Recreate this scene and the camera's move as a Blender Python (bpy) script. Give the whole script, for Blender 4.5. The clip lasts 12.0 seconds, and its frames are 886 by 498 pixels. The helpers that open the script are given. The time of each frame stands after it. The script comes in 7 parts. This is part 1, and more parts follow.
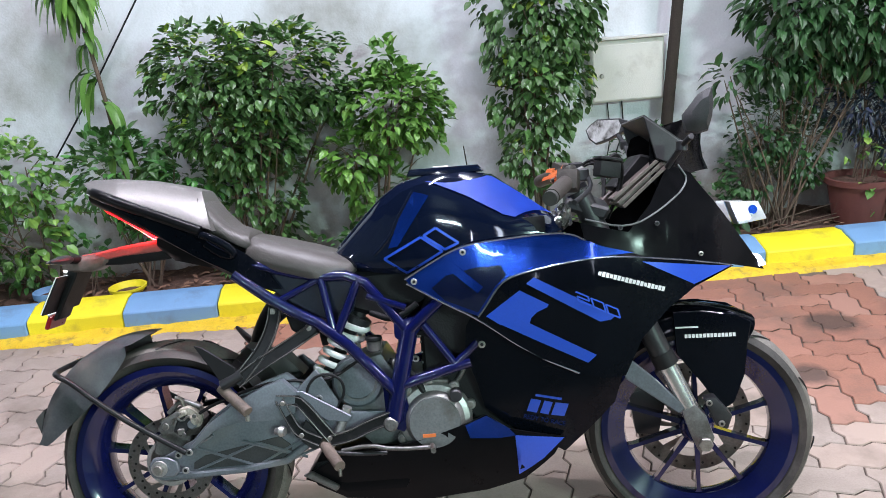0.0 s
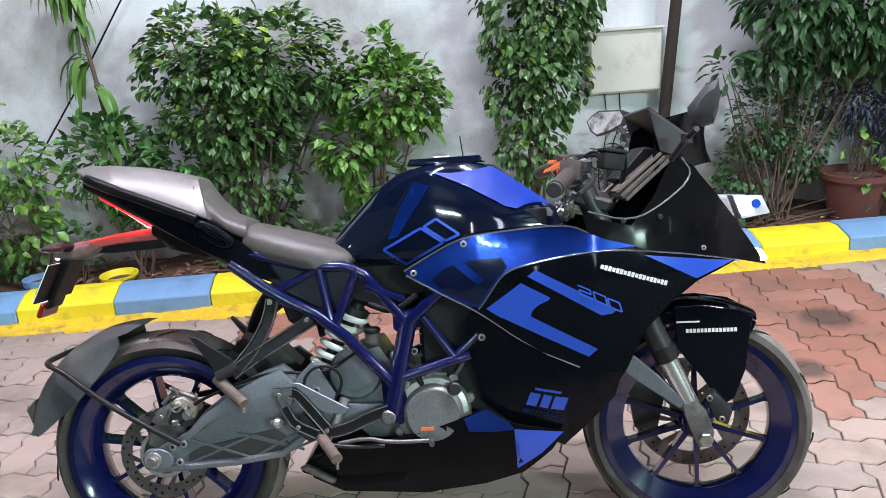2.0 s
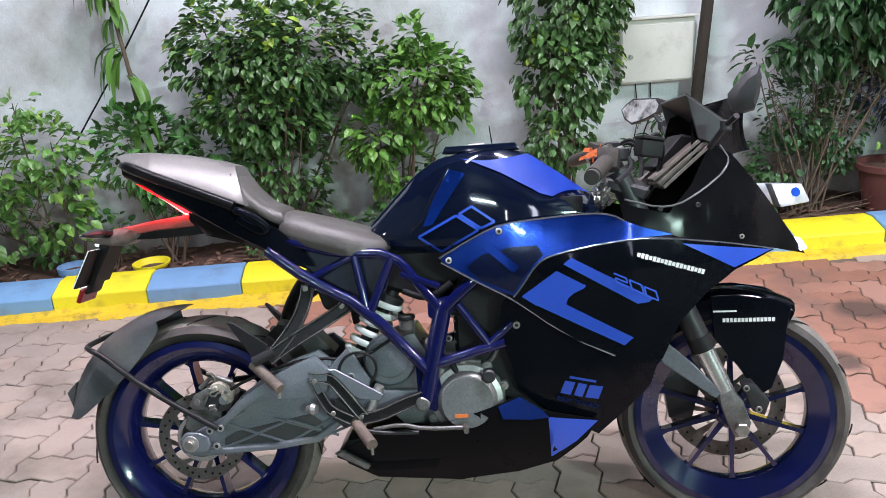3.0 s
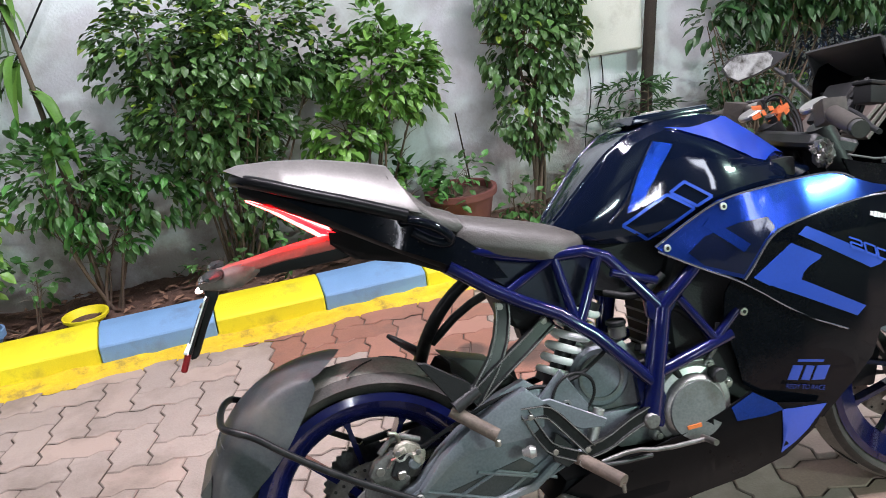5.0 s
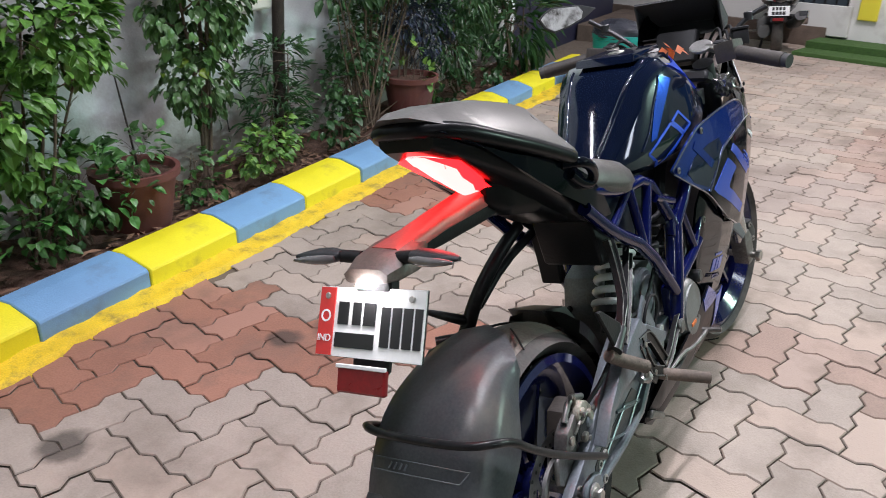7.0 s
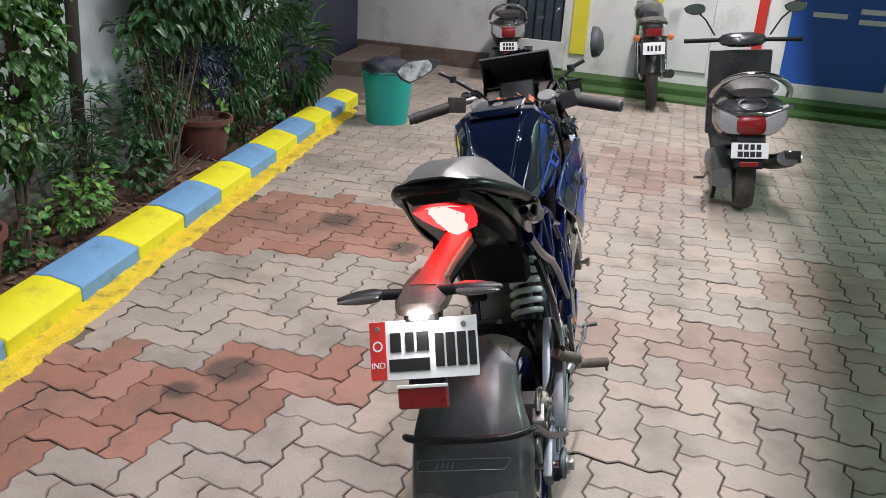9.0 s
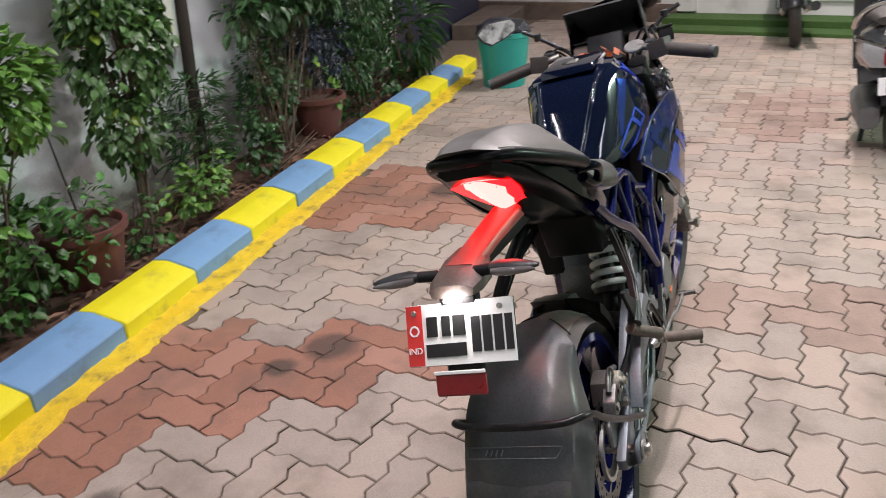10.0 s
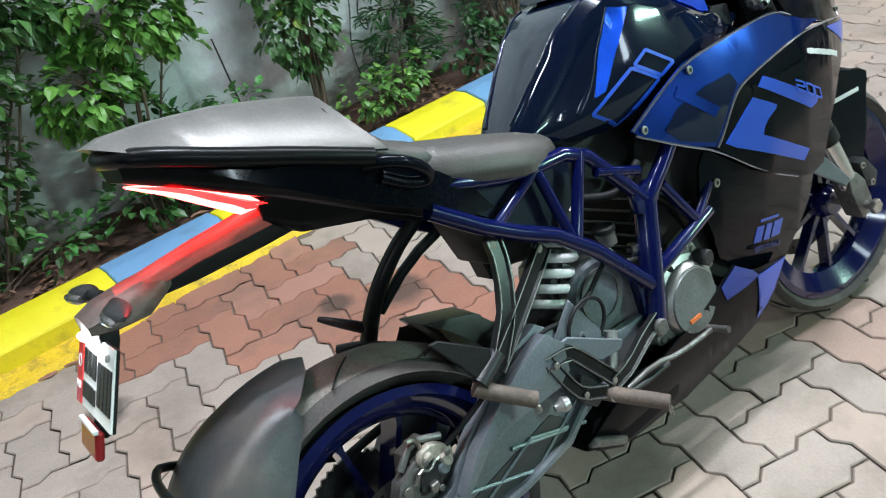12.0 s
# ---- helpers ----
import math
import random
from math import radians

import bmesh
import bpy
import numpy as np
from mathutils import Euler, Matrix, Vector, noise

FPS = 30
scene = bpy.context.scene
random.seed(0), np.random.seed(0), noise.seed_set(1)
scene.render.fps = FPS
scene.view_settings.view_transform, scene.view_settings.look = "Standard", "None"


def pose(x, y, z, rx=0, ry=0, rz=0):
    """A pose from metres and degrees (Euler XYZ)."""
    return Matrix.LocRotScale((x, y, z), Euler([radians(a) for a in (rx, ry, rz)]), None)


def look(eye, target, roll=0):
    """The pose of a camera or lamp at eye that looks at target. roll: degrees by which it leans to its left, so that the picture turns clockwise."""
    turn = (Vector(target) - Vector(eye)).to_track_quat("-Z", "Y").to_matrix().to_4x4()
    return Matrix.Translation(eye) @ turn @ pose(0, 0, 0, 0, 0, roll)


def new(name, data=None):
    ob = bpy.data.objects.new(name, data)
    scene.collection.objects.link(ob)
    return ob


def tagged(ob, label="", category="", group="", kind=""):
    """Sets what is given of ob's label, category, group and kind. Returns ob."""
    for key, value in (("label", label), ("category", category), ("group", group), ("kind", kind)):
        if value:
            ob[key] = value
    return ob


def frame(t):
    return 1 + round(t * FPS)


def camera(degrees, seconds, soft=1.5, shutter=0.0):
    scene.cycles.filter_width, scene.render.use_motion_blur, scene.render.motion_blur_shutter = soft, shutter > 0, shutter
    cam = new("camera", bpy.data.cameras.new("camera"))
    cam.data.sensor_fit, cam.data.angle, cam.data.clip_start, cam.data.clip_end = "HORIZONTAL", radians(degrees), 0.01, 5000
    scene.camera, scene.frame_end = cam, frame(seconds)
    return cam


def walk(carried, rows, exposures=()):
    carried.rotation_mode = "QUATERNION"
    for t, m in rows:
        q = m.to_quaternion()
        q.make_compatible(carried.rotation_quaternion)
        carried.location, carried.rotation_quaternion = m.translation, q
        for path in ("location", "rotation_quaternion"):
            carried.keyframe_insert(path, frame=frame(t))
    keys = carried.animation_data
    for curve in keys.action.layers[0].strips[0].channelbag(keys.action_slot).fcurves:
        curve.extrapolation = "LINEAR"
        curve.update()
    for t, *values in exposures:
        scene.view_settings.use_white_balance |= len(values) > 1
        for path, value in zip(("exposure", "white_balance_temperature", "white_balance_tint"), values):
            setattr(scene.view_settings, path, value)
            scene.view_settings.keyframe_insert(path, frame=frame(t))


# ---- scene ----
cam = camera(59.0, 12.0, soft=0.65, shutter=0.2)
PATH = [
    (0, (0.916, 2.507, 1.375), (1.007, 4.411, 0.77), -4.6),
    (0.5, (0.906, 2.514, 1.379), (0.999, 4.426, 0.8), -4.5),
    (1, (0.905, 2.526, 1.376), (0.976, 4.429, 0.765), -4.6),
    (1.5, (0.901, 2.529, 1.37), (1.021, 4.424, 0.74), -4.3),
    (2, (0.894, 2.534, 1.371), (1.007, 4.429, 0.741), -3.8),
    (2.5, (0.886, 2.531, 1.37), (0.981, 4.428, 0.743), -4.0),
    (3, (0.864, 2.532, 1.362), (0.917, 4.425, 0.717), -4.1),
    (3.5, (0.734, 2.563, 1.342), (0.852, 4.43, 0.635), -1.7),
    (3.7, (0.618, 2.593, 1.331), (0.8, 4.463, 0.645), -2.2),
    (5.3, (-0.052, 3.126, 1.322), (0.562, 4.899, 0.628), -6.0),
    (5.5, (-0.151, 3.210, 1.311), (0.541, 4.943, 0.592), -5.2),
    (6, (-0.390, 3.478, 1.316), (0.717, 4.890, 0.432), -5.7),
    (6.5, (-0.642, 3.716, 1.293), (0.748, 4.872, 0.438), -2.8),
    (7, (-0.830, 3.960, 1.279), (0.790, 4.813, 0.474), 1.1),
    (7.5, (-0.924, 4.194, 1.299), (0.843, 4.699, 0.511), 3.8),
    (7.7, (-0.999, 4.24, 1.287), (0.854, 4.574, 0.613), 1.2),
    (9.3, (-1.197, 4.36, 1.382), (0.654, 4.554, 0.649), 3.3),
    (9.5, (-1.154, 4.326, 1.37), (0.692, 4.483, 0.617), -4.4),
    (10, (-1.072, 4.182, 1.369), (0.665, 4.758, 0.562), -3.7),
    (10.5, (-0.853, 4.029, 1.333), (0.748, 4.817, 0.429), -5.4),
    (10.9, (-0.673, 3.944, 1.331), (0.827, 4.834, 0.352), -8.0),
    (11.2, (-0.541, 3.858, 1.321), (0.856, 4.795, 0.239), -10.1),
    (11.5, (-0.422, 3.716, 1.291), (0.855, 4.832, 0.230), -8.5),
    (11.8, (-0.257, 3.585, 1.304), (0.904, 4.849, 0.277), -10.5),
    (12, (-0.146, 3.537, 1.281), (0.931, 4.914, 0.309), -11.9),
]
walk(cam, [(t, look(eye, target, roll)) for t, eye, target, roll in PATH],
     [(0, 0.08, 5880, 22), (3.0, 0.10, 6000, 25), (5.5, 0.17, 6350, 23), (6.0, 0.14, 6520, 22), (6.5, -0.02, 6150, 17), (7.0, -0.24, 6080, 18), (7.7, -0.38, 6020, 15), (9.3, -0.36, 6130, 15), (10.0, -0.37, 6480, 21), (11.0, -0.24, 5940, 14), (11.5, -0.22, 5850, 10), (12, -0.03, 5750, 6)])
# ---- night sky, the yard's lamps and added unseen lights ----
world = bpy.data.worlds.new("night")
scene.world = world
world.use_nodes = True
world.node_tree.nodes["Background"].inputs["Color"].default_value = (0.52, 0.66, 0.80, 1)
world.node_tree.nodes["Background"].inputs["Strength"].default_value = 0.03
scene.view_settings.exposure = 0.0


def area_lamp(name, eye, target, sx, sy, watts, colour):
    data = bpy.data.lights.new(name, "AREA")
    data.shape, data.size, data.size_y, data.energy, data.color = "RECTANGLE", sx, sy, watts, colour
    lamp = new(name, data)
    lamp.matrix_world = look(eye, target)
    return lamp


for lamp_x, lamp_y, lamp_w, lamp_tilt in ((-0.9, 4.87, 65, -10), (0.9, 4.37, 196, -24), (2.7, 3.87, 120, -46)):
    tube_lamp = area_lamp("yard_tube_lamp", (lamp_x, lamp_y, 4.40), (lamp_x, lamp_y - 0.02, 0), 1.2, 0.06, lamp_w, (1.0, 0.985, 0.97))
    tube_lamp.matrix_world = pose(lamp_x, lamp_y, 4.40, lamp_tilt, 0, -15.6)
court_lamp = area_lamp("court_tube_lamp", (5.7, 3.50, 4.40), (5.7, 3.4, 0), 1.25, 0.07, 262, (1.0, 0.95, 0.90))
court_lamp.matrix_world = pose(5.7, 3.50, 4.40, -14, 0, -15.6)
# Unseen greenish fill lights, added to lift the shade on the near side.
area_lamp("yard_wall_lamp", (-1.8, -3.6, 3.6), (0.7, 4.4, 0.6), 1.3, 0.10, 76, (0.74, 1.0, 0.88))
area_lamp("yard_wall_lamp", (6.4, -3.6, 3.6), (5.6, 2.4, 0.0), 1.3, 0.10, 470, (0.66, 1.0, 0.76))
# Tall thin unseen lights, added to draw streak highlights on the bodywork.
for streak_eye, streak_watts in (((-5.1, 1.6, 1.9), 22), ((0.1, -3.7, 2.3), 17)):
    area_lamp("upright_tube_lamp", streak_eye, (0.7, 4.4, 0.9), 0.07, 1.25, streak_watts, (0.95, 1.0, 1.0))
# Unseen light, added for fill and reflections on the bike's near side.
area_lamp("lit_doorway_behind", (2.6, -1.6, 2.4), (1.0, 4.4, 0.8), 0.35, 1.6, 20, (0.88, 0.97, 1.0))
# Unseen light, added above the wall to put a streak on the tank.
area_lamp("wall_top_tube_lamp", (-0.2, 6.75, 4.3), (0.7, 4.4, 0.6), 1.3, 0.05, 14, (1.0, 0.985, 0.97))

# ---- materials ----


def material(name, colour, rough=0.5, metal=0.0, vary=0.15, scale=20.0, fine=200.0, bump=0.0, coat=0.0, spec=0.5, dirt=None, dirt_at=0.62,
             random=0.0, hue=None, dirt_scale=3.0, world_space=False, spots=(), splash=None):
    """A surface: base colour with variation at two scales, optional stains of another colour, fine relief, clear coat."""
    m = bpy.data.materials.new(name)
    m.use_nodes = True
    nt, b = m.node_tree, m.node_tree.nodes["Principled BSDF"]
    link = nt.links.new

    def node(kind, **values):
        n = nt.nodes.new(kind)
        for k, v in values.items():
            n.inputs[k].default_value = v
        return n

    co = nt.nodes.new("ShaderNodeNewGeometry").outputs["Position"] if world_space else nt.nodes.new("ShaderNodeTexCoord").outputs["Object"]
    n1 = node("ShaderNodeTexNoise", Scale=scale, Detail=4.0, Roughness=0.6)
    n2 = node("ShaderNodeTexNoise", Scale=fine, Detail=2.0)
    link(co, n1.inputs["Vector"]), link(co, n2.inputs["Vector"])
    mean = nt.nodes.new("ShaderNodeMath")
    mean.operation = "ADD"
    link(n1.outputs["Fac"], mean.inputs[0]), link(n2.outputs["Fac"], mean.inputs[1])
    ramp = node("ShaderNodeMapRange")
    ramp.inputs["From Min"].default_value, ramp.inputs["From Max"].default_value = 0.65, 1.35
    ramp.inputs["To Min"].default_value, ramp.inputs["To Max"].default_value = 1 - vary, 1 + vary
    link(mean.outputs[0], ramp.inputs["Value"])
    value = ramp.outputs["Result"]
    if random:
        info = nt.nodes.new("ShaderNodeObjectInfo")
        isle = nt.nodes.new("ShaderNodeNewGeometry")
        both = nt.nodes.new("ShaderNodeMath")
        both.operation = "ADD"
        link(info.outputs["Random"], both.inputs[0]), link(isle.outputs["Random Per Island"], both.inputs[1])
        frac = nt.nodes.new("ShaderNodeMath")
        frac.operation = "FRACT"
        link(both.outputs[0], frac.inputs[0])
        r2 = node("ShaderNodeMapRange")
        r2.inputs["To Min"].default_value, r2.inputs["To Max"].default_value = 1 - random, 1 + random
        link(frac.outputs[0], r2.inputs["Value"])
        mul = nt.nodes.new("ShaderNodeMath")
        mul.operation = "MULTIPLY"
        link(value, mul.inputs[0]), link(r2.outputs["Result"], mul.inputs[1])
        value = mul.outputs[0]
    hsv = node("ShaderNodeHueSaturation", Color=(*colour, 1))
    link(value, hsv.inputs["Value"])
    out = hsv.outputs["Color"]
    if hue:
        mixh = nt.nodes.new("ShaderNodeMix")
        mixh.data_type = "RGBA"
        mixh.inputs["B"].default_value = (*hue, 1)
        isle2 = nt.nodes.new("ShaderNodeNewGeometry")
        cr = node("ShaderNodeMapRange")
        cr.inputs["From Min"].default_value, cr.inputs["From Max"].default_value = 0.55, 1.0
        link(frac.outputs[0] if random else isle2.outputs["Random Per Island"], cr.inputs["Value"])
        link(cr.outputs["Result"], mixh.inputs["Factor"]), link(out, mixh.inputs["A"])
        out = mixh.outputs["Result"]
    if dirt:
        n3 = node("ShaderNodeTexNoise", Scale=dirt_scale, Detail=8.0, Roughness=0.65)
        link(co, n3.inputs["Vector"])
        r3 = node("ShaderNodeMapRange")
        r3.inputs["From Min"].default_value, r3.inputs["From Max"].default_value = dirt_at - 0.12, dirt_at + 0.12
        link(n3.outputs["Fac"], r3.inputs["Value"])
        mix = nt.nodes.new("ShaderNodeMix")
        mix.data_type = "RGBA"
        mix.inputs["B"].default_value = (*dirt, 1)
        link(r3.outputs["Result"], mix.inputs["Factor"]), link(out, mix.inputs["A"])
        out = mix.outputs["Result"]
    if splash:
        # mud splashed up from the soil, with a ragged upper edge
        axes = nt.nodes.new("ShaderNodeSeparateXYZ")
        link(co, axes.inputs[0])
        n4 = node("ShaderNodeTexNoise", Scale=2.3, Detail=7.0, Roughness=0.7)
        link(co, n4.inputs["Vector"])
        level = nt.nodes.new("ShaderNodeMath")
        level.operation = "MULTIPLY_ADD"
        level.inputs[1].default_value = -1.5
        link(n4.outputs["Fac"], level.inputs[0]), link(axes.outputs["Z"], level.inputs[2])
        r4 = node("ShaderNodeMapRange")
        r4.inputs["From Min"].default_value, r4.inputs["From Max"].default_value = -0.20, -0.62
        r4.inputs["To Max"].default_value = 0.75
        link(level.outputs[0], r4.inputs["Value"])
        mix = nt.nodes.new("ShaderNodeMix")
        mix.data_type = "RGBA"
        mix.inputs["B"].default_value = (*splash, 1)
        link(r4.outputs["Result"], mix.inputs["Factor"]), link(out, mix.inputs["A"])
        out = mix.outputs["Result"]
    for sx, sy, sr in spots:
        far = nt.nodes.new("ShaderNodeVectorMath")
        far.operation = "DISTANCE"
        far.inputs[1].default_value = (sx, sy, 0)
        link(co, far.inputs[0])
        rag = nt.nodes.new("ShaderNodeMath")
        rag.operation = "MULTIPLY_ADD"
        rag.inputs[1].default_value = -1.1 * sr
        link(n1.outputs["Fac"], rag.inputs[0]), link(far.outputs["Value"], rag.inputs[2])
        edge = node("ShaderNodeMapRange")
        edge.inputs["From Min"].default_value, edge.inputs["From Max"].default_value = 0.55 * sr, 0.10 * sr
        edge.inputs["To Max"].default_value = 0.75
        link(rag.outputs[0], edge.inputs["Value"])
        mix = nt.nodes.new("ShaderNodeMix")
        mix.data_type = "RGBA"
        mix.inputs["B"].default_value = (0.045, 0.036, 0.030, 1)
        link(edge.outputs["Result"], mix.inputs["Factor"]), link(out, mix.inputs["A"])
        out = mix.outputs["Result"]
    link(out, b.inputs["Base Color"])
    b.inputs["Metallic"].default_value = metal
    b.inputs["Specular IOR Level"].default_value = spec
    rr = node("ShaderNodeMapRange")
    rr.inputs["To Min"].default_value, rr.inputs["To Max"].default_value = max(0.02, rough - 0.08), min(1, rough + 0.08)
    link(n1.outputs["Fac"], rr.inputs["Value"])
    link(rr.outputs["Result"], b.inputs["Roughness"])
    if coat:
        b.inputs["Coat Weight"].default_value, b.inputs["Coat Roughness"].default_value = coat, 0.04
    if bump:
        bp = node("ShaderNodeBump", Strength=0.6, Distance=bump)
        link(mean.outputs[0], bp.inputs["Height"]), link(bp.outputs["Normal"], b.inputs["Normal"])
    return m


def glowing(name, colour, strength):
    m = bpy.data.materials.new(name)
    m.use_nodes = True
    b = m.node_tree.nodes["Principled BSDF"]
    b.inputs["Base Color"].default_value = (*colour, 1)
    b.inputs["Roughness"].default_value = 0.25
    b.inputs["Emission Color"].default_value, b.inputs["Emission Strength"].default_value = (*colour, 1), strength
    return m


SPOTS = ((0.153, 5.551, 0.075), (1.02, 5.30, 0.10), (0.86, 5.42, 0.06), (2.62, 5.35, 0.12), (2.30, 4.95, 0.09))
PAVER_GREY = material("concrete_paver_beige", (0.362, 0.298, 0.254), 0.75, vary=0.12, scale=9, fine=160, bump=0.002, random=0.11, hue=(0.40, 0.305, 0.250), dirt=(0.20, 0.160, 0.13), dirt_at=0.60, dirt_scale=2.6, world_space=True, spots=SPOTS)
PAVER_RED = material("concrete_paver_red", (0.315, 0.148, 0.100), 0.75, vary=0.15, scale=9, fine=160, bump=0.002, random=0.14, hue=(0.36, 0.195, 0.145), dirt=(0.17, 0.105, 0.08), dirt_at=0.60, dirt_scale=3.0, world_space=True, spots=SPOTS)
PAVER_FADED = material("concrete_paver_faded_red", (0.335, 0.232, 0.188), 0.75, vary=0.13, scale=9, fine=160, bump=0.002, random=0.12, hue=(0.36, 0.27, 0.225), dirt=(0.19, 0.14, 0.11), dirt_at=0.60, dirt_scale=2.8, world_space=True)
JOINT = material("joint_sand", (0.150, 0.116, 0.092), 0.95, vary=0.3, scale=14, fine=300, bump=0.004)
WALL = material("whitewashed_render", (0.70, 0.72, 0.755), 0.85, vary=0.06, scale=3, fine=90, bump=0.003, dirt=(0.36, 0.35, 0.33), dirt_at=0.60, dirt_scale=1.3, splash=(0.19, 0.125, 0.095))
SOIL = material("dark_soil", (0.105, 0.058, 0.040), 0.95, vary=0.5, scale=25, fine=220, bump=0.012)
LITTER = material("dry_leaf", (0.17, 0.095, 0.06), 0.8, vary=0.3, scale=30, random=0.5)
KERB_YELLOW = material("yellow_kerb_paint", (0.80, 0.70, 0.010), 0.55, vary=0.08, scale=8, bump=0.002, dirt=(0.40, 0.31, 0.05), dirt_at=0.70, dirt_scale=7)
KERB_BLUE = material("blue_kerb_paint", (0.17, 0.33, 0.55), 0.55, vary=0.08, scale=8, bump=0.002, dirt=(0.13, 0.20, 0.30), dirt_at=0.68, dirt_scale=7)
STRIP_YELLOW = material("worn_yellow_strip_paint", (0.74, 0.50, 0.012), 0.65, vary=0.22, scale=14, bump=0.006, dirt=(0.12, 0.085, 0.05), dirt_at=0.645, dirt_scale=13)
BROWN_DUST = material("dusty_dark_brown_plastic", (0.046, 0.038, 0.033), 0.55, vary=0.3, scale=30, bump=0.001)
DASH_DUST = material("dusty_brown_dash_plastic", (0.088, 0.066, 0.056), 0.5, vary=0.35, scale=22, bump=0.0006, dirt=(0.19, 0.155, 0.14), dirt_at=0.58, dirt_scale=12)
RUST_RUBBER = material("dusty_brown_peg_rubber", (0.16, 0.12, 0.095), 0.7, vary=0.3, scale=40, bump=0.001, dirt=(0.08, 0.06, 0.05), dirt_at=0.55, dirt_scale=20)
TREAD_DUST = material("dusty_tyre_tread", (0.170, 0.154, 0.136), 0.8, vary=0.3, scale=16, bump=0.0015, dirt=(0.085, 0.075, 0.066), dirt_at=0.61, dirt_scale=9)
RUBBER = material("tyre_rubber", (0.040, 0.036, 0.033), 0.70, vary=0.3, scale=18, bump=0.0015, dirt=(0.11, 0.097, 0.085), dirt_at=0.57, dirt_scale=6)
RIM_BLUE = material("dark_blue_rim_paint", (0.005, 0.007, 0.050), 0.11, vary=0.15, scale=10, coat=0.4, spec=0.4)
FRAME_BLUE = material("blue_trellis_paint", (0.003, 0.005, 0.050), 0.10, vary=0.15, scale=12, coat=0.35, spec=0.35)
GLOSS_BLACK = material("gloss_black_wrap", (0.003, 0.004, 0.007), 0.10, vary=0.2, scale=8, coat=0.12, spec=0.09)
BELLY_BLACK = material("scuffed_black_belly_plastic", (0.004, 0.004, 0.005), 0.30, vary=0.25, scale=14, spec=0.07)
TANK_BLACK = material("gloss_blue_black_tank_paint", (0.003, 0.006, 0.019), 0.07, vary=0.2, scale=8, coat=0.7, spec=0.4)
INSET_NAVY = material("smoked_navy_film", (0.004, 0.008, 0.036), 0.14, metal=0.2, vary=0.3, scale=7, coat=0.5)
PANEL_NAVY = material("dark_navy_plastic", (0.008, 0.012, 0.028), 0.35, vary=0.25, scale=20, spec=0.3)
STRIPE_BLUE = material("bright_metallic_blue_film", (0.012, 0.06, 0.45), 0.24, metal=0.9, vary=0.25, scale=9, coat=0.6)
CHROME_BLUE = material("metallic_blue_wrap", (0.009, 0.045, 0.33), 0.18, metal=0.75, vary=0.15, scale=5, coat=0.6)
BLUE = material("satin_blue_vinyl", (0.020, 0.080, 0.56), 0.34, vary=0.06, scale=6, coat=0.25)
# Pale metal that stands for the highlight along panel edges.
EDGE_HIGHLIGHT = material("painted_edge_highlight", (0.22, 0.25, 0.31), 0.14, metal=0.8, vary=0.1, coat=1.0)
FIGURE_BLUE = material("pale_blue_print", (0.04, 0.12, 0.70), 0.35, vary=0.05)
NOSE_BLACK = material("gloss_black_nose_plastic", (0.005, 0.005, 0.006), 0.16, vary=0.2, scale=20, bump=0.0001, spec=0.12)
SATIN_BLACK = material("satin_black_plastic", (0.015, 0.015, 0.017), 0.42, vary=0.25, scale=25, bump=0.0008)
UNDER_TAIL = material("worn_black_tail_plastic", (0.005, 0.005, 0.006), 0.32, vary=0.25, scale=30, spec=0.18)
MATT_BLACK = material("matt_black_plastic", (0.007, 0.007, 0.008), 0.60, vary=0.25, scale=30, bump=0.001, spec=0.3)
HOOD_GREY = material("grained_black_hood_plastic", (0.030, 0.030, 0.032), 0.55, vary=0.35, scale=180, fine=600, bump=0.0008)
DUSTY_BLACK = material("dusty_black_plastic", (0.040, 0.040, 0.042), 0.44, vary=0.3, scale=14, bump=0.0008, dirt=(0.085, 0.08, 0.072), dirt_at=0.60, dirt_scale=5)
HUGGER = material("dusty_grey_hugger_plastic", (0.112, 0.120, 0.128), 0.32, vary=0.2, scale=14, bump=0.0004, dirt=(0.21, 0.195, 0.175), dirt_at=0.62, dirt_scale=5)
BRACKET = material("worn_satin_black_bracket", (0.012, 0.012, 0.013), 0.32, vary=0.3, scale=40, bump=0.0004, spec=0.25, dirt=(0.05, 0.047, 0.044), dirt_at=0.66, dirt_scale=16)
# The tail lamp's red glow on the arm is put into this colour.
ARM_PLASTIC = material("red_glow_plate_arm_plastic", (0.42, 0.105, 0.090), 0.42, vary=0.15, scale=20)
SEAT_VINYL = material("seat_vinyl", (0.072, 0.064, 0.060), 0.38, vary=0.15, scale=120, fine=500, bump=0.0012)
COWL_GREY = material("brushed_grey_cowl_wrap", (0.175, 0.165, 0.158), 0.38, metal=0.50, vary=0.12, scale=20, bump=0.0004)
SWING_GREY = material("dusty_grey_alloy", (0.150, 0.168, 0.190), 0.38, metal=0.3, vary=0.22, scale=14, bump=0.0003, dirt=(0.24, 0.235, 0.225), dirt_at=0.62, dirt_scale=6)
DARK_ALLOY = material("dusty_dark_alloy", (0.20, 0.195, 0.19), 0.42, metal=0.75, vary=0.3, scale=30, bump=0.0003, dirt=(0.08, 0.07, 0.06), dirt_at=0.58, dirt_scale=14)
PLATE_WHITE = material("plate_white_sheeting", (0.90, 0.90, 0.88), 0.35, vary=0.03)
ALLOY = material("cast_alloy", (0.42, 0.41, 0.40), 0.40, metal=0.8, vary=0.2, scale=30, bump=0.0003)
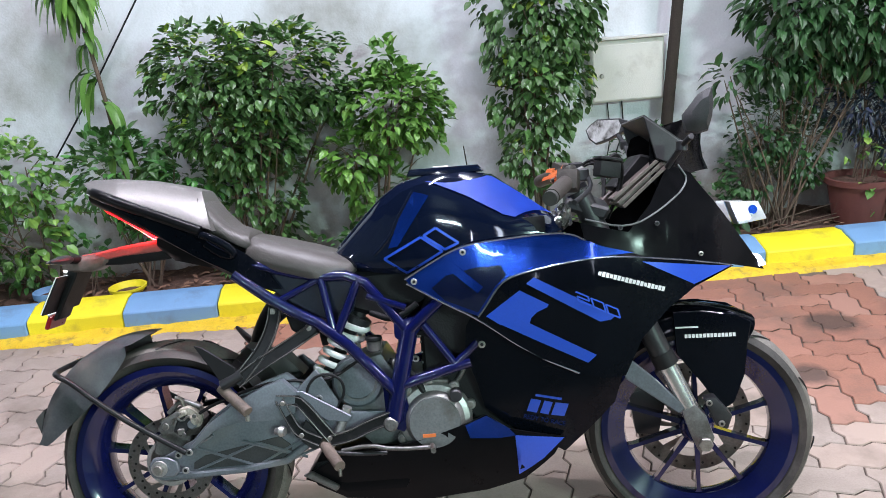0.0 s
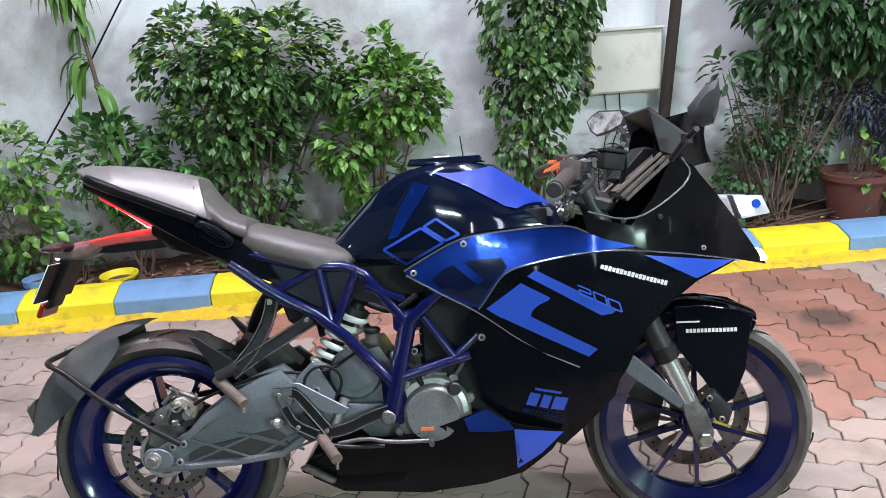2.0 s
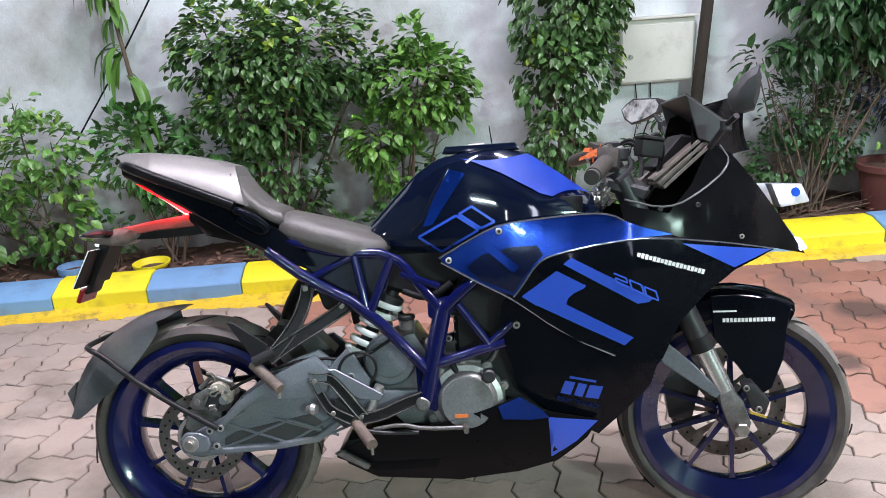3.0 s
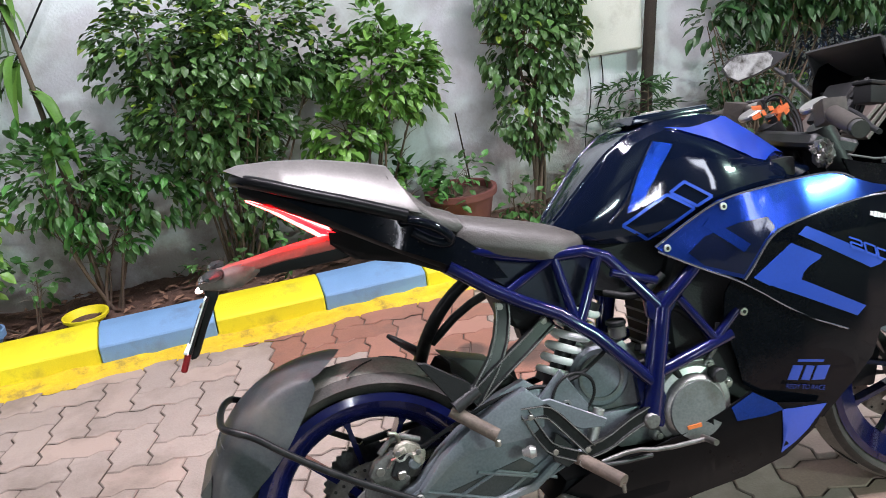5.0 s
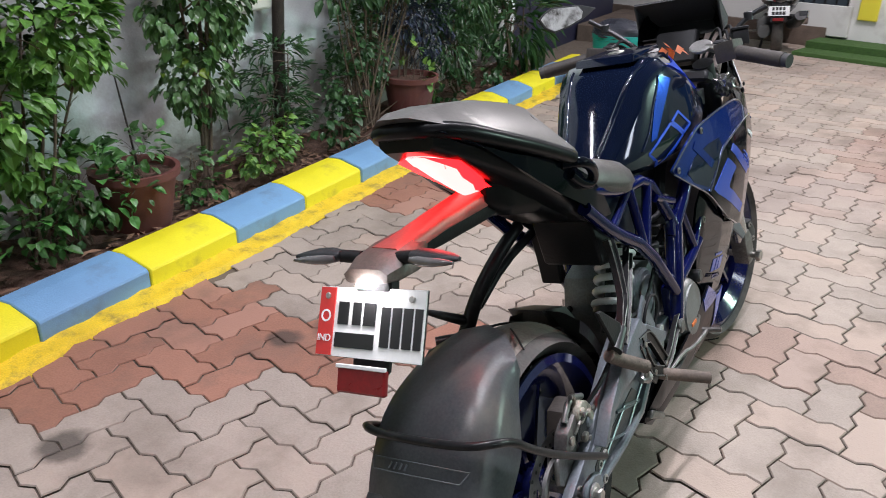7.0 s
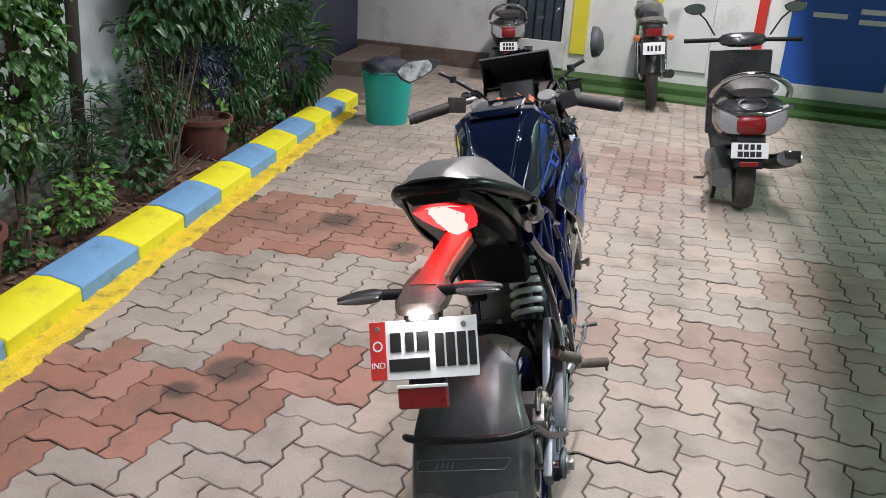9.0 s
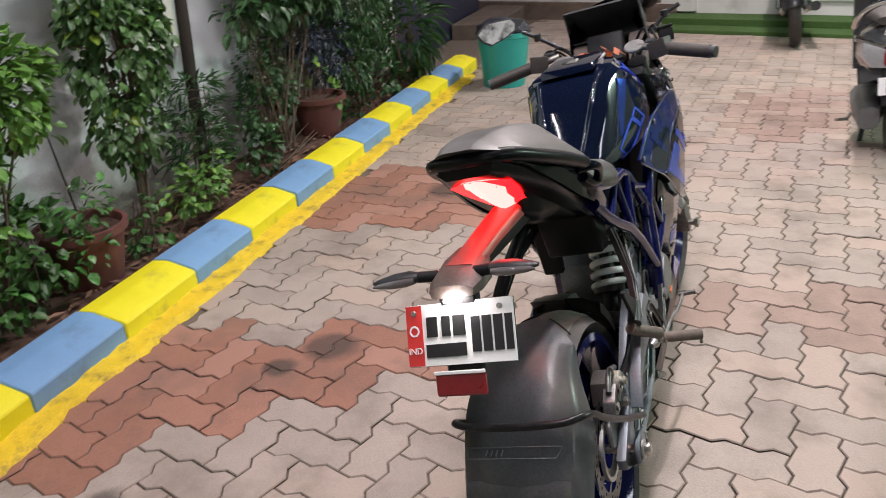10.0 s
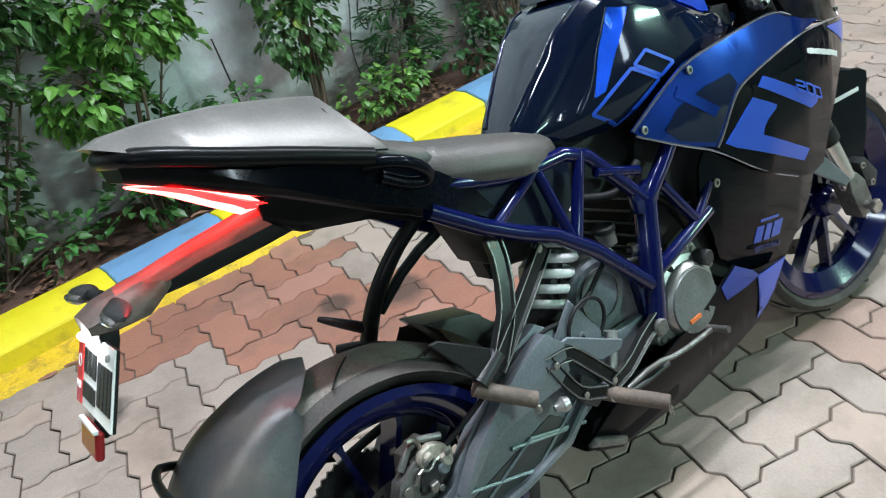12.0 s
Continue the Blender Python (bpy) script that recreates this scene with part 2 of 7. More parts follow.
STEEL = material("worn_steel", (0.45, 0.43, 0.40), 0.32, metal=0.95, vary=0.25, scale=40, dirt=(0.16, 0.12, 0.09), dirt_at=0.62, dirt_scale=12)
FORK_SILVER = material("polished_fork_tube", (0.62, 0.62, 0.61), 0.24, metal=0.85, vary=0.12, scale=20)
DISC_STEEL = material("brake_disc_steel", (0.32, 0.31, 0.30), 0.35, metal=0.9, vary=0.25, scale=30, dirt=(0.13, 0.115, 0.10), dirt_at=0.55, dirt_scale=9)
ENGINE_GREY = material("engine_grey_paint", (0.165, 0.175, 0.178), 0.42, metal=0.45, vary=0.2, scale=25, bump=0.0003, dirt=(0.10, 0.085, 0.07), dirt_at=0.62, dirt_scale=11)
COIL_WHITE = material("white_spring_paint", (0.88, 0.88, 0.87), 0.35, vary=0.08, scale=20, coat=0.4)
ORANGE = material("orange_plastic", (0.60, 0.15, 0.03), 0.5, vary=0.15, scale=30)
WHITE = material("white_print", (0.80, 0.80, 0.80), 0.45, vary=0.04)
BLACK_INK = material("black_print", (0.012, 0.012, 0.012), 0.5, vary=0.1)
PLATE_RED = material("plate_red", (0.62, 0.03, 0.025), 0.4, vary=0.06, coat=0.3)
RED_PLASTIC = material("red_reflector_plastic", (0.22, 0.008, 0.010), 0.30, vary=0.15, scale=60, coat=0.15)
SMOKE_LENS = material("smoked_lens_plastic", (0.10, 0.09, 0.09), 0.15, vary=0.1, coat=0.8)
CLEAR = material("clear_lens_plastic", (0.62, 0.62, 0.64), 0.12, vary=0.08, coat=0.9)
MIRROR = material("mirror_glass", (0.86, 0.87, 0.88), 0.03, metal=1.0, vary=0.02)
# Pale mottle: dust, plus the bright reflection put into the colour.
MOTTLED_MIRROR = material("mirror_glass_dust_and_reflection", (0.78, 0.78, 0.77), 0.14, metal=0.35, vary=0.2, scale=30, dirt=(0.10, 0.095, 0.085), dirt_at=0.54, dirt_scale=26)
CHROME_FOIL = material("crumpled_silver_foil", (0.27, 0.26, 0.25), 0.28, metal=0.9, vary=0.3, scale=40)
CAST_BEIGE = material("dusty_cast_caliper", (0.42, 0.38, 0.32), 0.55, metal=0.2, vary=0.3, scale=40, bump=0.0006, dirt=(0.15, 0.125, 0.10), dirt_at=0.58, dirt_scale=30)
SCREEN = material("dark_tinted_screen", (0.004, 0.004, 0.005), 0.16, vary=0.1, coat=0.2, spec=0.25)
TAIL_GLOW = glowing("lit_tail_lamp", (1.0, 0.005, 0.004), 12.0)
TAIL_HOT = glowing("lit_tail_lamp_core", (1.0, 0.075, 0.062), 15.0)
HEAD_GLOW = glowing("lit_parking_lamp", (0.80, 0.85, 1.0), 7.0)
PLATE_GLOW = glowing("lit_plate_lamp", (1.0, 0.95, 0.88), 150.0)
LEAF_DARK = material("dark_glossy_leaf", (0.062, 0.134, 0.036), 0.36, vary=0.2, scale=30, random=0.4, hue=(0.080, 0.180, 0.046))
LEAF_YOUNG_LIT = material("yellow_green_young_lit_leaf", (0.24, 0.36, 0.04), 0.42, vary=0.2, scale=30, random=0.3)
LEAF_DEEP = material("deep_green_strap_leaf", (0.026, 0.082, 0.023), 0.42, vary=0.2, scale=30, random=0.35, hue=(0.045, 0.12, 0.03))
LEAF_MID = material("mid_green_leaf", (0.048, 0.125, 0.028), 0.42, vary=0.2, scale=30, random=0.35, hue=(0.07, 0.23, 0.045))
LEAF_STRAP = material("fresh_green_hanging_leaf", (0.085, 0.20, 0.030), 0.40, vary=0.25, scale=24, random=0.35, hue=(0.15, 0.30, 0.05))
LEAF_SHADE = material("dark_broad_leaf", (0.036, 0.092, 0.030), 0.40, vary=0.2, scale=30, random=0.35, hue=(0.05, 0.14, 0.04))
LEAF_LIGHT = material("light_green_leaf", (0.105, 0.24, 0.045), 0.42, vary=0.2, scale=30, random=0.3, hue=(0.22, 0.36, 0.06))
LEAF_BLUE = material("blue_green_leaf", (0.022, 0.036, 0.055), 0.5, vary=0.2, scale=30, random=0.35, hue=(0.050, 0.060, 0.13))
BARK = material("grey_brown_bark", (0.12, 0.085, 0.06), 0.9, vary=0.35, scale=18, bump=0.004)
DARK_BARK = material("dark_bark", (0.035, 0.026, 0.02), 0.9, vary=0.35, scale=18, bump=0.004)
TERRACOTTA = material("terracotta", (0.135, 0.042, 0.034), 0.8, vary=0.2, scale=12, bump=0.002, dirt=(0.10, 0.045, 0.04), dirt_at=0.6, dirt_scale=6)
BIN_TEAL = material("teal_bin_plastic", (0.012, 0.33, 0.29), 0.4, vary=0.08, scale=6)
BLACK_BAG = material("black_bin_bag", (0.03, 0.032, 0.045), 0.3, vary=0.3, scale=12, bump=0.01)

# ---- shape helpers ----


def finish(bm, sharp=0.6):
    bmesh.ops.recalc_face_normals(bm, faces=bm.faces)
    for f in bm.faces:
        f.smooth = True
    for e in bm.edges:
        e.smooth = len(e.link_faces) == 2 and e.calc_face_angle(0) < sharp
    return bm


def part(name, bm, mat, parent=None, label="", sharp=0.6, m=None):
    """Links a bmesh as one mesh object, under a thing or a part."""
    finish(bm, sharp)
    me = bpy.data.meshes.new(name)
    bm.to_mesh(me)
    bm.free()
    me.materials.append(mat)
    ob = new(name, me)
    if parent:
        ob.parent = parent
    if m is not None:
        ob.matrix_basis = m
    return tagged(ob, label)


def thing(name, m, label, category, group="", kind=""):
    ob = new(name)
    ob.empty_display_size = 0.1
    ob.matrix_basis = m
    return tagged(ob, label, category, group, kind)


def bevel(bm, width, segments=1, angle=0.5):
    if width > 0:
        es = [e for e in bm.edges if len(e.link_faces) == 2 and e.calc_face_angle(0) > angle]
        bmesh.ops.bevel(bm, geom=es, offset=width, segments=segments, affect="EDGES", profile=0.7, clamp_overlap=True)
    return bm


def box(x0, x1, y0, y1, z0, z1, w=0.0, segments=1, bm=None):
    own = bm is None
    bm = bm or bmesh.new()
    made = bmesh.ops.create_cube(bm, size=1)["verts"]
    for v in made:
        v.co = Vector(((x0 + x1) / 2 + v.co.x * (x1 - x0), (y0 + y1) / 2 + v.co.y * (y1 - y0), (z0 + z1) / 2 + v.co.z * (z1 - z0)))
    return bevel(bm, w, segments) if own else bm


def prism(outline, y0, y1, w=0.0, segments=1, bm=None):
    """An outline in x, z pushed along y."""
    own = bm is None
    bm = bm or bmesh.new()
    a = [bm.verts.new((x, y0, z)) for x, z in outline]
    b = [bm.verts.new((x, y1, z)) for x, z in outline]
    n = len(a)
    bm.faces.new(a), bm.faces.new(b[::-1])
    for i in range(n):
        bm.faces.new((a[i], b[i], b[(i + 1) % n], a[(i + 1) % n]))
    bmesh.ops.recalc_face_normals(bm, faces=bm.faces)
    return bevel(bm, w, segments) if own else bm


def ring_skin(bm, rings, closed=True, caps=True):
    rows = [[bm.verts.new(p) for p in ring] for ring in rings]
    n = len(rows[0])
    for a, b in zip(rows, rows[1:]):
        for i in range(n if closed else n - 1):
            bm.faces.new((a[i], a[(i + 1) % n], b[(i + 1) % n], b[i]))
    if caps and closed:
        bm.faces.new(rows[0][::-1]), bm.faces.new(rows[-1])
    return bm


def tube(points, radius, sides=10, bm=None, smooth=0, taper=None):
    """A round bar along points; smooth rounds its bends."""
    if bm is None and radius > 0.0045:
        sides = max(sides, 14)
    bm = bm or bmesh.new()
    pts = [Vector(p) for p in points]
    for _ in range(smooth):
        out = [pts[0]]
        for a, b in zip(pts, pts[1:]):
            out += [a.lerp(b, 0.25), a.lerp(b, 0.75)]
        pts = out + [pts[-1]]
    rings = []
    up = None
    for i, p in enumerate(pts):
        d = (pts[min(i + 1, len(pts) - 1)] - pts[max(i - 1, 0)]).normalized()
        if up is None:
            up = Vector((0, 0, 1)) if abs(d.z) < 0.9 else Vector((0, 1, 0))
        side = d.cross(up).normalized()
        up = side.cross(d).normalized()
        r = radius if taper is None else radius + (taper - radius) * i / (len(pts) - 1)
        rings.append([p + (side * math.cos(2 * math.pi * k / sides) + up * math.sin(2 * math.pi * k / sides)) * r for k in range(sides)])
    return ring_skin(bm, rings)


def lathe(profile, segments=32, axis="y", centre=(0, 0, 0), bm=None, closed=True):
    """Turns a profile of (radius, along) round an axis; closed joins its last point to its first."""
    bm = bm or bmesh.new()
    c = Vector(centre)
    rings = []
    for k in range(segments):
        a = 2 * math.pi * k / segments
        ring = []
        for r, h in profile:
            u, v = r * math.cos(a), r * math.sin(a)
            ring.append(c + Vector({"y": (u, h, v), "z": (u, v, h), "x": (h, u, v)}[axis]))
        rings.append(ring)
    rows = [[bm.verts.new(p) for p in ring] for ring in rings]
    n = len(profile)
    for i in range(segments):
        a, b = rows[i], rows[(i + 1) % segments]
        for j in range(n if closed else n - 1):
            bm.faces.new((a[j], a[(j + 1) % n], b[(j + 1) % n], b[j]))
    if not closed:
        for j, flip in ((0, False), (n - 1, True)):
            if profile[j][0] > 1e-6:
                ring = [r[j] for r in rows]
                bm.faces.new(ring[::-1] if flip else ring)
            else:
                bmesh.ops.remove_doubles(bm, verts=[r[j] for r in rows], dist=1e-6)
    return bm


def disc(r, y0, y1, segments=24, centre=(0, 0, 0), axis="y", w=0.0, bm=None):
    """A short cylinder with slightly broken edges."""
    w = min(w, abs(y1 - y0) * 0.45, r * 0.45)
    s = 1 if y1 > y0 else -1
    prof = [(0, y0), (r - w, y0), (r, y0 + s * w), (r, y1 - s * w), (r - w, y1), (0, y1)] if w else [(0, y0), (r, y0), (r, y1), (0, y1)]
    return lathe(prof, segments, axis, centre, bm, closed=False)


def refine(outline, step):
    out = []
    n = len(outline)
    for i in range(n):
        (x0, z0), (x1, z1) = outline[i], outline[(i + 1) % n]
        k = max(1, int(math.hypot(x1 - x0, z1 - z0) / step))
        out += [(x0 + (x1 - x0) * j / k, z0 + (z1 - z0) * j / k) for j in range(k)]
    return out


def panel(outline, wide, thick=0.004, step=0.03, side=-1, lift=0.0, cuts=None, bm=None):
    """A curved sheet: an outline in x, z laid on the surface y = side * wide(x, z), with thickness."""
    own = bm is None
    bm = bm or bmesh.new()
    tmp = bmesh.new()
    vs = [tmp.verts.new((x, 0, z)) for x, z in refine(outline, step)]
    f = tmp.faces.new(vs)
    bmesh.ops.triangulate(tmp, faces=[f], quad_method="BEAUTY", ngon_method="EAR_CLIP")
    for _ in range(6):
        long = [e for e in tmp.edges if e.calc_length() > step * 1.8]
        if not long:
            break
        bmesh.ops.subdivide_edges(tmp, edges=long, cuts=1, use_grid_fill=False)
        bmesh.ops.triangulate(tmp, faces=[q for q in tmp.faces if len(q.verts) > 3], quad_method="BEAUTY", ngon_method="EAR_CLIP")
    tmp.verts.index_update()
    front = [bm.verts.new((v.co.x, side * (wide(v.co.x, v.co.z) + lift), v.co.z)) for v in tmp.verts]
    back = [bm.verts.new((v.co.x, side * (wide(v.co.x, v.co.z) + lift - thick), v.co.z)) for v in tmp.verts]
    done = set()
    for q in tmp.faces:
        i = [v.index for v in q.verts]
        if frozenset(i) in done:
            continue
        done.add(frozenset(i))
        bm.faces.new([front[k] for k in i]), bm.faces.new([back[k] for k in reversed(i)])
    for e in tmp.edges:
        if len(set(frozenset(v.index for v in q.verts) for q in e.link_faces)) == 1:
            a, b = e.verts[0].index, e.verts[1].index
            bm.faces.new((front[a], front[b], back[b], back[a]))
    tmp.free()
    return bm


def smoothstep(a, b, x):
    t = min(1, max(0, (x - a) / (b - a)))
    return t * t * (3 - 2 * t)


def curve_at(xs, ys, x):
    """Smooth line through a few stations."""
    if x <= xs[0]:
        return ys[0]
    for i in range(len(xs) - 1):
        if x <= xs[i + 1]:
            t = (x - xs[i]) / (xs[i + 1] - xs[i])
            return ys[i] + (ys[i + 1] - ys[i]) * t
    return ys[-1]


def letters(text, size, mat, parent, m, depth=0.0008, name="lettering"):
    cu = bpy.data.curves.new(name, "FONT")
    cu.body, cu.size, cu.extrude, cu.align_x, cu.align_y = text, size, depth, "CENTER", "CENTER"
    ob = bpy.data.objects.new("tmp_text", cu)
    scene.collection.objects.link(ob)
    me = bpy.data.meshes.new_from_object(ob.evaluated_get(bpy.context.evaluated_depsgraph_get()))
    bpy.data.objects.remove(ob)
    me.materials.clear()
    me.materials.append(mat)
    out = new(name, me)
    out.parent, out.matrix_basis = parent, m
    return out

# ---- ground, kerb, bed and walls ----
KERB_Y, BLOCK, PAVE_TURN = 6.065, 0.443, radians(-8.5)
ground = part("ground", box(-60, 60, -60, 60, -0.25, -0.009), JOINT)
tagged(ground, "dark sandy joint bed under the block paving", "ground", kind="structure")

wall_side = part("wall_side", box(-5.2, 5.62, 6.70, 6.92, -0.2, 3.2, 0.01), WALL)
tagged(wall_side, "whitewashed rendered boundary wall with grey damp stains", "wall", kind="structure")


def soil_bed(x0, x1, y0, y1):
    bm = bmesh.new()
    nx, ny = int((x1 - x0) / 0.05), 12
    rows = []
    for i in range(nx + 1):
        row = []
        for j in range(ny + 1):
            x, y = x0 + (x1 - x0) * i / nx, y0 + (y1 - y0) * j / ny
            h = 0.045 + 0.03 * j / ny + 0.045 * noise.noise((x * 3, y * 3, 1.7)) + 0.02 * noise.noise((x * 13, y * 13, 4.0))
            row.append(bm.verts.new((x, y, h)))
        rows.append(row)
    for a, b in zip(rows, rows[1:]):
        for j in range(ny):
            bm.faces.new((a[j], b[j], b[j + 1], a[j + 1]))
    return bm


bed = part("soil_bed", soil_bed(-5.2, 5.35, KERB_Y + 0.12, 6.71), SOIL, sharp=3)
tagged(bed, "dark bare garden soil between kerb and wall", "soil", kind="structure")


def kerb_block(length):
    prof = [(-0.047, -0.05), (-0.045, 0.082), (-0.041, 0.089), (-0.034, 0.094), (0.062, 0.121), (0.080, 0.125), (0.145, 0.122), (0.158, 0.112), (0.165, -0.05)]
    bm = bmesh.new()
    rings = []
    for k, inset in ((0, 0.006), (0.01, 0.0), (0.5, 0.0), (0.99, 0.0), (1, 0.006)):
        rings.append([(k * (length - 0.004), y + (inset if y < 0.08 else -inset), z - (inset * 0.6 if z > 0 else 0)) for y, z in prof])
    return ring_skin(bm, rings)


kerb = thing("kerb", pose(0, KERB_Y, 0), "concrete kerb painted in alternating yellow and blue blocks", "kerb", kind="structure")
for n in range(-11, 13):
    x = BLOCK * n
    blue = n % 2 == 1
    b = part("kerb_block", kerb_block(BLOCK), KERB_BLUE if blue else KERB_YELLOW, kerb, "blue painted block" if blue else "yellow painted block", sharp=0.35)
    b.matrix_basis = pose(x, random.uniform(-0.004, 0.004), random.uniform(-0.003, 0.003), 0, 0, random.uniform(-0.4, 0.4))


def paint_strip(x0, x1):
    bm = bmesh.new()
    rows = []
    n = int((x1 - x0) / 0.03)
    for i in range(n + 1):
        x = x0 + (x1 - x0) * i / n
        w = 0.100 + 0.035 * noise.noise((x * 2.5, 0, 0)) + 0.022 * noise.noise((x * 11, 3, 0)) + 0.012 * noise.noise((x * 31, 7, 0))
        ring = []
        for j in range(7):
            t = j / 6
            y = -0.040 - w * (1 - t)
            h = 0.004 + 0.010 * smoothstep(0, 0.25, t) + 0.009 * noise.noise((x * 14, y * 14, 2)) + 0.005 * noise.noise((x * 37, y * 37, 2)) + 0.012 * t * t
            ring.append((x, y, h if 0 < j else -0.03))
        rows.append(ring)
    return ring_skin(bm, rows, closed=False)


strip = part("painted_mortar_strip", paint_strip(-4.9, 5.4), STRIP_YELLOW, sharp=1.2, m=pose(0, KERB_Y, 0))
tagged(strip, "worn yellow painted mortar fillet along the kerb foot", "paint strip", kind="structure")
# ---- the motorcycle: x ahead from the rear tyre's foot, y to its left, z up, then leaned on its side stand ----
bike = thing("motorcycle", pose(0.266, 4.297, 0.003, -13.5, 0, -3.45), "black and blue sport motorcycle leaning on its side stand", "motorcycle")


def tyre(radius, width, rim):
    w = width / 2
    prof = [(rim, -w * 0.62), (rim + 0.012, -w * 0.80), (rim + (radius - rim) * 0.45, -w), (radius - width * 0.20, -w * 0.93), (radius - width * 0.075, -w * 0.62),
            (radius - width * 0.015, -w * 0.28), (radius, 0), (radius - width * 0.015, w * 0.28), (radius - width * 0.075, w * 0.62), (radius - width * 0.20, w * 0.93),
            (rim + (radius - rim) * 0.45, w), (rim + 0.012, w * 0.80), (rim, w * 0.62)]
    return lathe(prof, 72)


def tread_groove(radius, width, side):
    """One slanting rain groove, a thin dark sliver on the tread."""
    bm = bmesh.new()
    pts = []
    for k in range(7):
        t = k / 6
        a = 0.20 * t
        y = side * width * (0.06 + 0.36 * t)
        r = radius - width * 0.52 * (abs(y) / width) ** 2.3 - 0.0012
        pts.append((r * math.cos(a), y, r * math.sin(a)))
    return tube(pts, 0.0022, 4, bm)


def spoke(r0, r1, w0, w1, thick, skew):
    bm = bmesh.new()
    rings = []
    for r, w, y in ((r0, w0, skew), ((r0 + r1) / 2, (w0 + w1) / 2 * 0.85, skew * 0.6), (r1 - 0.012, w1, 0), (r1 + 0.004, w1 * 1.9, 0)):
        rings.append([(r, y - thick / 2, -w), (r, y + thick / 2, -w * 0.7), (r, y + thick / 2, w * 0.7), (r, y - thick / 2, w)])
    ring_skin(bm, rings)
    return bevel(bm, 0.002)


def brake_disc(r, hub_r, y):
    """A ring, a hub ring and eight slanting arms as one connected skin."""
    bm = bmesh.new()
    n, radii = 96, (r, r * 0.74, hub_r + 0.012, hub_r - 0.01)
    skew = (0, 0, 0.30, 0.30)
    front = [[bm.verts.new((rr * math.cos(2 * math.pi * k / n + sk), y - 0.002, rr * math.sin(2 * math.pi * k / n + sk))) for k in range(n)] for rr, sk in zip(radii, skew)]
    for i in range(3):
        for k in range(n):
            if i == 1 and k % 12 > 2:
                continue
            q = (k + 1) % n
            bm.faces.new((front[i][k], front[i][q], front[i + 1][q], front[i + 1][k]))
    bmesh.ops.solidify(bm, geom=bm.faces[:], thickness=0.004)
    return bm


def wheel(name, x, radius, width, rim, rim_w, disc_r, disc_y, first):
    at = pose(x, 0, radius)
    w = rim_w / 2
    prof = [(rim + 0.006, -w), (rim + 0.004, -w + 0.008), (rim - 0.012, -w + 0.013), (rim - 0.030, -w * 0.55), (rim - 0.036, 0), (rim - 0.030, w * 0.55), (rim - 0.012, w - 0.013),
            (rim + 0.004, w - 0.008), (rim + 0.006, w), (rim - 0.010, w + 0.002), (rim - 0.030, w - 0.010), (rim - 0.054, w * 0.45), (rim - 0.058, 0), (rim - 0.054, -w * 0.45),
            (rim - 0.030, -w + 0.010), (rim - 0.010, -w - 0.002)]
    wh = part(name, lathe(prof, 72), RIM_BLUE, bike, "dark blue painted alloy wheel", m=at)
    part("tyre", tyre(radius, width, rim), RUBBER, wh, "dusty black rubber tyre")
    h = width / 2
    band = [(radius - width * 0.11, -h * 0.72), (radius - width * 0.073, -h * 0.62), (radius - width * 0.013, -h * 0.28), (radius + 0.0006, 0), (radius - width * 0.013, h * 0.28), (radius - width * 0.073, h * 0.62), (radius - width * 0.11, h * 0.72), (radius - width * 0.12, 0)]
    part("tread", lathe(band, 72), TREAD_DUST, wh, "dusty worn tread")
    for k in range(10):
        part("spoke", spoke(0.032, rim - 0.055, 0.0080, 0.0050, 0.050 if width > 0.13 else 0.030, 0), RIM_BLUE, wh, m=pose(0, 0, 0, 0, 36 * k + first, 0))
    part("hub", lathe([(0, -0.05), (0.030, -0.05), (0.042, -0.032), (0.042, 0.032), (0.030, 0.05), (0, 0.05)], 32, closed=False), RIM_BLUE, wh)
    part("brake_disc", brake_disc(disc_r, 0.045, disc_y), DISC_STEEL, wh, "drilled steel brake disc")
    holes = bmesh.new()
    for k in range(36):
        a, rr = 2 * math.pi * k / 36, disc_r * (0.82, 0.88, 0.94)[k % 3]
        disc(0.0035, disc_y - 0.0026, disc_y + 0.0026, 8, (rr * math.cos(a), 0, rr * math.sin(a)), bm=holes)
    tagged(part("drill_hole", holes, MATT_BLACK, wh), kind="stuff")
    grooves = bmesh.new()
    for k in range(22):
        b2 = tread_groove(radius, width, -1 if k % 2 else 1)
        bmesh.ops.rotate(b2, verts=b2.verts, matrix=Matrix.Rotation(2 * math.pi * k / 22, 3, "Y"))
        me = bpy.data.meshes.new("tmp")
        b2.to_mesh(me), b2.free()
        grooves.from_mesh(me)
        bpy.data.meshes.remove(me)
    tagged(part("tread_groove", grooves, MATT_BLACK, wh), kind="stuff")
    return wh


wheel("rear_wheel", 0.003, 0.299, 0.150, 0.240, 0.140, 0.112, -0.072, 8)
FRONT = wheel("front_wheel", 1.340, 0.288, 0.112, 0.238, 0.088, 0.150, 0.055, 18)
for y0, y1 in ((-0.155, 0.15),):
    part("rear_axle", tube([(0, y0, 0.306), (0, y1, 0.306)], 0.010, 12), STEEL, bike)
SPROCKET = [((0.098 if k % 2 else 0.104) * math.cos(math.pi * k / 40), (0.098 if k % 2 else 0.104) * math.sin(math.pi * k / 40)) for k in range(80)]
part("rear_sprocket", prism([(0.003 + x, 0.299 + z) for x, z in SPROCKET], 0.074, 0.080), DARK_ALLOY, bike, "dusty steel chain sprocket")
for dz0, dz1 in ((0.100, 0.056), (-0.100, -0.030)):
    part("drive_chain", tube([(0.003, 0.077, 0.299 + dz0), (0.52, 0.077, 0.400 + dz1)], 0.008, 6), MATT_BLACK, bike, "dark drive chain run")
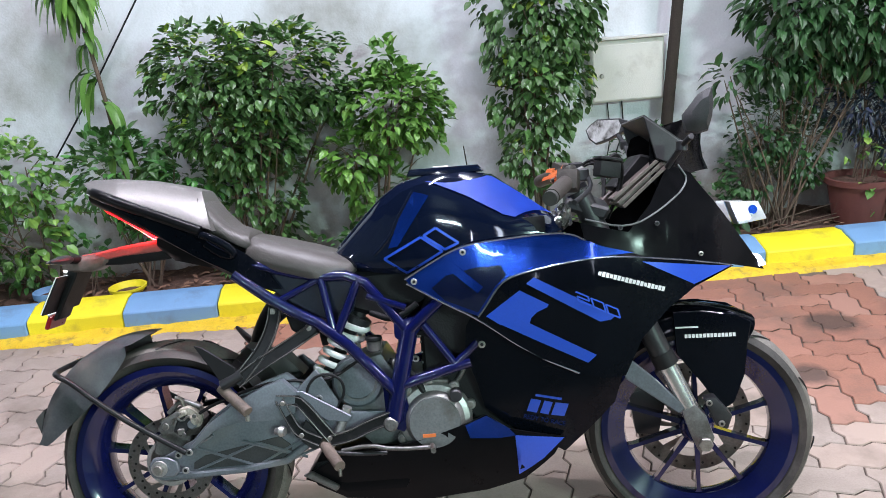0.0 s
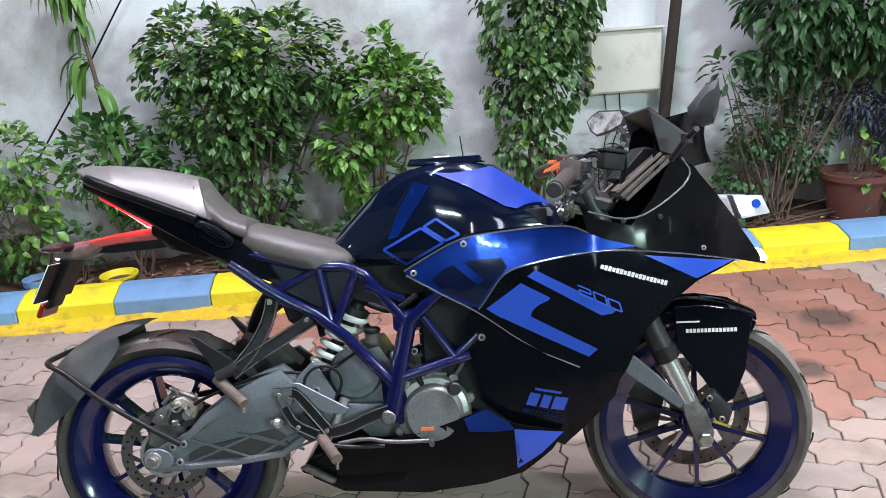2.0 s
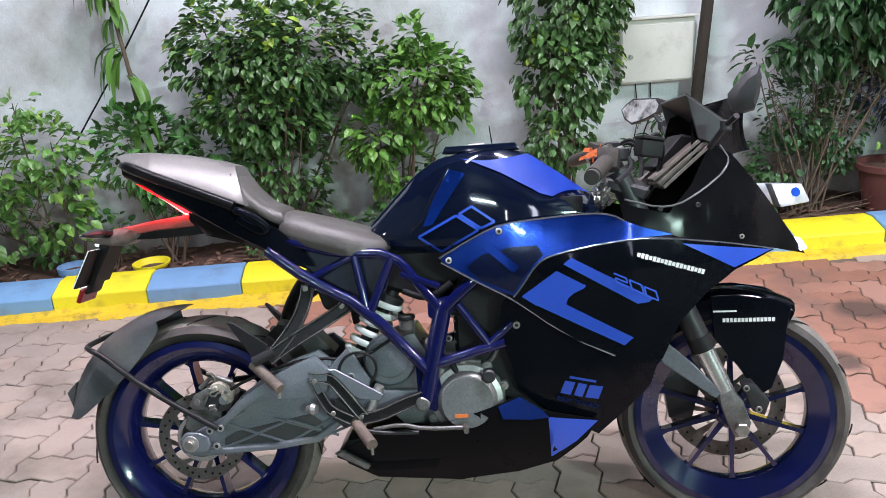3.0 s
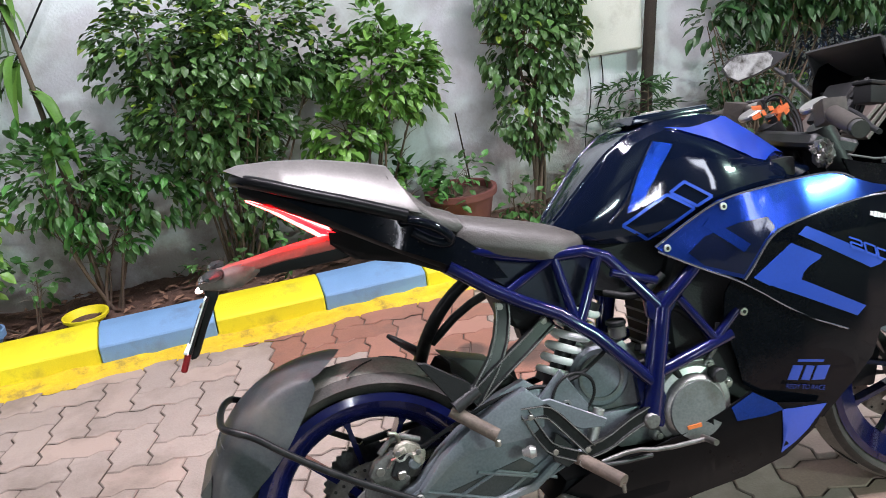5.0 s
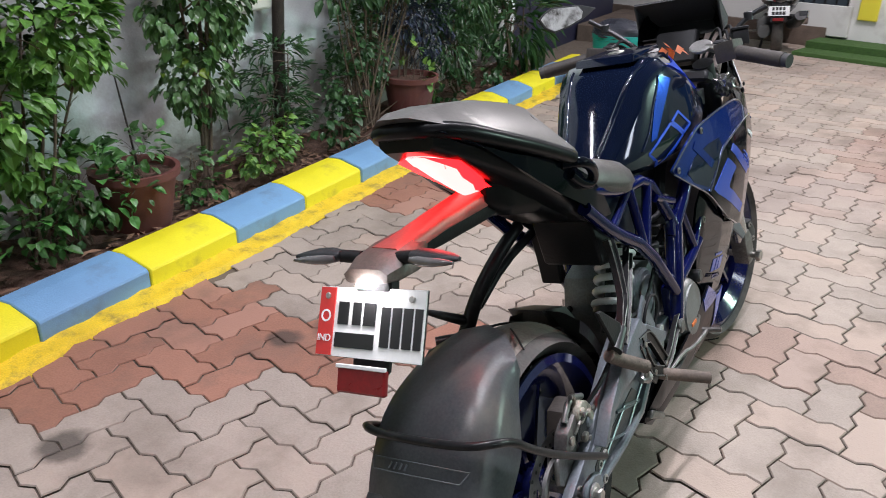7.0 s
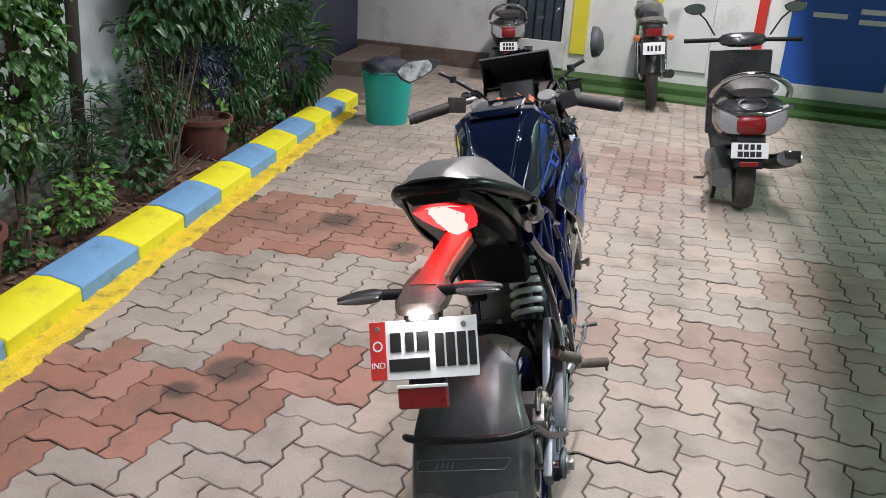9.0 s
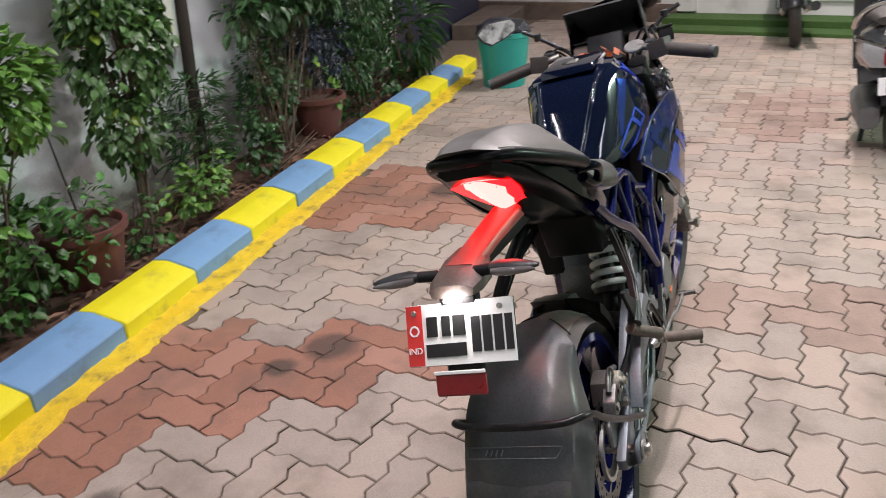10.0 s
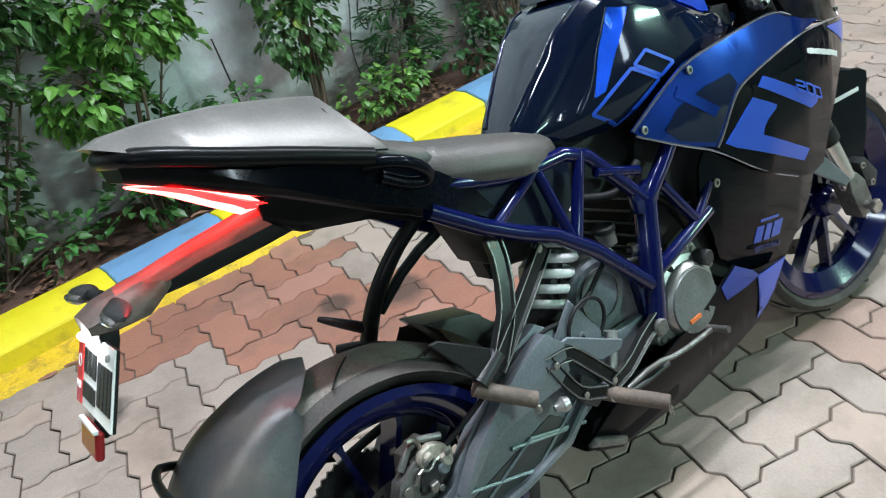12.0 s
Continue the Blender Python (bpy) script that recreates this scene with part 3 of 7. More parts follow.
part("axle_nut", bevel(disc(0.013, -0.164, -0.150, 6, (0, 0, 0.306)), 0.002), STEEL, bike)
part("axle_washer", disc(0.020, -0.152, -0.147, 24, (0, 0, 0.306), w=0.001), ALLOY, bike)

# -- fairing surface: half-width over the length and height --


def fair_w(x, z):
    a = curve_at((0.60, 0.70, 0.82, 0.95, 1.08, 1.20, 1.30, 1.40, 1.48, 1.555), (0.128, 0.150, 0.178, 0.196, 0.200, 0.186, 0.156, 0.108, 0.062, 0.012), x)
    f = curve_at((0.18, 0.30, 0.45, 0.58, 0.70, 0.80, 0.88, 0.97, 1.08), (0.52, 0.62, 0.80, 0.92, 1.0, 0.96, 0.82, 0.66, 0.52), z)
    return a * f


def fair_low(x, z):
    return fair_w(x, z) - 0.012


def belly_w(x, z):
    return curve_at((0.16, 0.24, 0.32, 0.40), (0.085, 0.125, 0.142, 0.146), z) * curve_at((0.30, 0.45, 0.9, 1.02), (0.86, 1.0, 1.0, 0.90), x)


UPPER = [(0.636, 0.724), (0.705, 0.763), (0.776, 0.797), (0.859, 0.806), (0.985, 0.813), (1.036, 0.808), (1.067, 0.790), (1.112, 0.771), (1.180, 0.752), (1.112, 0.750), (1.022, 0.744), (0.932, 0.730), (0.882, 0.717), (0.856, 0.697), (0.825, 0.650), (0.806, 0.627), (0.729, 0.660), (0.658, 0.700)]
MAIN = [(0.806, 0.622), (0.825, 0.646), (0.856, 0.693), (0.882, 0.713), (0.932, 0.726), (1.022, 0.740), (1.112, 0.746), (1.207, 0.736), (1.320, 0.718), (1.447, 0.692), (1.332, 0.655), (1.262, 0.612), (1.192, 0.545), (1.150, 0.455), (1.100, 0.452), (1.037, 0.470), (0.923, 0.527)]
LOWER = [(0.775, 0.600), (0.800, 0.640), (0.815, 0.618), (0.923, 0.535), (1.037, 0.480), (1.150, 0.466), (1.126, 0.384), (1.055, 0.312), (1.000, 0.262), (0.930, 0.300), (0.872, 0.336), (0.808, 0.390), (0.793, 0.455), (0.768, 0.530)]
NOSE = [(1.060, 0.832), (1.100, 0.818), (1.172, 0.800), (1.235, 0.862), (1.292, 0.952), (1.345, 0.930), (1.406, 0.854), (1.476, 0.760), (1.550, 0.668), (1.447, 0.694), (1.320, 0.722), (1.207, 0.740), (1.170, 0.753), (1.112, 0.773), (1.067, 0.793)]
BELLY = [(0.367, 0.259), (0.437, 0.300), (0.546, 0.312), (0.656, 0.330), (0.739, 0.355), (0.808, 0.380), (0.862, 0.340), (0.998, 0.306), (0.970, 0.262), (0.895, 0.200), (0.800, 0.172), (0.652, 0.156), (0.446, 0.178), (0.375, 0.222)]
for side in (-1, 1):
    up = part("upper_fairing", panel(UPPER, fair_w, 0.005, 0.025, side, 0.004), CHROME_BLUE, bike, "metallic blue wrapped upper fairing", sharp=0.9)
    mainf = part("side_fairing", panel(MAIN, fair_w, 0.005, 0.025, side, 0.006), GLOSS_BLACK, bike, "gloss black side fairing", sharp=0.9)
    part("lower_fairing", panel(LOWER, fair_low, 0.005, 0.025, side), GLOSS_BLACK, bike, sharp=0.9)
    nosep = part("nose_cowl", panel(NOSE, fair_w, 0.005, 0.025, side), NOSE_BLACK, bike, "satin black nose cowl", sharp=0.9)
    bel = part("belly_pan", panel(BELLY, belly_w, 0.005, 0.025, side), BELLY_BLACK, bike, "gloss black belly pan", sharp=0.9)

# -- tank --
TX = (0.456, 0.485, 0.536, 0.590, 0.640, 0.700, 0.800, 0.868, 0.930, 0.995, 1.035)
TT = (0.792, 0.822, 0.874, 0.926, 0.958, 0.973, 0.977, 0.964, 0.918, 0.866, 0.838)
TB = (0.772, 0.757, 0.744, 0.737, 0.733, 0.732, 0.735, 0.745, 0.765, 0.790, 0.806)
TW = (0.050, 0.070, 0.092, 0.108, 0.120, 0.136, 0.152, 0.150, 0.140, 0.124, 0.108)
TANK_SECTION = ((0.0, 1.0), (0.50, 0.998), (0.80, 0.985), (0.91, 0.950), (0.955, 0.86), (0.98, 0.52), (1.0, 0.25), (0.95, 0.08), (0.80, 0.0))


TANK_REAR = ((0.0, 1.0), (0.54, 0.995), (0.64, 0.97), (0.84, 0.82), (0.92, 0.64), (0.97, 0.42), (1.0, 0.25), (0.95, 0.08), (0.80, 0.0))
TANK_FRONT = ((0.0, 1.0), (0.40, 0.995), (0.50, 0.97), (0.95, 0.53), (0.975, 0.45), (0.985, 0.35), (1.0, 0.25), (0.95, 0.08), (0.80, 0.0))


def tank_section(x):
    """A faceted back towards the seat, boxy in the middle, a broad slanting facet towards the bars."""
    k, r = min(1, max(0, (x - 0.69) / 0.19)), min(1, max(0, (x - 0.53) / 0.19))
    mid = [(a[0] * (1 - r) + b[0] * r, a[1] * (1 - r) + b[1] * r) for a, b in zip(TANK_REAR, TANK_SECTION)]
    return [(a[0] * (1 - k) + b[0] * k, a[1] * (1 - k) + b[1] * k) for a, b in zip(mid, TANK_FRONT)]


def tank_w(x, z):
    zt, zb, w = curve_at(TX, TT, x), curve_at(TX, TB, x), curve_at(TX, TW, x)
    t = min(1, max(0, (z - zb) / (zt - zb)))
    ts, ws = [p[1] for p in tank_section(x)[::-1]], [p[0] for p in tank_section(x)[::-1]]
    return w * curve_at(ts, ws, t)


def tank_body():
    rings = []
    xs = []
    for a, b in zip(TX, TX[1:]):
        k = max(1, round((b - a) / 0.03))
        xs += [a + (b - a) * i / k for i in range(k)]
    for x in xs + [TX[-1]]:
        zt, zb, w = curve_at(TX, TT, x), curve_at(TX, TB, x), curve_at(TX, TW, x)
        half = [(x, u * w, zb + (zt - zb) * t) for u, t in tank_section(x)]
        rings.append(half + [(px, -py, pz) for px, py, pz in half[:0:-1]])
    return ring_skin(bmesh.new(), rings)


tank = part("fuel_tank", tank_body(), TANK_BLACK, bike, "gloss black fuel tank with blue graphics", sharp=0.45)
# -- graphics laid on the bodywork --


def sheet(name, outline, wide, lift, mat, parent, label="", side=-1, step=0.03):
    return part(name, panel(outline, wide, 0.0012, step, side, lift), mat, parent, label, sharp=0.9)


def band(a, b, w):
    """A straight strip of width w from a to b in x, z."""
    (x0, z0), (x1, z1) = a, b
    d = Vector((x1 - x0, z1 - z0)).normalized() * w / 2
    return [(x0 - d.y, z0 + d.x), (x1 - d.y, z1 + d.x), (x1 + d.y, z1 - d.x), (x0 + d.y, z0 - d.x)]


def tank_point(x, s, side, lift):
    zt, zb, w = curve_at(TX, TT, x), curve_at(TX, TB, x), curve_at(TX, TW, x)
    sec = tank_section(x)
    i = min(int(s), len(sec) - 2)
    f = s - i
    u = sec[i][0] * (1 - f) + sec[i + 1][0] * f
    t = sec[i][1] * (1 - f) + sec[i + 1][1] * f
    y, z = u * w, zb + (zt - zb) * t
    out = Vector((0.12 if x > 0.87 else 0, y / w * 0.8, (z - zb) / (zt - zb) - 0.3)).normalized() * lift
    return Vector((x, y, z)) + out if side > 0 else Vector((x + out.x, -y - out.y, z + out.z))


def tank_patch(corners, side, n=14):
    """A four-cornered sheet on the tank's skin; corners in length and section station."""
    rows = []
    for lift in (0.004, 0.001):
        for i in range(n + 1):
            row = []
            for j in range(n + 1):
                a, b = i / n, j / n
                p = [corners[0][k] * (1 - a) * (1 - b) + corners[1][k] * a * (1 - b) + corners[2][k] * a * b + corners[3][k] * (1 - a) * b for k in (0, 1)]
                row.append(tank_point(p[0], p[1], side, lift))
            rows.append(row)
    bm = bmesh.new()
    ring_skin(bm, rows[:n + 1], closed=False)
    bmesh.ops.solidify(bm, geom=bm.faces[:], thickness=0.002)
    return bm


for side in (-1, 1):
    sheet("blue_graphic", [(0.824, 0.626), (0.906, 0.684), (0.972, 0.646), (0.968, 0.640), (0.943, 0.629), (0.930, 0.617), (0.925, 0.602), (0.857, 0.603)], fair_w, 0.0075, BLUE, mainf if side > 0 else bike, "blue vinyl graphic", side)
    sheet("blue_graphic", [(0.846, 0.6105), (0.925, 0.6035), (1.080, 0.514), (1.059, 0.496)], fair_w, 0.0072, BLUE, bike, "blue vinyl graphic", side)
    sheet("blue_graphic", [(0.922, 0.699), (0.941, 0.713), (1.128, 0.606), (1.116, 0.598), (1.090, 0.596)], fair_w, 0.0075, BLUE, bike, "blue vinyl graphic", side)
    sheet("blue_graphic", [(1.197, 0.730), (1.436, 0.693), (1.330, 0.661)], fair_w, 0.0075, BLUE, bike, "blue vinyl graphic", side)
    part("tank_graphic", tank_patch([(0.700, 2.85), (0.855, 2.04), (1.012, 2.04), (0.912, 2.96)], side), BLUE, bike, "blue vinyl tank graphic", sharp=0.9)
    # Blue sheen along the tank's crease, painted as a strip.
    sheet("tank_stripe", [(0.672, 0.934), (0.709, 0.922), (0.624, 0.804), (0.600, 0.800), (0.632, 0.870)], tank_w, 0.0015, STRIPE_BLUE, bike, "metallic blue strip painted for the sheen on the crease", side, 0.02)
    for a, b in (((0.588, 0.775), (0.682, 0.823)), ((0.682, 0.823), (0.733, 0.786)), ((0.588, 0.775), (0.641, 0.736)), ((0.641, 0.736), (0.733, 0.786)),
                 ((0.689, 0.826), (0.720, 0.843)), ((0.720, 0.843), (0.772, 0.804)), ((0.772, 0.804), (0.739, 0.790)), ((0.689, 0.826), (0.739, 0.790))):
        sheet("outline_strip", band(a, b, 0.006), tank_w, 0.002, BLUE, tank if side < 0 else bike, "", side, 0.02)
    sheet("belly_graphic", [(0.875, 0.323), (0.996, 0.304), (0.943, 0.255), (0.880, 0.214), (0.888, 0.278)], belly_w, 0.002, BLUE, bike, "blue vinyl graphic", side)
    sheet("belly_graphic", [(0.755, 0.357), (0.808, 0.378), (0.861, 0.342), (0.878, 0.322), (0.834, 0.319), (0.765, 0.324)], belly_w, 0.002, STRIPE_BLUE, bike, "metallic blue vinyl", side)
    # dark window of the upper fairing, and two vinyl stripes over it
    sheet("dark_inset", [(0.700, 0.700), (0.735, 0.728), (0.807, 0.744), (0.866, 0.746), (0.878, 0.722), (0.850, 0.697), (0.806, 0.636), (0.729, 0.669)], fair_w, 0.0052, INSET_NAVY, up if side > 0 else bike, "smoked dark inset", side)
    sheet("dark_inset", band((0.742, 0.757), (0.815, 0.690), 0.020), fair_w, 0.0060, CHROME_BLUE, bike, "", side)

# name lines as plain bars, model figures, brand mark as plain blocks
for k in range(18):
    x = 1.091 + 0.0090 * k
    sheet("text_bar", band((x, 0.7120 - 0.00302 * k), (x + 0.0070, 0.7097 - 0.00302 * k), 0.0115 if k % 3 else 0.009), fair_w, 0.0078, WHITE, mainf)
for text, x, z in (("2", 1.053, 0.654), ("0", 1.088, 0.636), ("0", 1.122, 0.618)):
    for a, b in {"2": (((0, 1), (1, 1)), ((1, 1), (1, 0.5)), ((1, 0.5), (0, 0.5)), ((0, 0.5), (0, 0)), ((0, 0), (1, 0))),
                 "0": (((0, 1), (1, 1)), ((1, 1), (1, 0)), ((1, 0), (0, 0)), ((0, 0), (0, 1)))}[text]:
        def at(p):
            u, v = p[0] - 0.5, p[1] - 0.5
            return (x + 0.028 * u - 0.006 * v, z - 0.014 * u + 0.022 * v)
        sheet("model_figure", band(at(a), at(b), 0.0035), fair_w, 0.0088, FIGURE_BLUE, mainf)
for k, (x, w) in enumerate(((0.927, 0.024), (0.957, 0.020), (0.990, 0.032))):
    z = 0.390 - 0.007 * k
    sheet("brand_block", [(x - w / 2 - 0.006, z - 0.014), (x + w / 2 - 0.006, z - 0.020), (x + w / 2 + 0.006, z + 0.012), (x - w / 2 + 0.006, z + 0.018)], fair_low, 0.0015, BLUE, bike)
sheet("brand_block", band((0.932, 0.417), (0.995, 0.402), 0.006), fair_low, 0.0015, BLUE, bike)
letters("REDY TO RACE", 0.0155, CHROME_BLUE, bike, pose(0.951, -(fair_low(0.951, 0.350) + 0.0035), 0.350, 97, 0, 3) @ pose(0, 0, 0, 0, 0, -16.5))


def bolt(x, y, z, r=0.009, mat=STEEL, parent=None, axis="y", out=-1):
    p = part("bolt", disc(r, 0, out * 0.004, 12, axis=axis, w=0.001), mat, parent or bike, m=pose(x, y, z))
    part("bolt_socket", disc(r * 0.5, out * 0.0035, out * 0.0046, 6, axis=axis), MATT_BLACK, p) if parent is None else None
    return p


for x, z in ((0.780, 0.782), (0.658, 0.718), (1.152, 0.812), (1.243, 0.815)):
    bolt(x, -(fair_w(x, z) + 0.005), z, 0.008 if x < 1 else 0.006, STEEL if x < 1 else SATIN_BLACK)
bolt(0.810, -(fair_low(0.81, 0.554) + 0.001), 0.554)
bolt(1.354, -(fair_w(1.354, 0.732) + 0.001), 0.732, 0.006)

# -- inner core that fills the fairing --
core = [(0.66, 0.40), (0.66, 0.62), (0.70, 0.72), (0.86, 0.80), (1.02, 0.80), (1.20, 0.74), (1.30, 0.72), (1.18, 0.58), (1.10, 0.44), (0.98, 0.29), (0.85, 0.27), (0.70, 0.31)]
part("inner_core", prism(core, -0.10, 0.10, 0.01), MATT_BLACK, bike, "dark engine bay lining")
part("belly_keel", prism([(0.40, 0.23), (0.42, 0.29), (0.80, 0.33), (0.96, 0.29), (0.88, 0.190), (0.66, 0.150), (0.48, 0.165)], -0.082, 0.082, 0.012), BELLY_BLACK, bike)

# -- nose front, lamps, screen --


def nose_front():
    rings = []
    for z, x0, w0 in ((0.690, 1.528, 0.024), (0.735, 1.492, 0.048), (0.790, 1.452, 0.074), (0.850, 1.412, 0.098), (0.905, 1.378, 0.100), (0.945, 1.352, 0.098)):
        row = []
        for k in range(9):
            t = -1 + k / 4
            row.append((x0 + 0.012 - 0.05 * abs(t) ** 2.2, t * w0, z))
        rings.append(row)
    bm = ring_skin(bmesh.new(), rings, closed=False)
    bmesh.ops.solidify(bm, geom=bm.faces[:], thickness=0.005)
    return bm


part("nose_face", nose_front(), NOSE_BLACK, bike, "black nose between the head lamps", sharp=0.9)
for side in (-1, 1):
    lens = part("headlamp_lens", prism([(1.448, 0.850), (1.522, 0.846), (1.542, 0.800), (1.470, 0.790)], side * 0.028, side * 0.072, 0.006, 2), CLEAR, bike, "clear head lamp lens")
    # Added blue disc: the lens's bluish glow as colour.
    part("lamp_eye", disc(0.011, side * 0.0722, side * 0.0745, 18, (1.506, 0, 0.826)), STRIPE_BLUE, lens, "blue disc for the bluish lens glow")
    part("parking_lamp", prism([(1.456, 0.842), (1.476, 0.842), (1.498, 0.805), (1.470, 0.800)], side * 0.073, side * 0.079, 0.001), HEAD_GLOW, bike, "lit white parking lamp")
    part("nose_light", prism([(1.520, 0.712), (1.534, 0.709), (1.552, 0.682), (1.532, 0.676)], side * 0.010, side * 0.030, 0.003), HEAD_GLOW, bike, "small lit position lamp")


def wind_screen():
    rings = []
    n = 17
    for z, back, half in ((0.935, 0.000, 0.118), (0.965, -0.012, 0.122), (1.000, -0.016, 0.122), (1.040, -0.012, 0.116), (1.070, -0.004, 0.100)):
        row = []
        for k in range(n):
            t = -1 + 2 * k / (n - 1)
            row.append((1.425 + back - 0.165 * abs(t) ** 1.7, t * half, z - 0.040 * abs(t) ** 3))
        rings.append(row)
    bm = ring_skin(bmesh.new(), rings, closed=False)
    bmesh.ops.solidify(bm, geom=bm.faces[:], thickness=0.003)
    return bm


part("windscreen", wind_screen(), SCREEN, bike, "dark smoked windscreen", sharp=0.9)
HOOD = [(1.238, 1.072), (1.333, 0.998), (1.301, 0.953), (1.262, 0.968)]
hood = part("visor_hood", prism([(1.236, 1.070), (1.240, 1.075), (1.336, 1.000), (1.332, 0.995)], -0.118, 0.118), HOOD_GREY, bike, "textured black dash hood")
part("hood_floor", prism([(1.262, 0.966), (1.264, 0.970), (1.303, 0.955), (1.301, 0.951)], -0.112, 0.112), MATT_BLACK, hood)
part("hood_back", prism([(1.331, 0.996), (1.335, 0.996), (1.303, 0.953), (1.299, 0.953)], -0.112, 0.112), MATT_BLACK, hood)
for y in (-0.120, 0.114):
    part("hood_cheek", prism(HOOD, y, y + 0.006, 0.002), HOOD_GREY, hood)
part("dash_box", prism([(1.165, 0.905), (1.240, 0.985), (1.275, 0.975), (1.215, 0.885)], -0.055, 0.060, 0.006), MATT_BLACK, bike, "dusty instrument panel")
part("dash_shelf", prism([(1.150, 0.868), (1.262, 0.955), (1.285, 0.962), (1.292, 0.945), (1.180, 0.855)], -0.115, -0.065, 0.004), DASH_DUST, bike)
part("dash_shelf", prism([(1.150, 0.868), (1.262, 0.955), (1.285, 0.962), (1.292, 0.945), (1.180, 0.855)], 0.065, 0.115, 0.004), DASH_DUST, bike)
for k in range(3):
    part("dash_rib", prism([(1.150 + 0.012 * k, 0.880 - 0.010 * k), (1.262 + 0.010 * k, 0.966 - 0.008 * k), (1.268 + 0.010 * k, 0.960 - 0.008 * k), (1.156 + 0.012 * k, 0.874 - 0.010 * k)], -0.122, -0.070, 0.001), DASH_DUST, bike)
for side in (-1, 1):
    part("cowl_lip", tube([(1.072, side * (fair_w(1.072, 0.836) + 0.002), 0.838), (1.172, side * (fair_w(1.172, 0.808) + 0.002), 0.808), (1.262, side * (fair_w(1.262, 0.85) + 0.002), 0.846),
                           (1.345, side * (fair_w(1.345, 0.90) + 0.002), 0.905), (1.318, side * (fair_w(1.32, 0.95) + 0.002), 0.950)], 0.0024, 8, smooth=2), ENGINE_GREY, bike, "pale cowl edge")

foil = bmesh.new()
bmesh.ops.create_icosphere(foil, subdivisions=3, radius=1)
for v in foil.verts:
    k = 1 + 0.45 * noise.noise(v.co * 3.1) + 0.25 * noise.noise(v.co * 8)
    v.co = Vector((v.co.x * 0.020 * k, v.co.y * 0.024 * k, v.co.z * 0.028 * k))
part("cable_wrap", foil, CHROME_FOIL, bike, "crumpled silver wrap on the cables", sharp=0.15, m=pose(1.022, -0.170, 0.850))
# -- mirrors --


LONG_HEX = [(1.0, 0.19), (0.80, 0.58), (0.5, 0.92), (-0.46, 0.74), (-0.72, 0.52), (-1.0, 0.26), (-0.72, -0.10), (-0.5, -0.38), (0.0, -0.76), (0.54, -1.0), (0.85, -0.52)]
HEX_GLASS = [(0.94, 0.17), (0.77, 0.50), (0.48, 0.82), (-0.42, 0.66), (-0.55, 0.20), (-0.46, -0.30), (0.0, -0.68), (0.52, -0.90), (0.80, -0.48)]
ROUND_HEX = [(-1.0, 0.15), (-0.82, 0.72), (-0.25, 1.0), (0.55, 0.78), (1.0, 0.25), (0.80, -0.45), (0.15, -0.92), (-0.55, -0.85), (-0.95, -0.35)]


def mirror_shell(half_w, half_h, thick, pts=ROUND_HEX):
    bm = bmesh.new()
    rings = [[(k, u * half_w * s, v * half_h * s) for u, v in pts] for k, s in ((0, 0.96), (0.004, 1.0), (thick * 0.6, 0.92), (thick, 0.55))]
    return ring_skin(bm, rings)


def mirror(name, m, stalk, flip, size=1.0):
    ob = part(name, mirror_shell(0.092, 0.040, 0.035, LONG_HEX), HOOD_GREY, bike, "black framed rear-view mirror", m=m @ Matrix.Diagonal((1, flip * size, size ** 0.3, 1)))
    part("mirror_glass", mirror_shell(0.092, 0.040, 0.0016, HEX_GLASS), MOTTLED_MIRROR, ob, m=pose(-0.0012, 0, 0))
    part("mirror_stalk", tube(stalk, 0.007, 8, smooth=1), SATIN_BLACK, bike)
    part("stalk_joint", disc(0.013, -0.012, 0.012, 16, axis="z", w=0.002), SATIN_BLACK, bike, m=Matrix.Translation(stalk[1]))


mirror("mirror", pose(1.245, 0.330, 1.074, 0, 6, 38), [(1.262, 0.27, 1.05), (1.268, 0.225, 1.020), (1.270, 0.130, 0.945)], 1)
mirror("mirror", pose(1.330, -0.262, 1.062, 56, 0, 258), [(1.316, -0.228, 1.010), (1.308, -0.180, 0.992), (1.285, -0.130, 0.945)], -1, 0.62)

# -- front end, turned a little to the right on its steering head --
STEER = Matrix.Translation((1.045, 0, 0.93)) @ Matrix.Rotation(radians(-9), 4, Vector((-0.397, 0, 0.918))) @ Matrix.Translation((-1.029, 0, -0.944))
FIXED = set(bike.children)
for side in (-1, 1):
    y = side * 0.105
    part("fork_outer", tube([(1.070, y, 0.925), (1.252, y, 0.505)], 0.0275, 20), SATIN_BLACK, bike, "black fork outer tube")
    part("fork_seal", tube([(1.248, y, 0.515), (1.262, y, 0.482)], 0.0300, 20), MATT_BLACK, bike)
    part("fork_stanchion", tube([(1.255, y, 0.498), (1.318, y, 0.352)], 0.0235, 20), FORK_SILVER, bike, "bright fork stanchion")
    foot = bmesh.new()
    prism([(1.292, 0.372), (1.322, 0.384), (1.348, 0.355), (1.366, 0.300), (1.358, 0.268), (1.328, 0.262), (1.312, 0.300), (1.298, 0.340)], y - 0.024, y + 0.024, bm=foot)
    part("fork_foot", bevel(foot, 0.006, 2), DARK_ALLOY, bike, "cast alloy fork foot")
part("front_axle", tube([(1.340, -0.152, 0.293), (1.340, 0.15, 0.293)], 0.010, 12), STEEL, bike)
part("front_axle_head", disc(0.018, -0.160, -0.146, 6, (1.340, 0, 0.293), w=0.002), STEEL, bike)
part("triple_clamp", prism([(1.045, 0.915), (1.030, 0.885), (1.130, 0.850), (1.150, 0.880)], -0.13, 0.13, 0.008), SATIN_BLACK, bike)


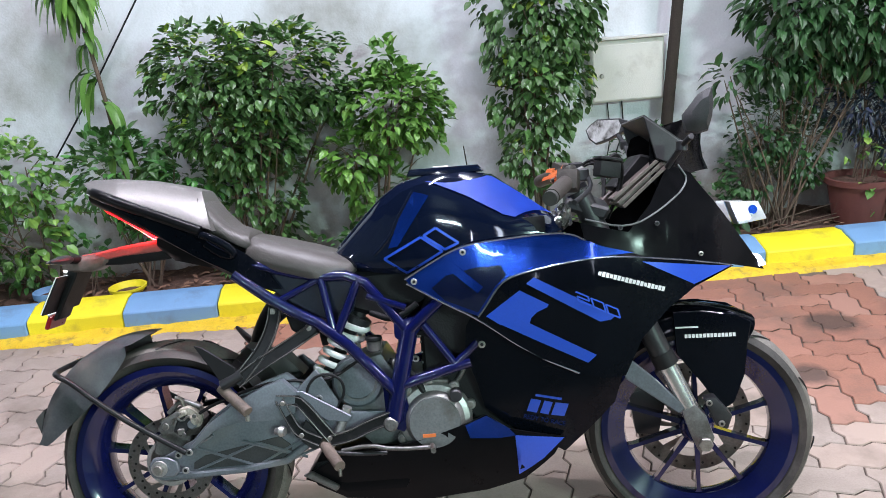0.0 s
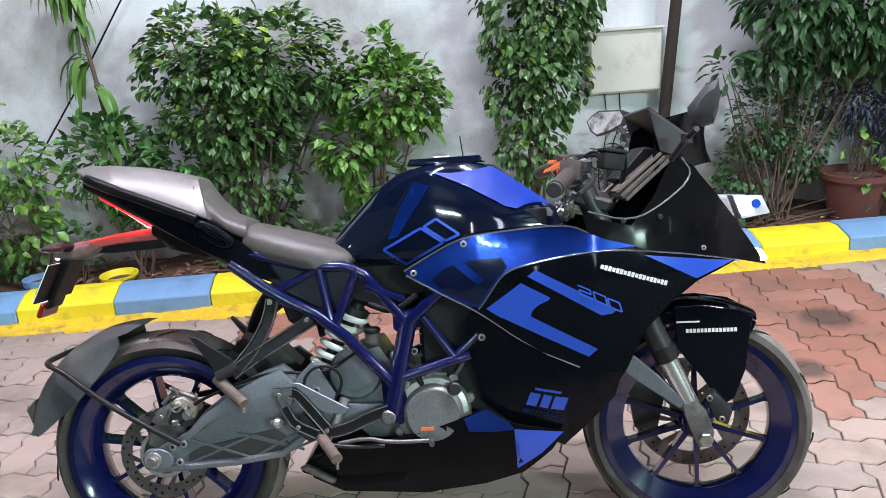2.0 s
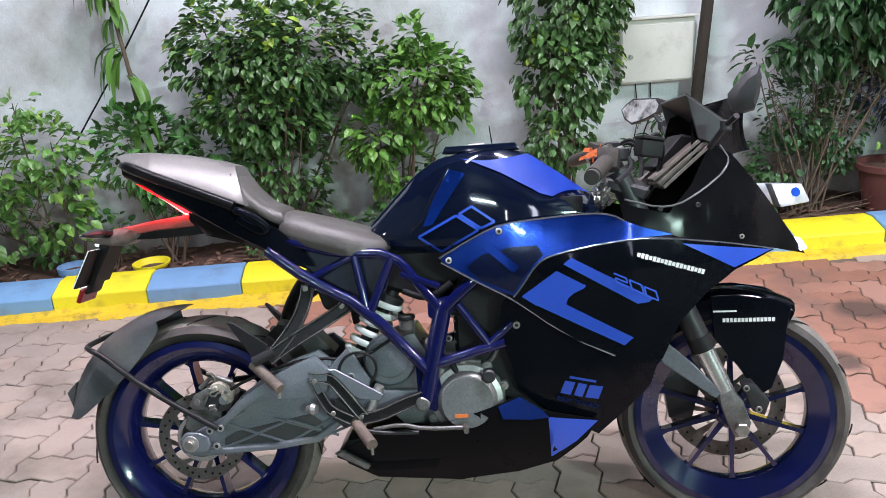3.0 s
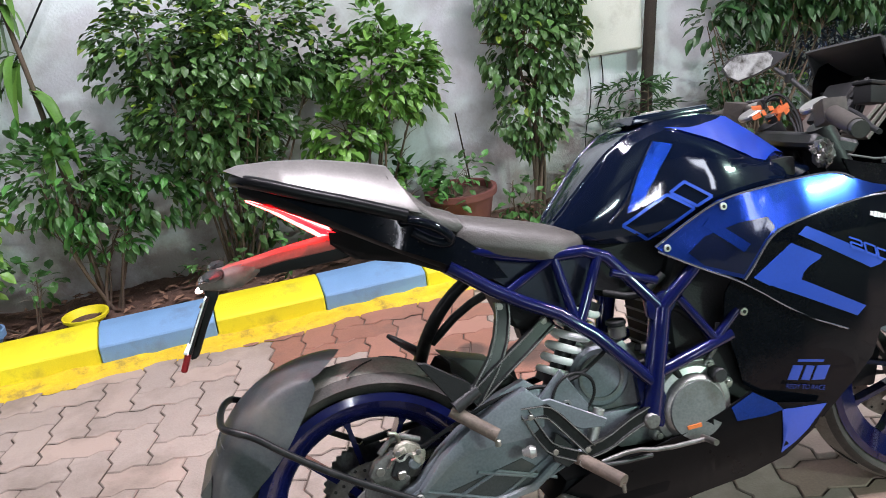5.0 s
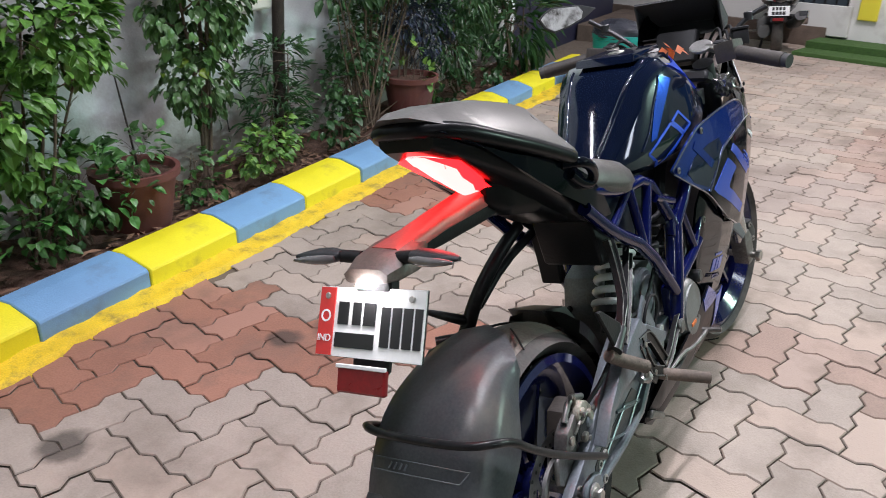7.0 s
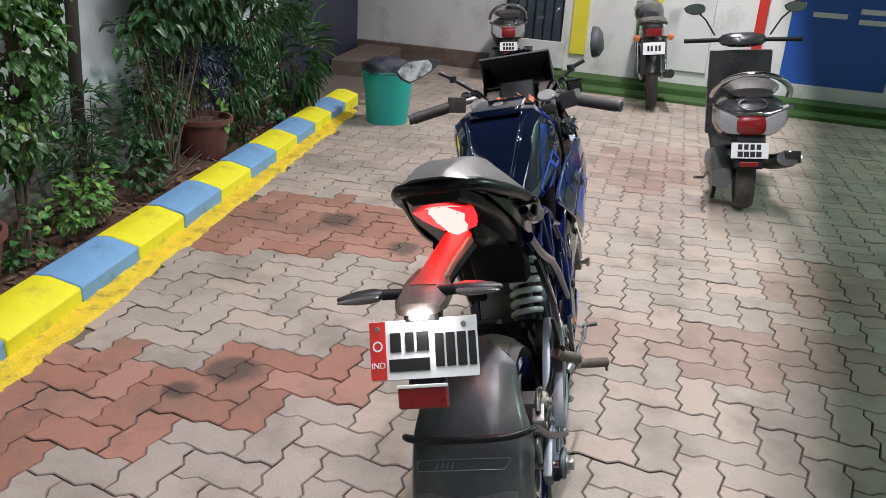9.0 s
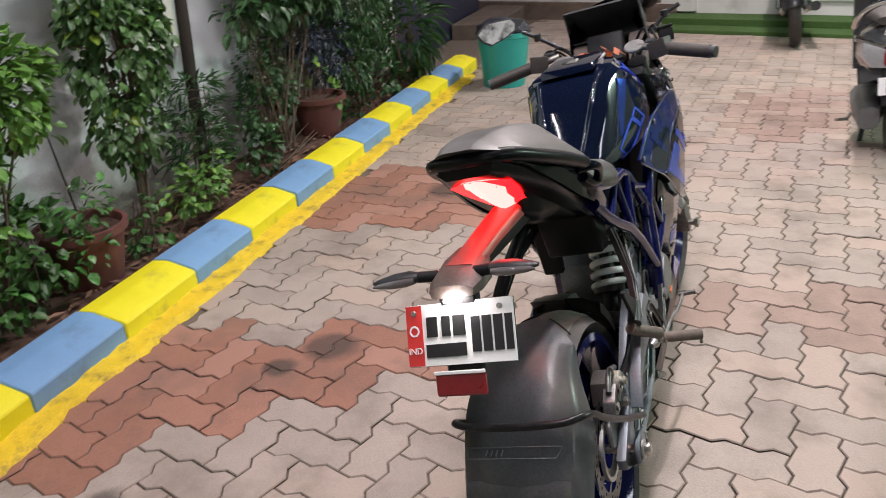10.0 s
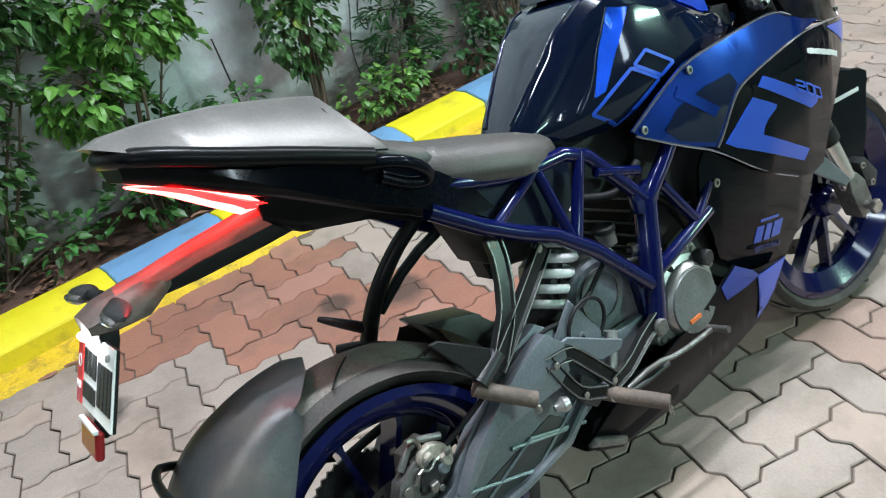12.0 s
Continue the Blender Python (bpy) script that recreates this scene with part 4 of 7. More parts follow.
def arch(cx, cz, r, a0, a1, half, drop, steps=18, lead=0):
    """A mudguard: a bowed sheet round a wheel, with sides; lead sweeps its front edge back at the sides."""
    rings = []
    for i in range(steps + 1):
        h, d = half(i / steps), drop(i / steps)
        row = []
        for t, inn in ((-1.0, d), (-0.98, d * 0.4), (-0.86, 0.014), (-0.5, 0.003), (0, 0), (0.5, 0.003), (0.86, 0.014), (0.98, d * 0.4), (1.0, d)):
            rr = r(i / steps) - inn
            a = radians(a0 + lead * t * t * (1 - i / steps) + (a1 - a0) * i / steps)
            row.append((cx + rr * math.cos(a), t * h, cz + rr * math.sin(a)))
        rings.append(row)
    bm = ring_skin(bmesh.new(), rings, closed=False)
    bmesh.ops.solidify(bm, geom=bm.faces[:], thickness=0.004)
    return bm


part("front_mudguard", arch(1.340, 0.293, lambda t: 0.318, 62, 128, lambda t: 0.070, lambda t: 0.06), GLOSS_BLACK, bike, "gloss black front mudguard", sharp=0.9)
skirt = [(1.285, 0.604), (1.360, 0.606), (1.440, 0.592), (1.472, 0.574), (1.462, 0.520), (1.452, 0.440), (1.425, 0.368), (1.395, 0.350), (1.350, 0.420), (1.290, 0.500)]
for side in (-1, 1):
    sk = part("mudguard_skirt", prism(skirt, side * 0.068, side * 0.074, 0.002), GLOSS_BLACK, bike, "gloss black mudguard side")
    if side < 0:
        for k in range(14):
            x = 1.312 + 0.0088 * k
            part("text_bar", box(x, x + 0.0066, -0.0752, -0.0738, 0.5385, 0.5480), WHITE, sk)
        part("white_line", box(1.290, 1.345, -0.0752, -0.0738, 0.5640, 0.5680), WHITE, sk)
    part("fork_guard", prism([(1.150, 0.500), (1.160, 0.455), (1.285, 0.362), (1.300, 0.378), (1.235, 0.450), (1.175, 0.505)], side * 0.120, side * 0.128, 0.003), SWING_GREY, bike, "grey radiator guard blade")
caliper = bmesh.new()
prism([(1.345, 0.395), (1.372, 0.400), (1.412, 0.350), (1.400, 0.315), (1.372, 0.325)], -0.118, -0.082, bm=caliper)
part("wheel_sensor_bracket", bevel(caliper, 0.006, 2), SATIN_BLACK, bike)
part("front_caliper", bevel(prism([(1.175, 0.36), (1.245, 0.385), (1.270, 0.330), (1.250, 0.245), (1.190, 0.250)], 0.035, 0.105), 0.008, 2), SATIN_BLACK, bike, "black front brake caliper")
for x, z in ((1.357, 0.385), (1.385, 0.332)):
    bolt(x, -0.118, z, 0.008)

for ob in [FRONT, *(o for o in bike.children if o not in FIXED)]:
    ob.matrix_basis = STEER @ ob.matrix_basis

# -- handlebars --
for side in (-1, 1):
    a, b = (Vector((1.062, -0.125, 0.945)), Vector((0.978, -0.325, 0.898))) if side < 0 else (Vector((1.100, 0.125, 0.965)), Vector((1.035, 0.332, 0.938)))
    d = (b - a)
    part("handlebar", tube([a, b], 0.011, 14), STEEL, bike)
    part("grip", tube([a + d * 0.42, a + d * 0.44, a + d * 0.97, a + d * 0.99], 0.0185, 16), BROWN_DUST, bike, "dusty brown-black rubber grip")
    part("bar_weight", tube([a + d * 0.985, a + d * 1.06], 0.0165, 16), DUSTY_BLACK, bike, "black bar end weight")
    part("switch_box", bevel(prism([(-0.025, -0.024), (0.024, -0.024), (0.028, 0.022), (-0.020, 0.026)], -0.028, 0.028), 0.006, 2), BROWN_DUST, bike, "dusty brown switch housing",
         m=Matrix.Translation(a + d * 0.30) @ pose(0, 0, 0, side * 12, 0, side * 17))
    part("lever_clamp", bevel(box(-0.018, 0.020, -0.016, 0.016, -0.014, 0.016), 0.004), SATIN_BLACK, bike, m=Matrix.Translation(a + d * 0.16 + Vector((0.022, 0, 0.004))))
    part("hand_lever", tube([a + d * 0.18 + Vector((0.042, 0, 0)), a + d * 0.45 + Vector((0.062, 0, -0.012)), a + d * 0.75 + Vector((0.052, 0, -0.018)), a + d * 0.98 + Vector((0.048, 0, -0.016))], 0.0055, 8, smooth=1), SATIN_BLACK, bike, "black hand lever")
    part("fork_cap", disc(0.030, 0, 0.012, 20, axis="z", w=0.003), ALLOY, bike, "bright fork cap", m=pose(1.064, side * 0.110, 0.942, 0, -23.5, 0))
res = part("brake_reservoir", bevel(box(-0.026, 0.026, -0.020, 0.020, -0.018, 0.018), 0.005, 2), MATT_BLACK, bike, "black brake fluid reservoir", m=pose(1.128, -0.195, 0.950, 0, 10, 15))
part("reservoir_cap", bevel(box(-0.028, 0.028, -0.022, 0.022, 0.020, 0.028), 0.002), MATT_BLACK, res)
for dy, dz in ((0.0, 0.0), (0.018, 0.010), (-0.012, 0.014)):
    part("cable", tube([(1.105, -0.17 + dy, 0.95), (1.165, -0.15 + dy, 0.985 + dz), (1.185, -0.10 + dy, 0.92), (1.15, -0.06, 0.83)], 0.004, 6, smooth=3), MATT_BLACK, bike)
    part("cable", tube([(1.105, 0.17 + dy, 0.95), (1.165, 0.15 + dy, 0.985 + dz), (1.185, 0.10 + dy, 0.92), (1.15, 0.06, 0.83)], 0.004, 6, smooth=3), MATT_BLACK, bike)


def ribbon(x, y, z, seed):
    rng = random.Random(seed)
    bm = bmesh.new()
    for k in range(1):
        p = Vector((x, y, z)) + Vector((rng.uniform(-0.016, 0.016), rng.uniform(-0.03, 0.03), rng.uniform(-0.01, 0.014)))
        q = p + Vector((rng.uniform(-0.03, 0.01), rng.uniform(-0.02, 0.02), rng.uniform(-0.025, 0.012)))
        w = Vector((0.004, 0.009, 0.006))
        a, b, c, d = (bm.verts.new(v) for v in (p - w, p + w, q + w * 0.8, q - w * 0.8))
        bm.faces.new((a, b, c, d))
    bmesh.ops.solidify(bm, geom=bm.faces[:], thickness=0.003)
    return bm


for seed in range(6):
    part("orange_ribbon", ribbon(1.040, -0.045, 0.952, 3 + seed), ORANGE, bike, "orange cloth ribbon tied to the bars")
    part("orange_ribbon", ribbon(1.035, 0.010, 0.948, 15 + seed), ORANGE, bike, "orange cloth ribbon tied to the bars")
part("key_barrel", disc(0.018, 0, 0.02, 20, axis="z", w=0.003), SATIN_BLACK, bike, m=pose(1.045, 0, 0.925, 0, -20, 0))

# -- tank cap --
cap = part("tank_cap", lathe([(0, 0.018), (0.030, 0.018), (0.036, 0.014), (0.052, 0.012), (0.060, 0.006), (0.062, 0.0), (0, 0.0)], 40, "z", closed=False), SATIN_BLACK, bike, "black fuel filler cap", m=pose(0.745, 0, 0.972))
part("cap_flap", bevel(box(-0.024, 0.020, -0.014, 0.014, 0.016, 0.022), 0.003), STEEL, cap)
part("tank_pad", bevel(prism([(0.655, 0.972), (0.665, 0.990), (0.835, 0.990), (0.850, 0.972)], -0.07, 0.07), 0.006, 2), TANK_BLACK, bike)
part("tank_nose_trim", bevel(prism([(0.890, 0.852), (0.985, 0.852), (0.985, 0.812), (0.900, 0.812)], -0.130, 0.130), 0.006, 2), MATT_BLACK, bike)

# -- rounded creases of the tank --
for side in (-1, 1):
    part("tank_crease", tube([tank_point(x, 1.6, side, -0.003) for x in (0.470, 0.485, 0.510, 0.536, 0.563, 0.590, 0.615, 0.640, 0.670)], 0.0060, 12, smooth=1), TANK_BLACK, bike)
    part("tank_crease", tube([(x, side * (tank_w(x, z) - 0.0040), z) for x, z in ((0.672, 0.934), (0.650, 0.902), (0.629, 0.872), (0.612, 0.836), (0.590, 0.810), (0.565, 0.786))], 0.0060, 12, smooth=1), TANK_BLACK, bike)

# -- thin pale tubes: painted highlights along the edges of the fairing panels --
for side in (-1, 1):
    for pts in ([(0.806, 0.625), (0.825, 0.648), (0.856, 0.695), (0.882, 0.715), (0.932, 0.728), (1.022, 0.742), (1.112, 0.748), (1.207, 0.738), (1.320, 0.720), (1.440, 0.694)],
                [(0.636, 0.724), (0.705, 0.763), (0.776, 0.797), (0.859, 0.806), (0.985, 0.813), (1.036, 0.808), (1.067, 0.790)],
                [(0.640, 0.714), (0.729, 0.660), (0.806, 0.620), (0.923, 0.528), (1.037, 0.471)]):
        part("fairing_edge", tube([(x, side * (fair_w(x, z) + 0.0055), z) for x, z in pts], 0.0024, 6, smooth=2), EDGE_HIGHLIGHT, bike)
# -- seat and tail --


def strip_loft(stations, section, slant=0.0):
    """Rings along x: each station is x, top z, bottom z, half-width; the section gives (width, height) shares of one half."""
    rings = []
    for x, zt, zb, w in stations:
        half = [(x + slant * (1 - t), u * w, zb + (zt - zb) * t) for u, t in section]
        rings.append(half + [(a, -b, c) for a, b, c in half[:0:-1] if abs(b) > 1e-9])
    return ring_skin(bmesh.new(), rings)


def dense(stations, step=0.02):
    out = []
    for a, b in zip(stations, stations[1:]):
        k = max(1, round((b[0] - a[0]) / step))
        for i in range(k):
            t = i / k
            out.append(tuple(p + (q - p) * t for p, q in zip(a, b)))
    return out + [stations[-1]]


SADDLE = ((0.0, 1.0), (0.45, 0.985), (0.75, 0.90), (0.93, 0.66), (1.0, 0.36), (0.97, 0.10), (0.85, 0.0), (0.0, 0.0))
COWL = ((0.0, 0.985), (0.24, 1.0), (0.34, 0.985), (0.42, 0.94), (0.97, 0.12), (0.995, 0.03), (0.97, 0.0), (0.0, 0.0))
cowl_st = [(-0.168, 1.020, 0.997, 0.070), (-0.140, 1.026, 0.985, 0.082), (-0.080, 1.024, 0.960, 0.098), (0.000, 1.014, 0.926, 0.112), (0.060, 1.000, 0.904, 0.119), (0.100, 0.990, 0.890, 0.123), (0.138, 0.978, 0.876, 0.125)]
part("tail_cowl", strip_loft(dense(cowl_st), COWL, 0.040), COWL_GREY, bike, "brushed grey wrapped tail cowl", sharp=0.5)
pad_st = [(0.130, 0.968, 0.872, 0.092), (0.150, 0.950, 0.862, 0.092), (0.175, 0.918, 0.850, 0.092), (0.205, 0.886, 0.832, 0.093), (0.250, 0.866, 0.812, 0.094)]
part("seat_hump", strip_loft(dense(pad_st), SADDLE, 0.02), SEAT_VINYL, bike, "black vinyl hump behind the seat", sharp=0.9)
seat_st = [(0.246, 0.846, 0.786, 0.094), (0.262, 0.856, 0.780, 0.106), (0.330, 0.838, 0.758, 0.122), (0.400, 0.818, 0.738, 0.128), (0.455, 0.800, 0.728, 0.118), (0.500, 0.782, 0.738, 0.092), (0.520, 0.768, 0.752, 0.060)]
part("seat", strip_loft(dense(seat_st), SADDLE), SEAT_VINYL, bike, "dusty black vinyl rider seat", sharp=0.9)
tail_out = [(-0.150, 0.994), (-0.100, 0.965), (0.000, 0.922), (0.144, 0.876), (0.250, 0.815), (0.300, 0.770), (0.330, 0.720), (0.262, 0.730), (0.205, 0.775), (0.130, 0.815), (0.060, 0.860), (-0.030, 0.922), (-0.120, 0.985)]


def tail_w(x, z):
    return curve_at((-0.16, -0.08, 0.05, 0.15, 0.25, 0.35), (0.062, 0.085, 0.104, 0.112, 0.112, 0.108), x)


for side in (-1, 1):
    part("tail_side", panel(tail_out, tail_w, 0.006, 0.03, side), GLOSS_BLACK, bike, "gloss black tail side", sharp=0.9)
    loop = [(0.140, side * 0.108, 0.868), (0.160, side * 0.136, 0.868), (0.196, side * 0.138, 0.850), (0.226, side * 0.128, 0.824), (0.222, side * 0.120, 0.810), (0.190, side * 0.118, 0.820), (0.156, side * 0.114, 0.846)]
    part("grab_rail", tube(loop, 0.010, 10, smooth=2), GLOSS_BLACK, bike, "gloss black grab loop")
    bolt(0.178, side * 0.132, 0.858, 0.007, STEEL, None, "y", side)
part("tail_underside", strip_loft(dense([(-0.146, 0.996, 0.966, 0.050), (-0.080, 0.962, 0.930, 0.070), (0.040, 0.915, 0.862, 0.098), (0.140, 0.880, 0.800, 0.100), (0.260, 0.815, 0.730, 0.095), (0.330, 0.770, 0.700, 0.090)]),
                                  ((0, 1), (0.8, 0.98), (1, 0.8), (0.98, 0.3), (0.8, 0), (0, 0))), UNDER_TAIL, bike, "black under-tail", sharp=0.9)

lip = [(0.150, 0.124, 0.878), (0.046, 0.113, 0.922), (-0.034, 0.099, 0.953), (-0.094, 0.082, 0.979), (-0.126, 0.064, 0.991), (-0.146, 0.034, 0.997), (-0.151, 0.0, 0.999)]
part("tail_lip", tube([(x, -y, z) for x, y, z in lip] + lip[-2::-1], 0.013, 10, smooth=2), UNDER_TAIL, bike, "black tail lip")


def tail_lamp(wide, drop, rise):
    """A keeled lens that narrows from the tail's lip down to the plate arm."""
    rings = []
    for i, (x, z, w, keel) in enumerate(((-0.138, 0.958, 0.012, 0.002), (-0.098, 0.942, 0.058, 0.010), (-0.050, 0.913, 0.053, 0.016), (-0.008, 0.884, 0.042, 0.020), (0.034, 0.862, 0.030, 0.010))):
        w, z, up = w * wide, z - drop * (0.3, 0.6, 1, 1, 1)[i], rise * (0.1, 0.4, 0.9, 1, -0.4)[i]
        rings.append([(x, -w, z), (x, -w * 0.5, z - keel * 0.55), (x, 0, z - keel), (x, w * 0.5, z - keel * 0.55), (x, w, z), (x, w * 0.85, z + up), (x, -w * 0.85, z + up)])
    return ring_skin(bmesh.new(), rings)


part("arm_root", strip_loft(dense([(0.006, 0.872, 0.842, 0.030), (0.050, 0.880, 0.806, 0.044), (0.150, 0.870, 0.780, 0.060), (0.240, 0.830, 0.735, 0.070)]), ((0, 1), (1, 0.95), (1, 0.25), (0.75, 0), (0, 0))), UNDER_TAIL, bike, "black under-tail root", sharp=0.9)
lamp = part("tail_lamp", tail_lamp(1.0, 0.005, 0.003), TAIL_GLOW, bike, "lit red tail lamp", sharp=0.9)
part("lamp_core", tail_lamp(0.82, 0.007, 0.017), TAIL_HOT, lamp, "", sharp=0.9)
arm = [(0.060, 0.868, 0.836, 0.030), (0.020, 0.864, 0.832, 0.030), (-0.090, 0.852, 0.826, 0.028), (-0.170, 0.840, 0.816, 0.028), (-0.205, 0.836, 0.806, 0.034)]
part("plate_arm", strip_loft(dense([(x, a, b, w) for x, a, b, w in arm[::-1]]), ((0, 1), (0.75, 1.0), (1, 0.7), (0.95, 0.1), (0.8, 0), (0, 0))), ARM_PLASTIC, bike, "plate arm with the tail lamp's red glow in its colour", sharp=0.9, m=pose(0, 0.006, 0, 0, 0, -8))
under = [(-0.190, 0.818, 0.806, 0.022), (-0.100, 0.829, 0.804, 0.022), (0.000, 0.836, 0.808, 0.024), (0.050, 0.838, 0.812, 0.026)]
part("plate_arm_underside", strip_loft(dense(under), ((0, 1), (1, 0.95), (1, 0.2), (0.8, 0), (0, 0))), MATT_BLACK, bike, "matt black lower half", sharp=0.9, m=pose(0, 0.006, 0, 0, 0, -8))
head = [(-0.282, 0.822, 0.800, 0.040), (-0.255, 0.832, 0.794, 0.048), (-0.205, 0.838, 0.792, 0.048), (-0.155, 0.840, 0.816, 0.032)]
part("plate_arm_head", strip_loft(dense(head), ((0, 1), (0.7, 0.96), (1, 0.6), (0.95, 0.1), (0.8, 0), (0, 0))), DASH_DUST, bike, "dusty indicator carrier at the arm's end", sharp=0.9, m=pose(0.026, 0.036, 0))
for side in (-1, 1):
    st = part("indicator_stalk", tube([(-0.212, side * 0.035 + 0.038, 0.824), (-0.218, side * 0.070 + 0.038, 0.828)], 0.010, 12), MATT_BLACK, bike)
    ind = [(0.0, 0.010, 0.008), (0.018, 0.017, 0.012), (0.045, 0.018, 0.011), (0.070, 0.012, 0.007), (0.086, 0.004, 0.003)]
    rings = [[(-0.220 + a * math.cos(k * math.pi / 5) - 0.1 * d, side * (0.066 + d) + 0.038, 0.830 + b * math.sin(k * math.pi / 5)) for k in range(10)] for d, a, b in ind]
    sh = part("indicator", ring_skin(bmesh.new(), rings), SATIN_BLACK, bike, "slim black indicator", sharp=0.9)
    rings = [[(-0.232 + 0.6 * a * math.cos(k * math.pi / 5) - 0.1 * d, side * (0.071 + d * 0.9) + 0.038, 0.828 + 0.7 * b * math.sin(k * math.pi / 5)) for k in range(10)] for d, a, b in ind]
    part("indicator_lens", ring_skin(bmesh.new(), rings), SMOKE_LENS, sh, "smoked indicator lens", sharp=0.9)
part("plate_bracket", bevel(prism([(-0.246, 0.820), (-0.212, 0.820), (-0.226, 0.780), (-0.262, 0.716), (-0.284, 0.672), (-0.300, 0.670), (-0.274, 0.724), (-0.250, 0.776)], 0.000, 0.068), 0.004), MATT_BLACK, bike, "black plate bracket")
part("plate_lamp", bevel(box(-0.266, -0.252, 0.018, 0.052, 0.794, 0.802), 0.003), PLATE_GLOW, bike, "lit plate lamp")
plate = part("number_plate", bevel(prism([(-0.0015, -0.0520), (0.0015, -0.0520), (0.0015, 0.0520), (-0.0015, 0.0520)], -0.098, 0.098), 0.0006), PLATE_WHITE, bike, "white number plate with a red end", m=pose(-0.2700, 0.035, 0.742, 0, 28, 0))
part("plate_red_end", box(-0.0034, -0.0016, 0.068, 0.0975, -0.051, 0.051), PLATE_RED, plate, "red plate end")
part("plate_edge", box(0.0017, 0.006, -0.098, 0.098, -0.0525, 0.0525, 0.001), MATT_BLACK, plate)
for y, w, h, z in ((0.050, 0.020, 0.034, 0.013), (0.024, 0.016, 0.034, 0.013), (0.000, 0.022, 0.034, 0.013), (0.026, 0.074, 0.022, -0.027), (-0.030, 0.016, 0.058, -0.004), (-0.050, 0.016, 0.058, -0.004), (-0.070, 0.016, 0.058, -0.004), (-0.0885, 0.013, 0.058, -0.004)):
    part("text_bar", box(-0.0032, -0.0016, y - w / 2, y + w / 2, z - h / 2, z + h / 2), BLACK_INK, plate)
letters("IND", 0.015, WHITE, plate, pose(-0.0038, 0.083, -0.026, 90, 0, -90))
ringb = lathe([(0.0095, -0.0042), (0.0095, -0.0036), (0.0065, -0.0036), (0.0065, -0.0042)], 20, "x", (0, 0.083, 0.008))
part("plate_emblem", ringb, WHITE, plate)
for y in (0.082, -0.075):
    part("plate_bolt", disc(0.005, -0.006, -0.001, 12, (0, y, 0.038), "x", 0.001), STEEL, plate)
refl = part("reflector", bevel(box(-0.006, 0.006, -0.045, 0.045, -0.020, 0.018), 0.003), RED_PLASTIC, bike, "red rear reflector", m=pose(-0.3080, 0.040, 0.668, 0, 24, 0))
part("reflector_edge", box(-0.0085, -0.002, -0.046, 0.046, 0.016, 0.022, 0.001), WHITE, refl)

# -- tyre hugger and its hoop --
part("tyre_hugger", arch(0.003, 0.300, lambda t: 0.329 + 0.021 * math.sin(math.pi * min(1, t * 0.9)), 93, 166, lambda t: 0.088 + 0.026 * smoothstep(0, 0.5, t), lambda t: 0.035 + 0.075 * math.sin(math.pi * t) ** 0.8, 20, 13), HUGGER, bike, "dusty grey-black rear tyre hugger", sharp=0.9)
def on_hugger(a, y):
    t = abs(y) / 0.112
    r = 0.330 + 0.021 * math.sin(math.pi * min(1, (a - 93) / 73 * 0.9)) - curve_at((0, 0.5, 0.86), (0, 0.003, 0.014), t)
    return (0.003 + r * math.cos(radians(a)), y, 0.300 + r * math.sin(radians(a)))


def hugger_line(ends, name, radius=0.0011):
    pts = [on_hugger(a0 + (a1 - a0) * k / 8, y0 + (y1 - y0) * k / 8) for (a0, y0), (a1, y1) in zip(ends, ends[1:]) for k in range(9)]
    part(name, tube([p for p, q in zip(pts, pts[1:] + [None]) if p != q], radius, 6), SWING_GREY, bike, "raised line on the hugger")


hugger_line([(142.2, 0.092), (142.2, -0.086), (145.4, -0.074), (145.4, 0.092), (142.2, 0.092)], "hugger_outline")
for y0 in (0.024, 0.034, 0.044, 0.054):
    hugger_line([(142.2 + 0.8, y0 - 0.004), (145.4 - 0.8, y0)], "text_bar", 0.0016)

part("hugger_flap", prism([(-0.308, 0.394), (-0.296, 0.462), (-0.322, 0.436)], -0.095, 0.095, 0.002), DUSTY_BLACK, bike)
part("hugger_hoop", tube([(0.069, -0.146, 0.340), (-0.062, -0.138, 0.419), (-0.152, -0.132, 0.485), (-0.204, -0.130, 0.532), (-0.240, -0.122, 0.548), (-0.262, -0.090, 0.550), (-0.268, 0.0, 0.550), (-0.262, 0.090, 0.550), (-0.240, 0.122, 0.548), (-0.062, 0.138, 0.419), (0.069, 0.146, 0.340)], 0.0070, 10, smooth=2), BRACKET, bike, "black steel hugger hoop")

